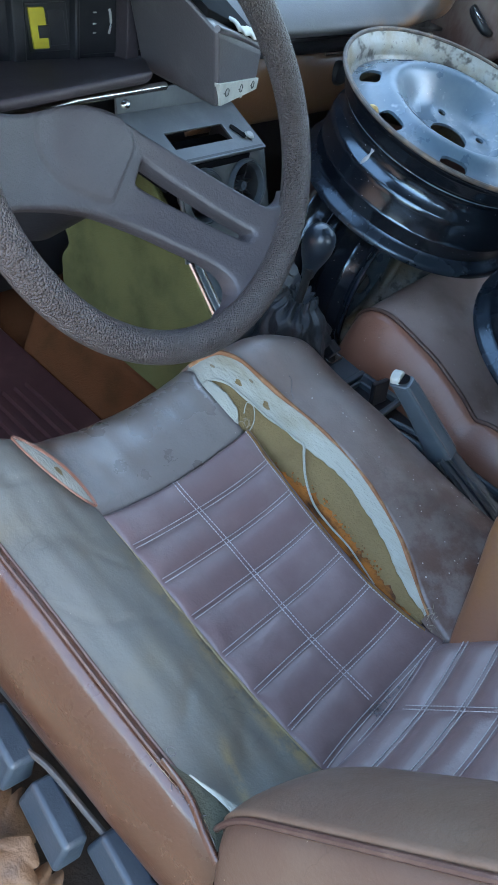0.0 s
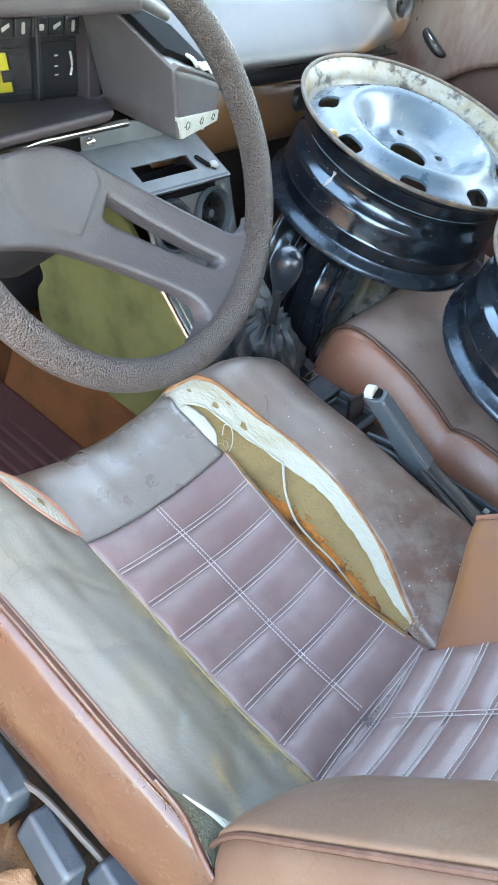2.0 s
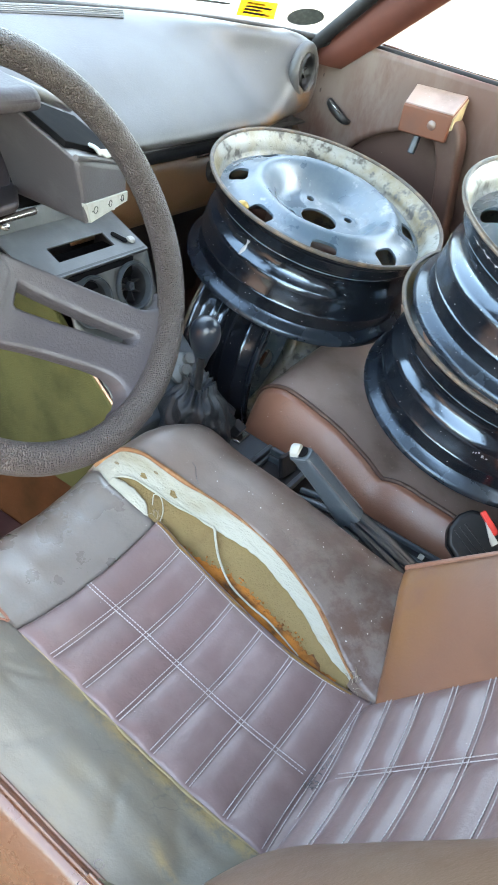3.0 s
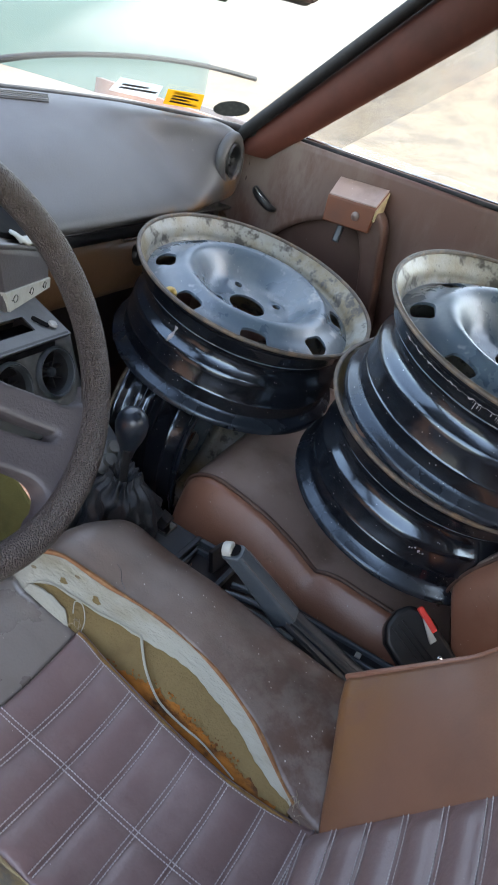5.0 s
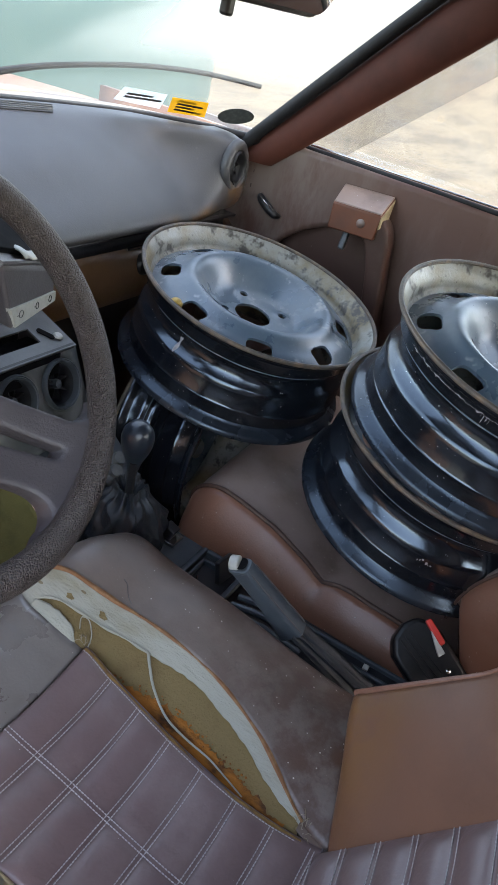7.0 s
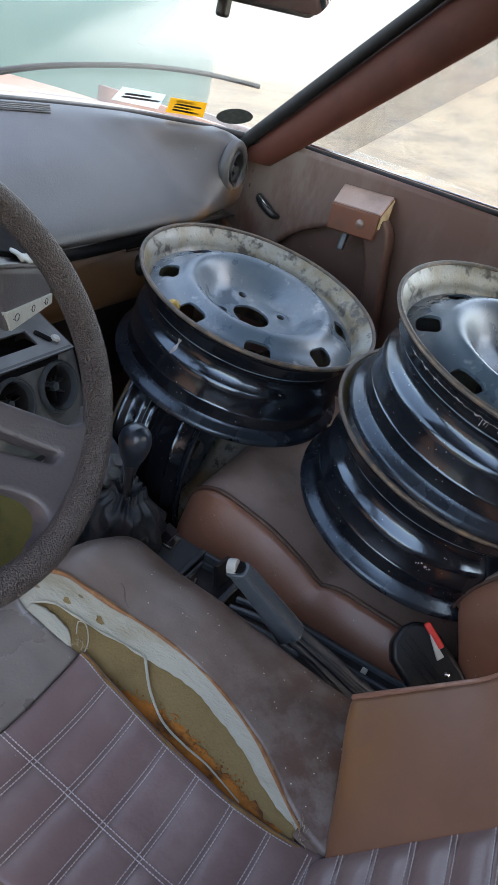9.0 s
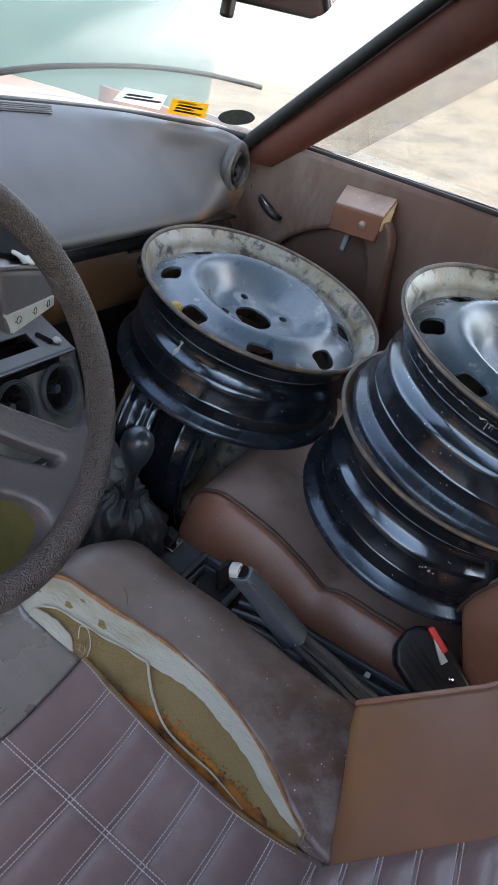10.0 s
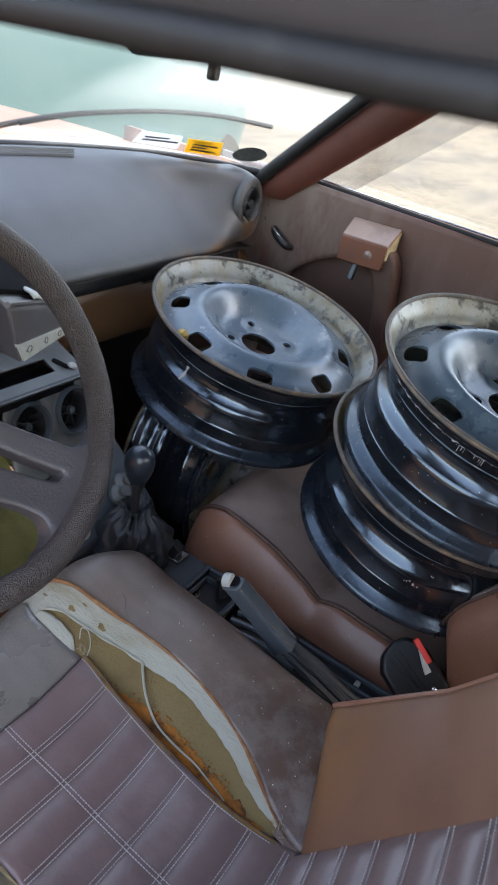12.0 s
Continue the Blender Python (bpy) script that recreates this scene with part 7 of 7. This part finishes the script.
def grip_fn(u, v):
    loop = round_rect(1, 1, 0.20, 3)
    x, y = loop[round(u * len(loop)) % len(loop)]
    deep = 0.023 + 0.013 * v ** 2
    yy = -0.0115 + (y + 0.5) * deep
    return hm @ Vector((x * (0.0222 + 0.002 * v), yy, L / 2 - L * v + 0.55 * yy * (1 - v)))


part("grip", sheet(grip_fn, 16, 20, wrap_u=True), PLASTIC_BLUE, brake, "blue-grey bevelled grip", smooth=35)
end_m = hm @ pose(0, 0, L / 2, 29)
part("grip_end", prism(round_rect(0.0248, 0.0275, 0.008, 4), 0.005, end_m @ pose(0, 0, 0.001)), PLASTIC_BLUE, brake, "rounded top of the grip", bevel=0.0015)
# flat black slip paints the shade round the button
part("button_gap_shade", prism(round_rect(0.0185, 0.018, 0.007, 4), 0.001, end_m @ pose(0, 0, 0.0038)), SHADE_BLACK, brake, "black slip for the shade round the button")
for sx in (-0.6, 0.6):
    part("grip_line", tube([hm @ Vector((sx * 0.0145, -0.0116, L / 2 - 0.012)), hm @ Vector((sx * 0.0155, -0.0116, -L / 2 + 0.004))], 0.0009, 6), POD_GREY, brake, "pale moulded line")
part("button", prism([(0.0095 * math.cos(math.pi * k / 14), 0.007 * math.sin(math.pi * k / 14)) for k in range(15)] + [(-0.0095, -0.006), (0.0095, -0.006)], 0.012, end_m @ pose(0.0, 0.0, 0.005, 90)), WHITE_PLASTIC, brake, "pale rounded release button", bevel=0.002)
part("gaiter", sheet(lambda u, v: (lambda c, r, a: Vector((c.x + r * 1.0 * math.cos(a), c.y, c.z + r * 0.8 * math.sin(a))))(h0.lerp(Vector((0.000, -0.115, 0.425)) - RO, v), 0.0125 + 0.009 * v + 0.0030 * math.sin(11 * 2 * math.pi * u + 2 * v) + 0.002 * noise.noise(Vector((u * 5, v * 6, 2))), 2 * math.pi * u), 56, 30, wrap_u=True), VINYL_BOOT, brake, "black pleated gaiter", smooth=80)
for dx in (-0.012, 0.012):
    part("slot_rail", box(0.006, 0.17, 0.010, Matrix.Translation(Vector((0.040 + dx, -0.035, 0.446)) - RO)), PLASTIC_BLUE, brake, "raised edge of the slot", bevel=0.002)
part("slot_plate", box(0.030, 0.17, 0.008, Matrix.Translation(Vector((0.040, -0.035, 0.440)) - RO)), PLASTIC_BLACK, brake, "black slotted plate", bevel=0.003)
part("clip", box(0.010, 0.008, 0.004, Matrix.Translation(Vector((0.040, -0.052, 0.4468)) - RO)), WHITE_PLASTIC, brake, "small pale clip", bevel=0.001)

# ---- belt buckle ----
buckle = thing("belt_buckle", "black seat belt buckle with a red release button", "belt buckle", (0.055, -0.105, 0.50))
bm_ = frame_of((0, 0, 0), (-0.70, -0.15, 0.70), (0.02, -0.76, -0.52))
part("case", prism([(-0.044, 0.006), (-0.040, 0.024), (-0.024, 0.036), (-0.006, 0.038), (0.054, 0.030), (0.066, 0.014), (0.060, -0.026), (0.046, -0.038), (-0.020, -0.032), (-0.038, -0.018)], 0.030, bm_ @ pose(0, 0, 0.026)), BUCKLE_BLACK, buckle, bevel=0.006)
part("release_button", prism(round_rect(0.036, 0.009, 0.003), 0.008, bm_ @ pose(-0.012, 0.030, 0.030, 0, 0, -8)), RED, buckle, "red release button", bevel=0.002)
part("button_edge", prism([(-0.018, 0.004), (0.018, 0.004), (0.018, -0.006), (0.012, -0.005)], 0.008, bm_ @ pose(-0.003, 0.0215, 0.0295, 0, 0, -8)), WHITE_PLASTIC, buckle, "pale edge of the button", bevel=0.001)
for x, y in ((0.030, -0.026), (0.034, 0.012)):
    part("rivet", lathe([(0.0003, 0.003), (0.003, 0.002), (0.004, 0.0)], 14), CHROME, buckle, "bright rivet").matrix_basis = bm_ @ pose(x, y, 0.026)
for y in (-0.012, -0.004, 0.004):
    part("ridge", tube([bm_ @ Vector((-0.030, y, 0.027)), bm_ @ Vector((0.030, y, 0.027))], 0.0012, 6), BUCKLE_BLACK, buckle)
part("stem", box(0.03, 0.012, 0.09, Matrix.Translation((0.0, -0.02, -0.04))), BUCKLE_BLACK, buckle, bevel=0.003)

# ---- passenger door fittings ----
part("grab_handle", solid([Vector(c) - DO for c in (
        (0.600, 0.379, 0.841), (0.600, 0.286, 0.846), (0.660, 0.283, 0.850), (0.660, 0.383, 0.838), (0.600, 0.381, 0.888), (0.601, 0.284, 0.892), (0.655, 0.284, 0.921), (0.655, 0.388, 0.915))]), HANDLE_BROWN, door, "reddish moulded grab handle", bevel=0.003, smooth=30)
part("dusty_top", solid([Vector(c) - DO for c in (
        (0.6025, 0.3795, 0.8885), (0.6035, 0.286, 0.8925), (0.654, 0.286, 0.9200), (0.654, 0.386, 0.9140), (0.6020, 0.3795, 0.8915), (0.6030, 0.286, 0.8955), (0.6535, 0.286, 0.9230), (0.6535, 0.386, 0.9170))]), LEATHER_DUSTY, door, "dusty top of the grab handle", bevel=0.001, smooth=30)
post_path = smooth_path([(0.340, 0.868, 0.022), (0.303, 0.866, 0.026), (0.284, 0.846, 0.025), (0.270, 0.80, 0.019), (0.258, 0.74, 0.018), (0.244, 0.66, 0.018)], 30)


def post_fn(u, v):
    i = round(v * 30)
    p = post_path[i]
    d = (post_path[min(i + 1, 30)] - post_path[max(i - 1, 0)])
    side = Vector((-d.y, d.x)).normalized()
    loop = round_rect(2, 2, 0.35, 3)
    x, w = loop[round(u * len(loop)) % len(loop)]
    return Vector((0.632 + 0.0255 * x + 0.006 * v * (x < 0), p.x + side.x * w * p.z, p.y + side.y * w * p.z)) - DO


part("handle_post", sheet(post_fn, 16, 30, wrap_u=True), DARKENED_BROWN, door, "moulded post of the grab handle", smooth=40)
# thin pale yellow piece on the handle's end face
part("yellow_corner", solid([Vector(q) - DO for q in ((0.602, 0.2815, 0.868), (0.640, 0.2805, 0.876), (0.640, 0.2840, 0.876), (0.602, 0.2850, 0.868), (0.602, 0.2825, 0.890), (0.654, 0.2825, 0.9185), (0.654, 0.2850, 0.9185), (0.602, 0.2850, 0.890))]), LEATHER_WORN, door, "pale yellow corner of the grab handle", bevel=0.001, smooth=30)
part("handle_cap", lathe([(0.0004, 0.0025), (0.006, 0.002), (0.0085, 0.0)], 20), SALMON_PAINT, door, "round screw cap").matrix_basis = Matrix.Translation(Vector((0.6000, 0.318, 0.868)) - DO) @ frame_of((0, 0, 0), (-1, 0.02, 0.02))
part("pull", box(0.012, 0.012, 0.045, Matrix.Translation(Vector((0.626, 0.347, 0.828)) - DO) @ pose(0, 0, 0, 0, 15)), PLASTIC_BLUE, door, "small dark door pull", bevel=0.003)
part("door_lever", tube(smooth_path([Vector(q) - DO for q in ((0.650, 0.549, 0.842), (0.638, 0.543, 0.839), (0.634, 0.525, 0.829), (0.636, 0.506, 0.818), (0.650, 0.500, 0.815))], 20), lambda k: 0.0045 + 0.0050 * math.sin(math.pi * k), 12), PLASTIC_BLACK, door, "small black door lever", smooth=70)
# thin chrome tube added as the lever's highlight
part("lever_highlight", tube(smooth_path([Vector(q) - DO for q in ((0.628, 0.541, 0.846), (0.6245, 0.527, 0.838), (0.6265, 0.512, 0.829))], 12), 0.0011, 6), CHROME, door, "bright line painting a highlight on the lever")

# ---- seat adjuster pieces and floor litter by the sill ----
adj = thing("seat_adjuster", "blue-grey plastic seat adjuster covers beside the driver seat", "seat adjuster", (-0.61, 0.06, 0.37))
AO = Vector((-0.61, 0.06, 0.37))
for c, s, r in (((-0.612, 0.140, 0.372), (0.034, 0.070, 0.040), -8), ((-0.618, 0.056, 0.368), (0.030, 0.074, 0.040), -10), ((-0.606, -0.047, 0.376), (0.030, 0.130, 0.036), -10)):
    part("cover", box(*s, Matrix.Translation(Vector(c) - AO) @ pose(0, 0, 0, 0, 12, r), (0.8, 0.92)), ADJUSTER_BLUE, adj, bevel=0.005)
part("link", tube(smooth_path([Vector((-0.606, 0.125, 0.385)) - AO, Vector((-0.600, 0.09, 0.39)) - AO, Vector((-0.598, 0.03, 0.385)) - AO, Vector((-0.596, -0.03, 0.38)) - AO], 20), 0.0032, 8), DARK_STEEL, adj, "thin metal link")


def leaf(at, turn, size, tilt):
    lobes = 9
    bm = bmesh.new()
    mid, left, right = [], [], []
    for i in range(41):
        t = i / 40
        w = size * 0.42 * math.sin(math.pi * t ** 0.8) * (0.62 + 0.38 * abs(math.sin(lobes * 0.5 * math.pi * t)) ** 0.7)
        z = 0.10 * size * math.sin(2.4 * t + 0.4)
        mid.append(bm.verts.new((0, size * (t - 0.5), z)))
        left.append(bm.verts.new((-w, size * (t - 0.5) + 0.12 * w, z + 0.22 * w + 0.03 * size * noise.noise(Vector((t * 7, 1, size * 50))))))
        right.append(bm.verts.new((w, size * (t - 0.5) + 0.12 * w, z + 0.28 * w + 0.03 * size * noise.noise(Vector((t * 7, 4, size * 50))))))
    for i in range(40):
        bm.faces.new((mid[i], mid[i + 1], left[i + 1], left[i]))
        bm.faces.new((mid[i], right[i], right[i + 1], mid[i + 1]))
    ob = part("dry_leaf", bm, DRY_LEAF, smooth=60, solid=0.0006)
    ob.matrix_basis = pose(*at, tilt, tilt * 0.6, turn)
    return tagged(ob, "crisp dry brown leaf lying on the door sill", "leaf", "leaves on the sill")


for args in (((-0.650, 0.100, 0.320), 30, 0.085, 14), ((-0.672, 0.055, 0.330), 110, 0.080, -18), ((-0.655, 0.02, 0.312), 200, 0.07, 10), ((-0.69, 0.12, 0.315), 300, 0.07, 12)):
    leaf(*args)

# ---- driver footwell ----
mat = thing("floor_mat", "ribbed maroon rubber mat on the driver floor", "floor mat", (-0.36, 0.62, 0.22))
part("sheet", box(0.42, 0.50, 0.008, pose(0, 0, 0.006)), MAT_RUBBER, mat, bevel=0.002)
for k in range(16):
    part("rib", box(0.010, 0.24, 0.008, pose(-0.17 + 0.022 * k, -0.07, 0.0135), (0.6, 0.98)), MAT_RUBBER, mat)
column = thing("steering_column", "black plastic cowl round the steering column", "steering column")
column.matrix_basis = SWM


def cowl(u, v):
    a = 360 * u
    x, y = hub_edge(a)
    g = 0.88 + 0.06 * v
    return Vector((HUB.x + (x - HUB.x) * g - 0.01 * v, HUB.y + (y - HUB.y) * g - 0.02 * v, -0.078 - 0.115 * v))


part("cowl", sheet(cowl, 96, 24, wrap_u=True), PLASTIC_BLACK, column, smooth=60)
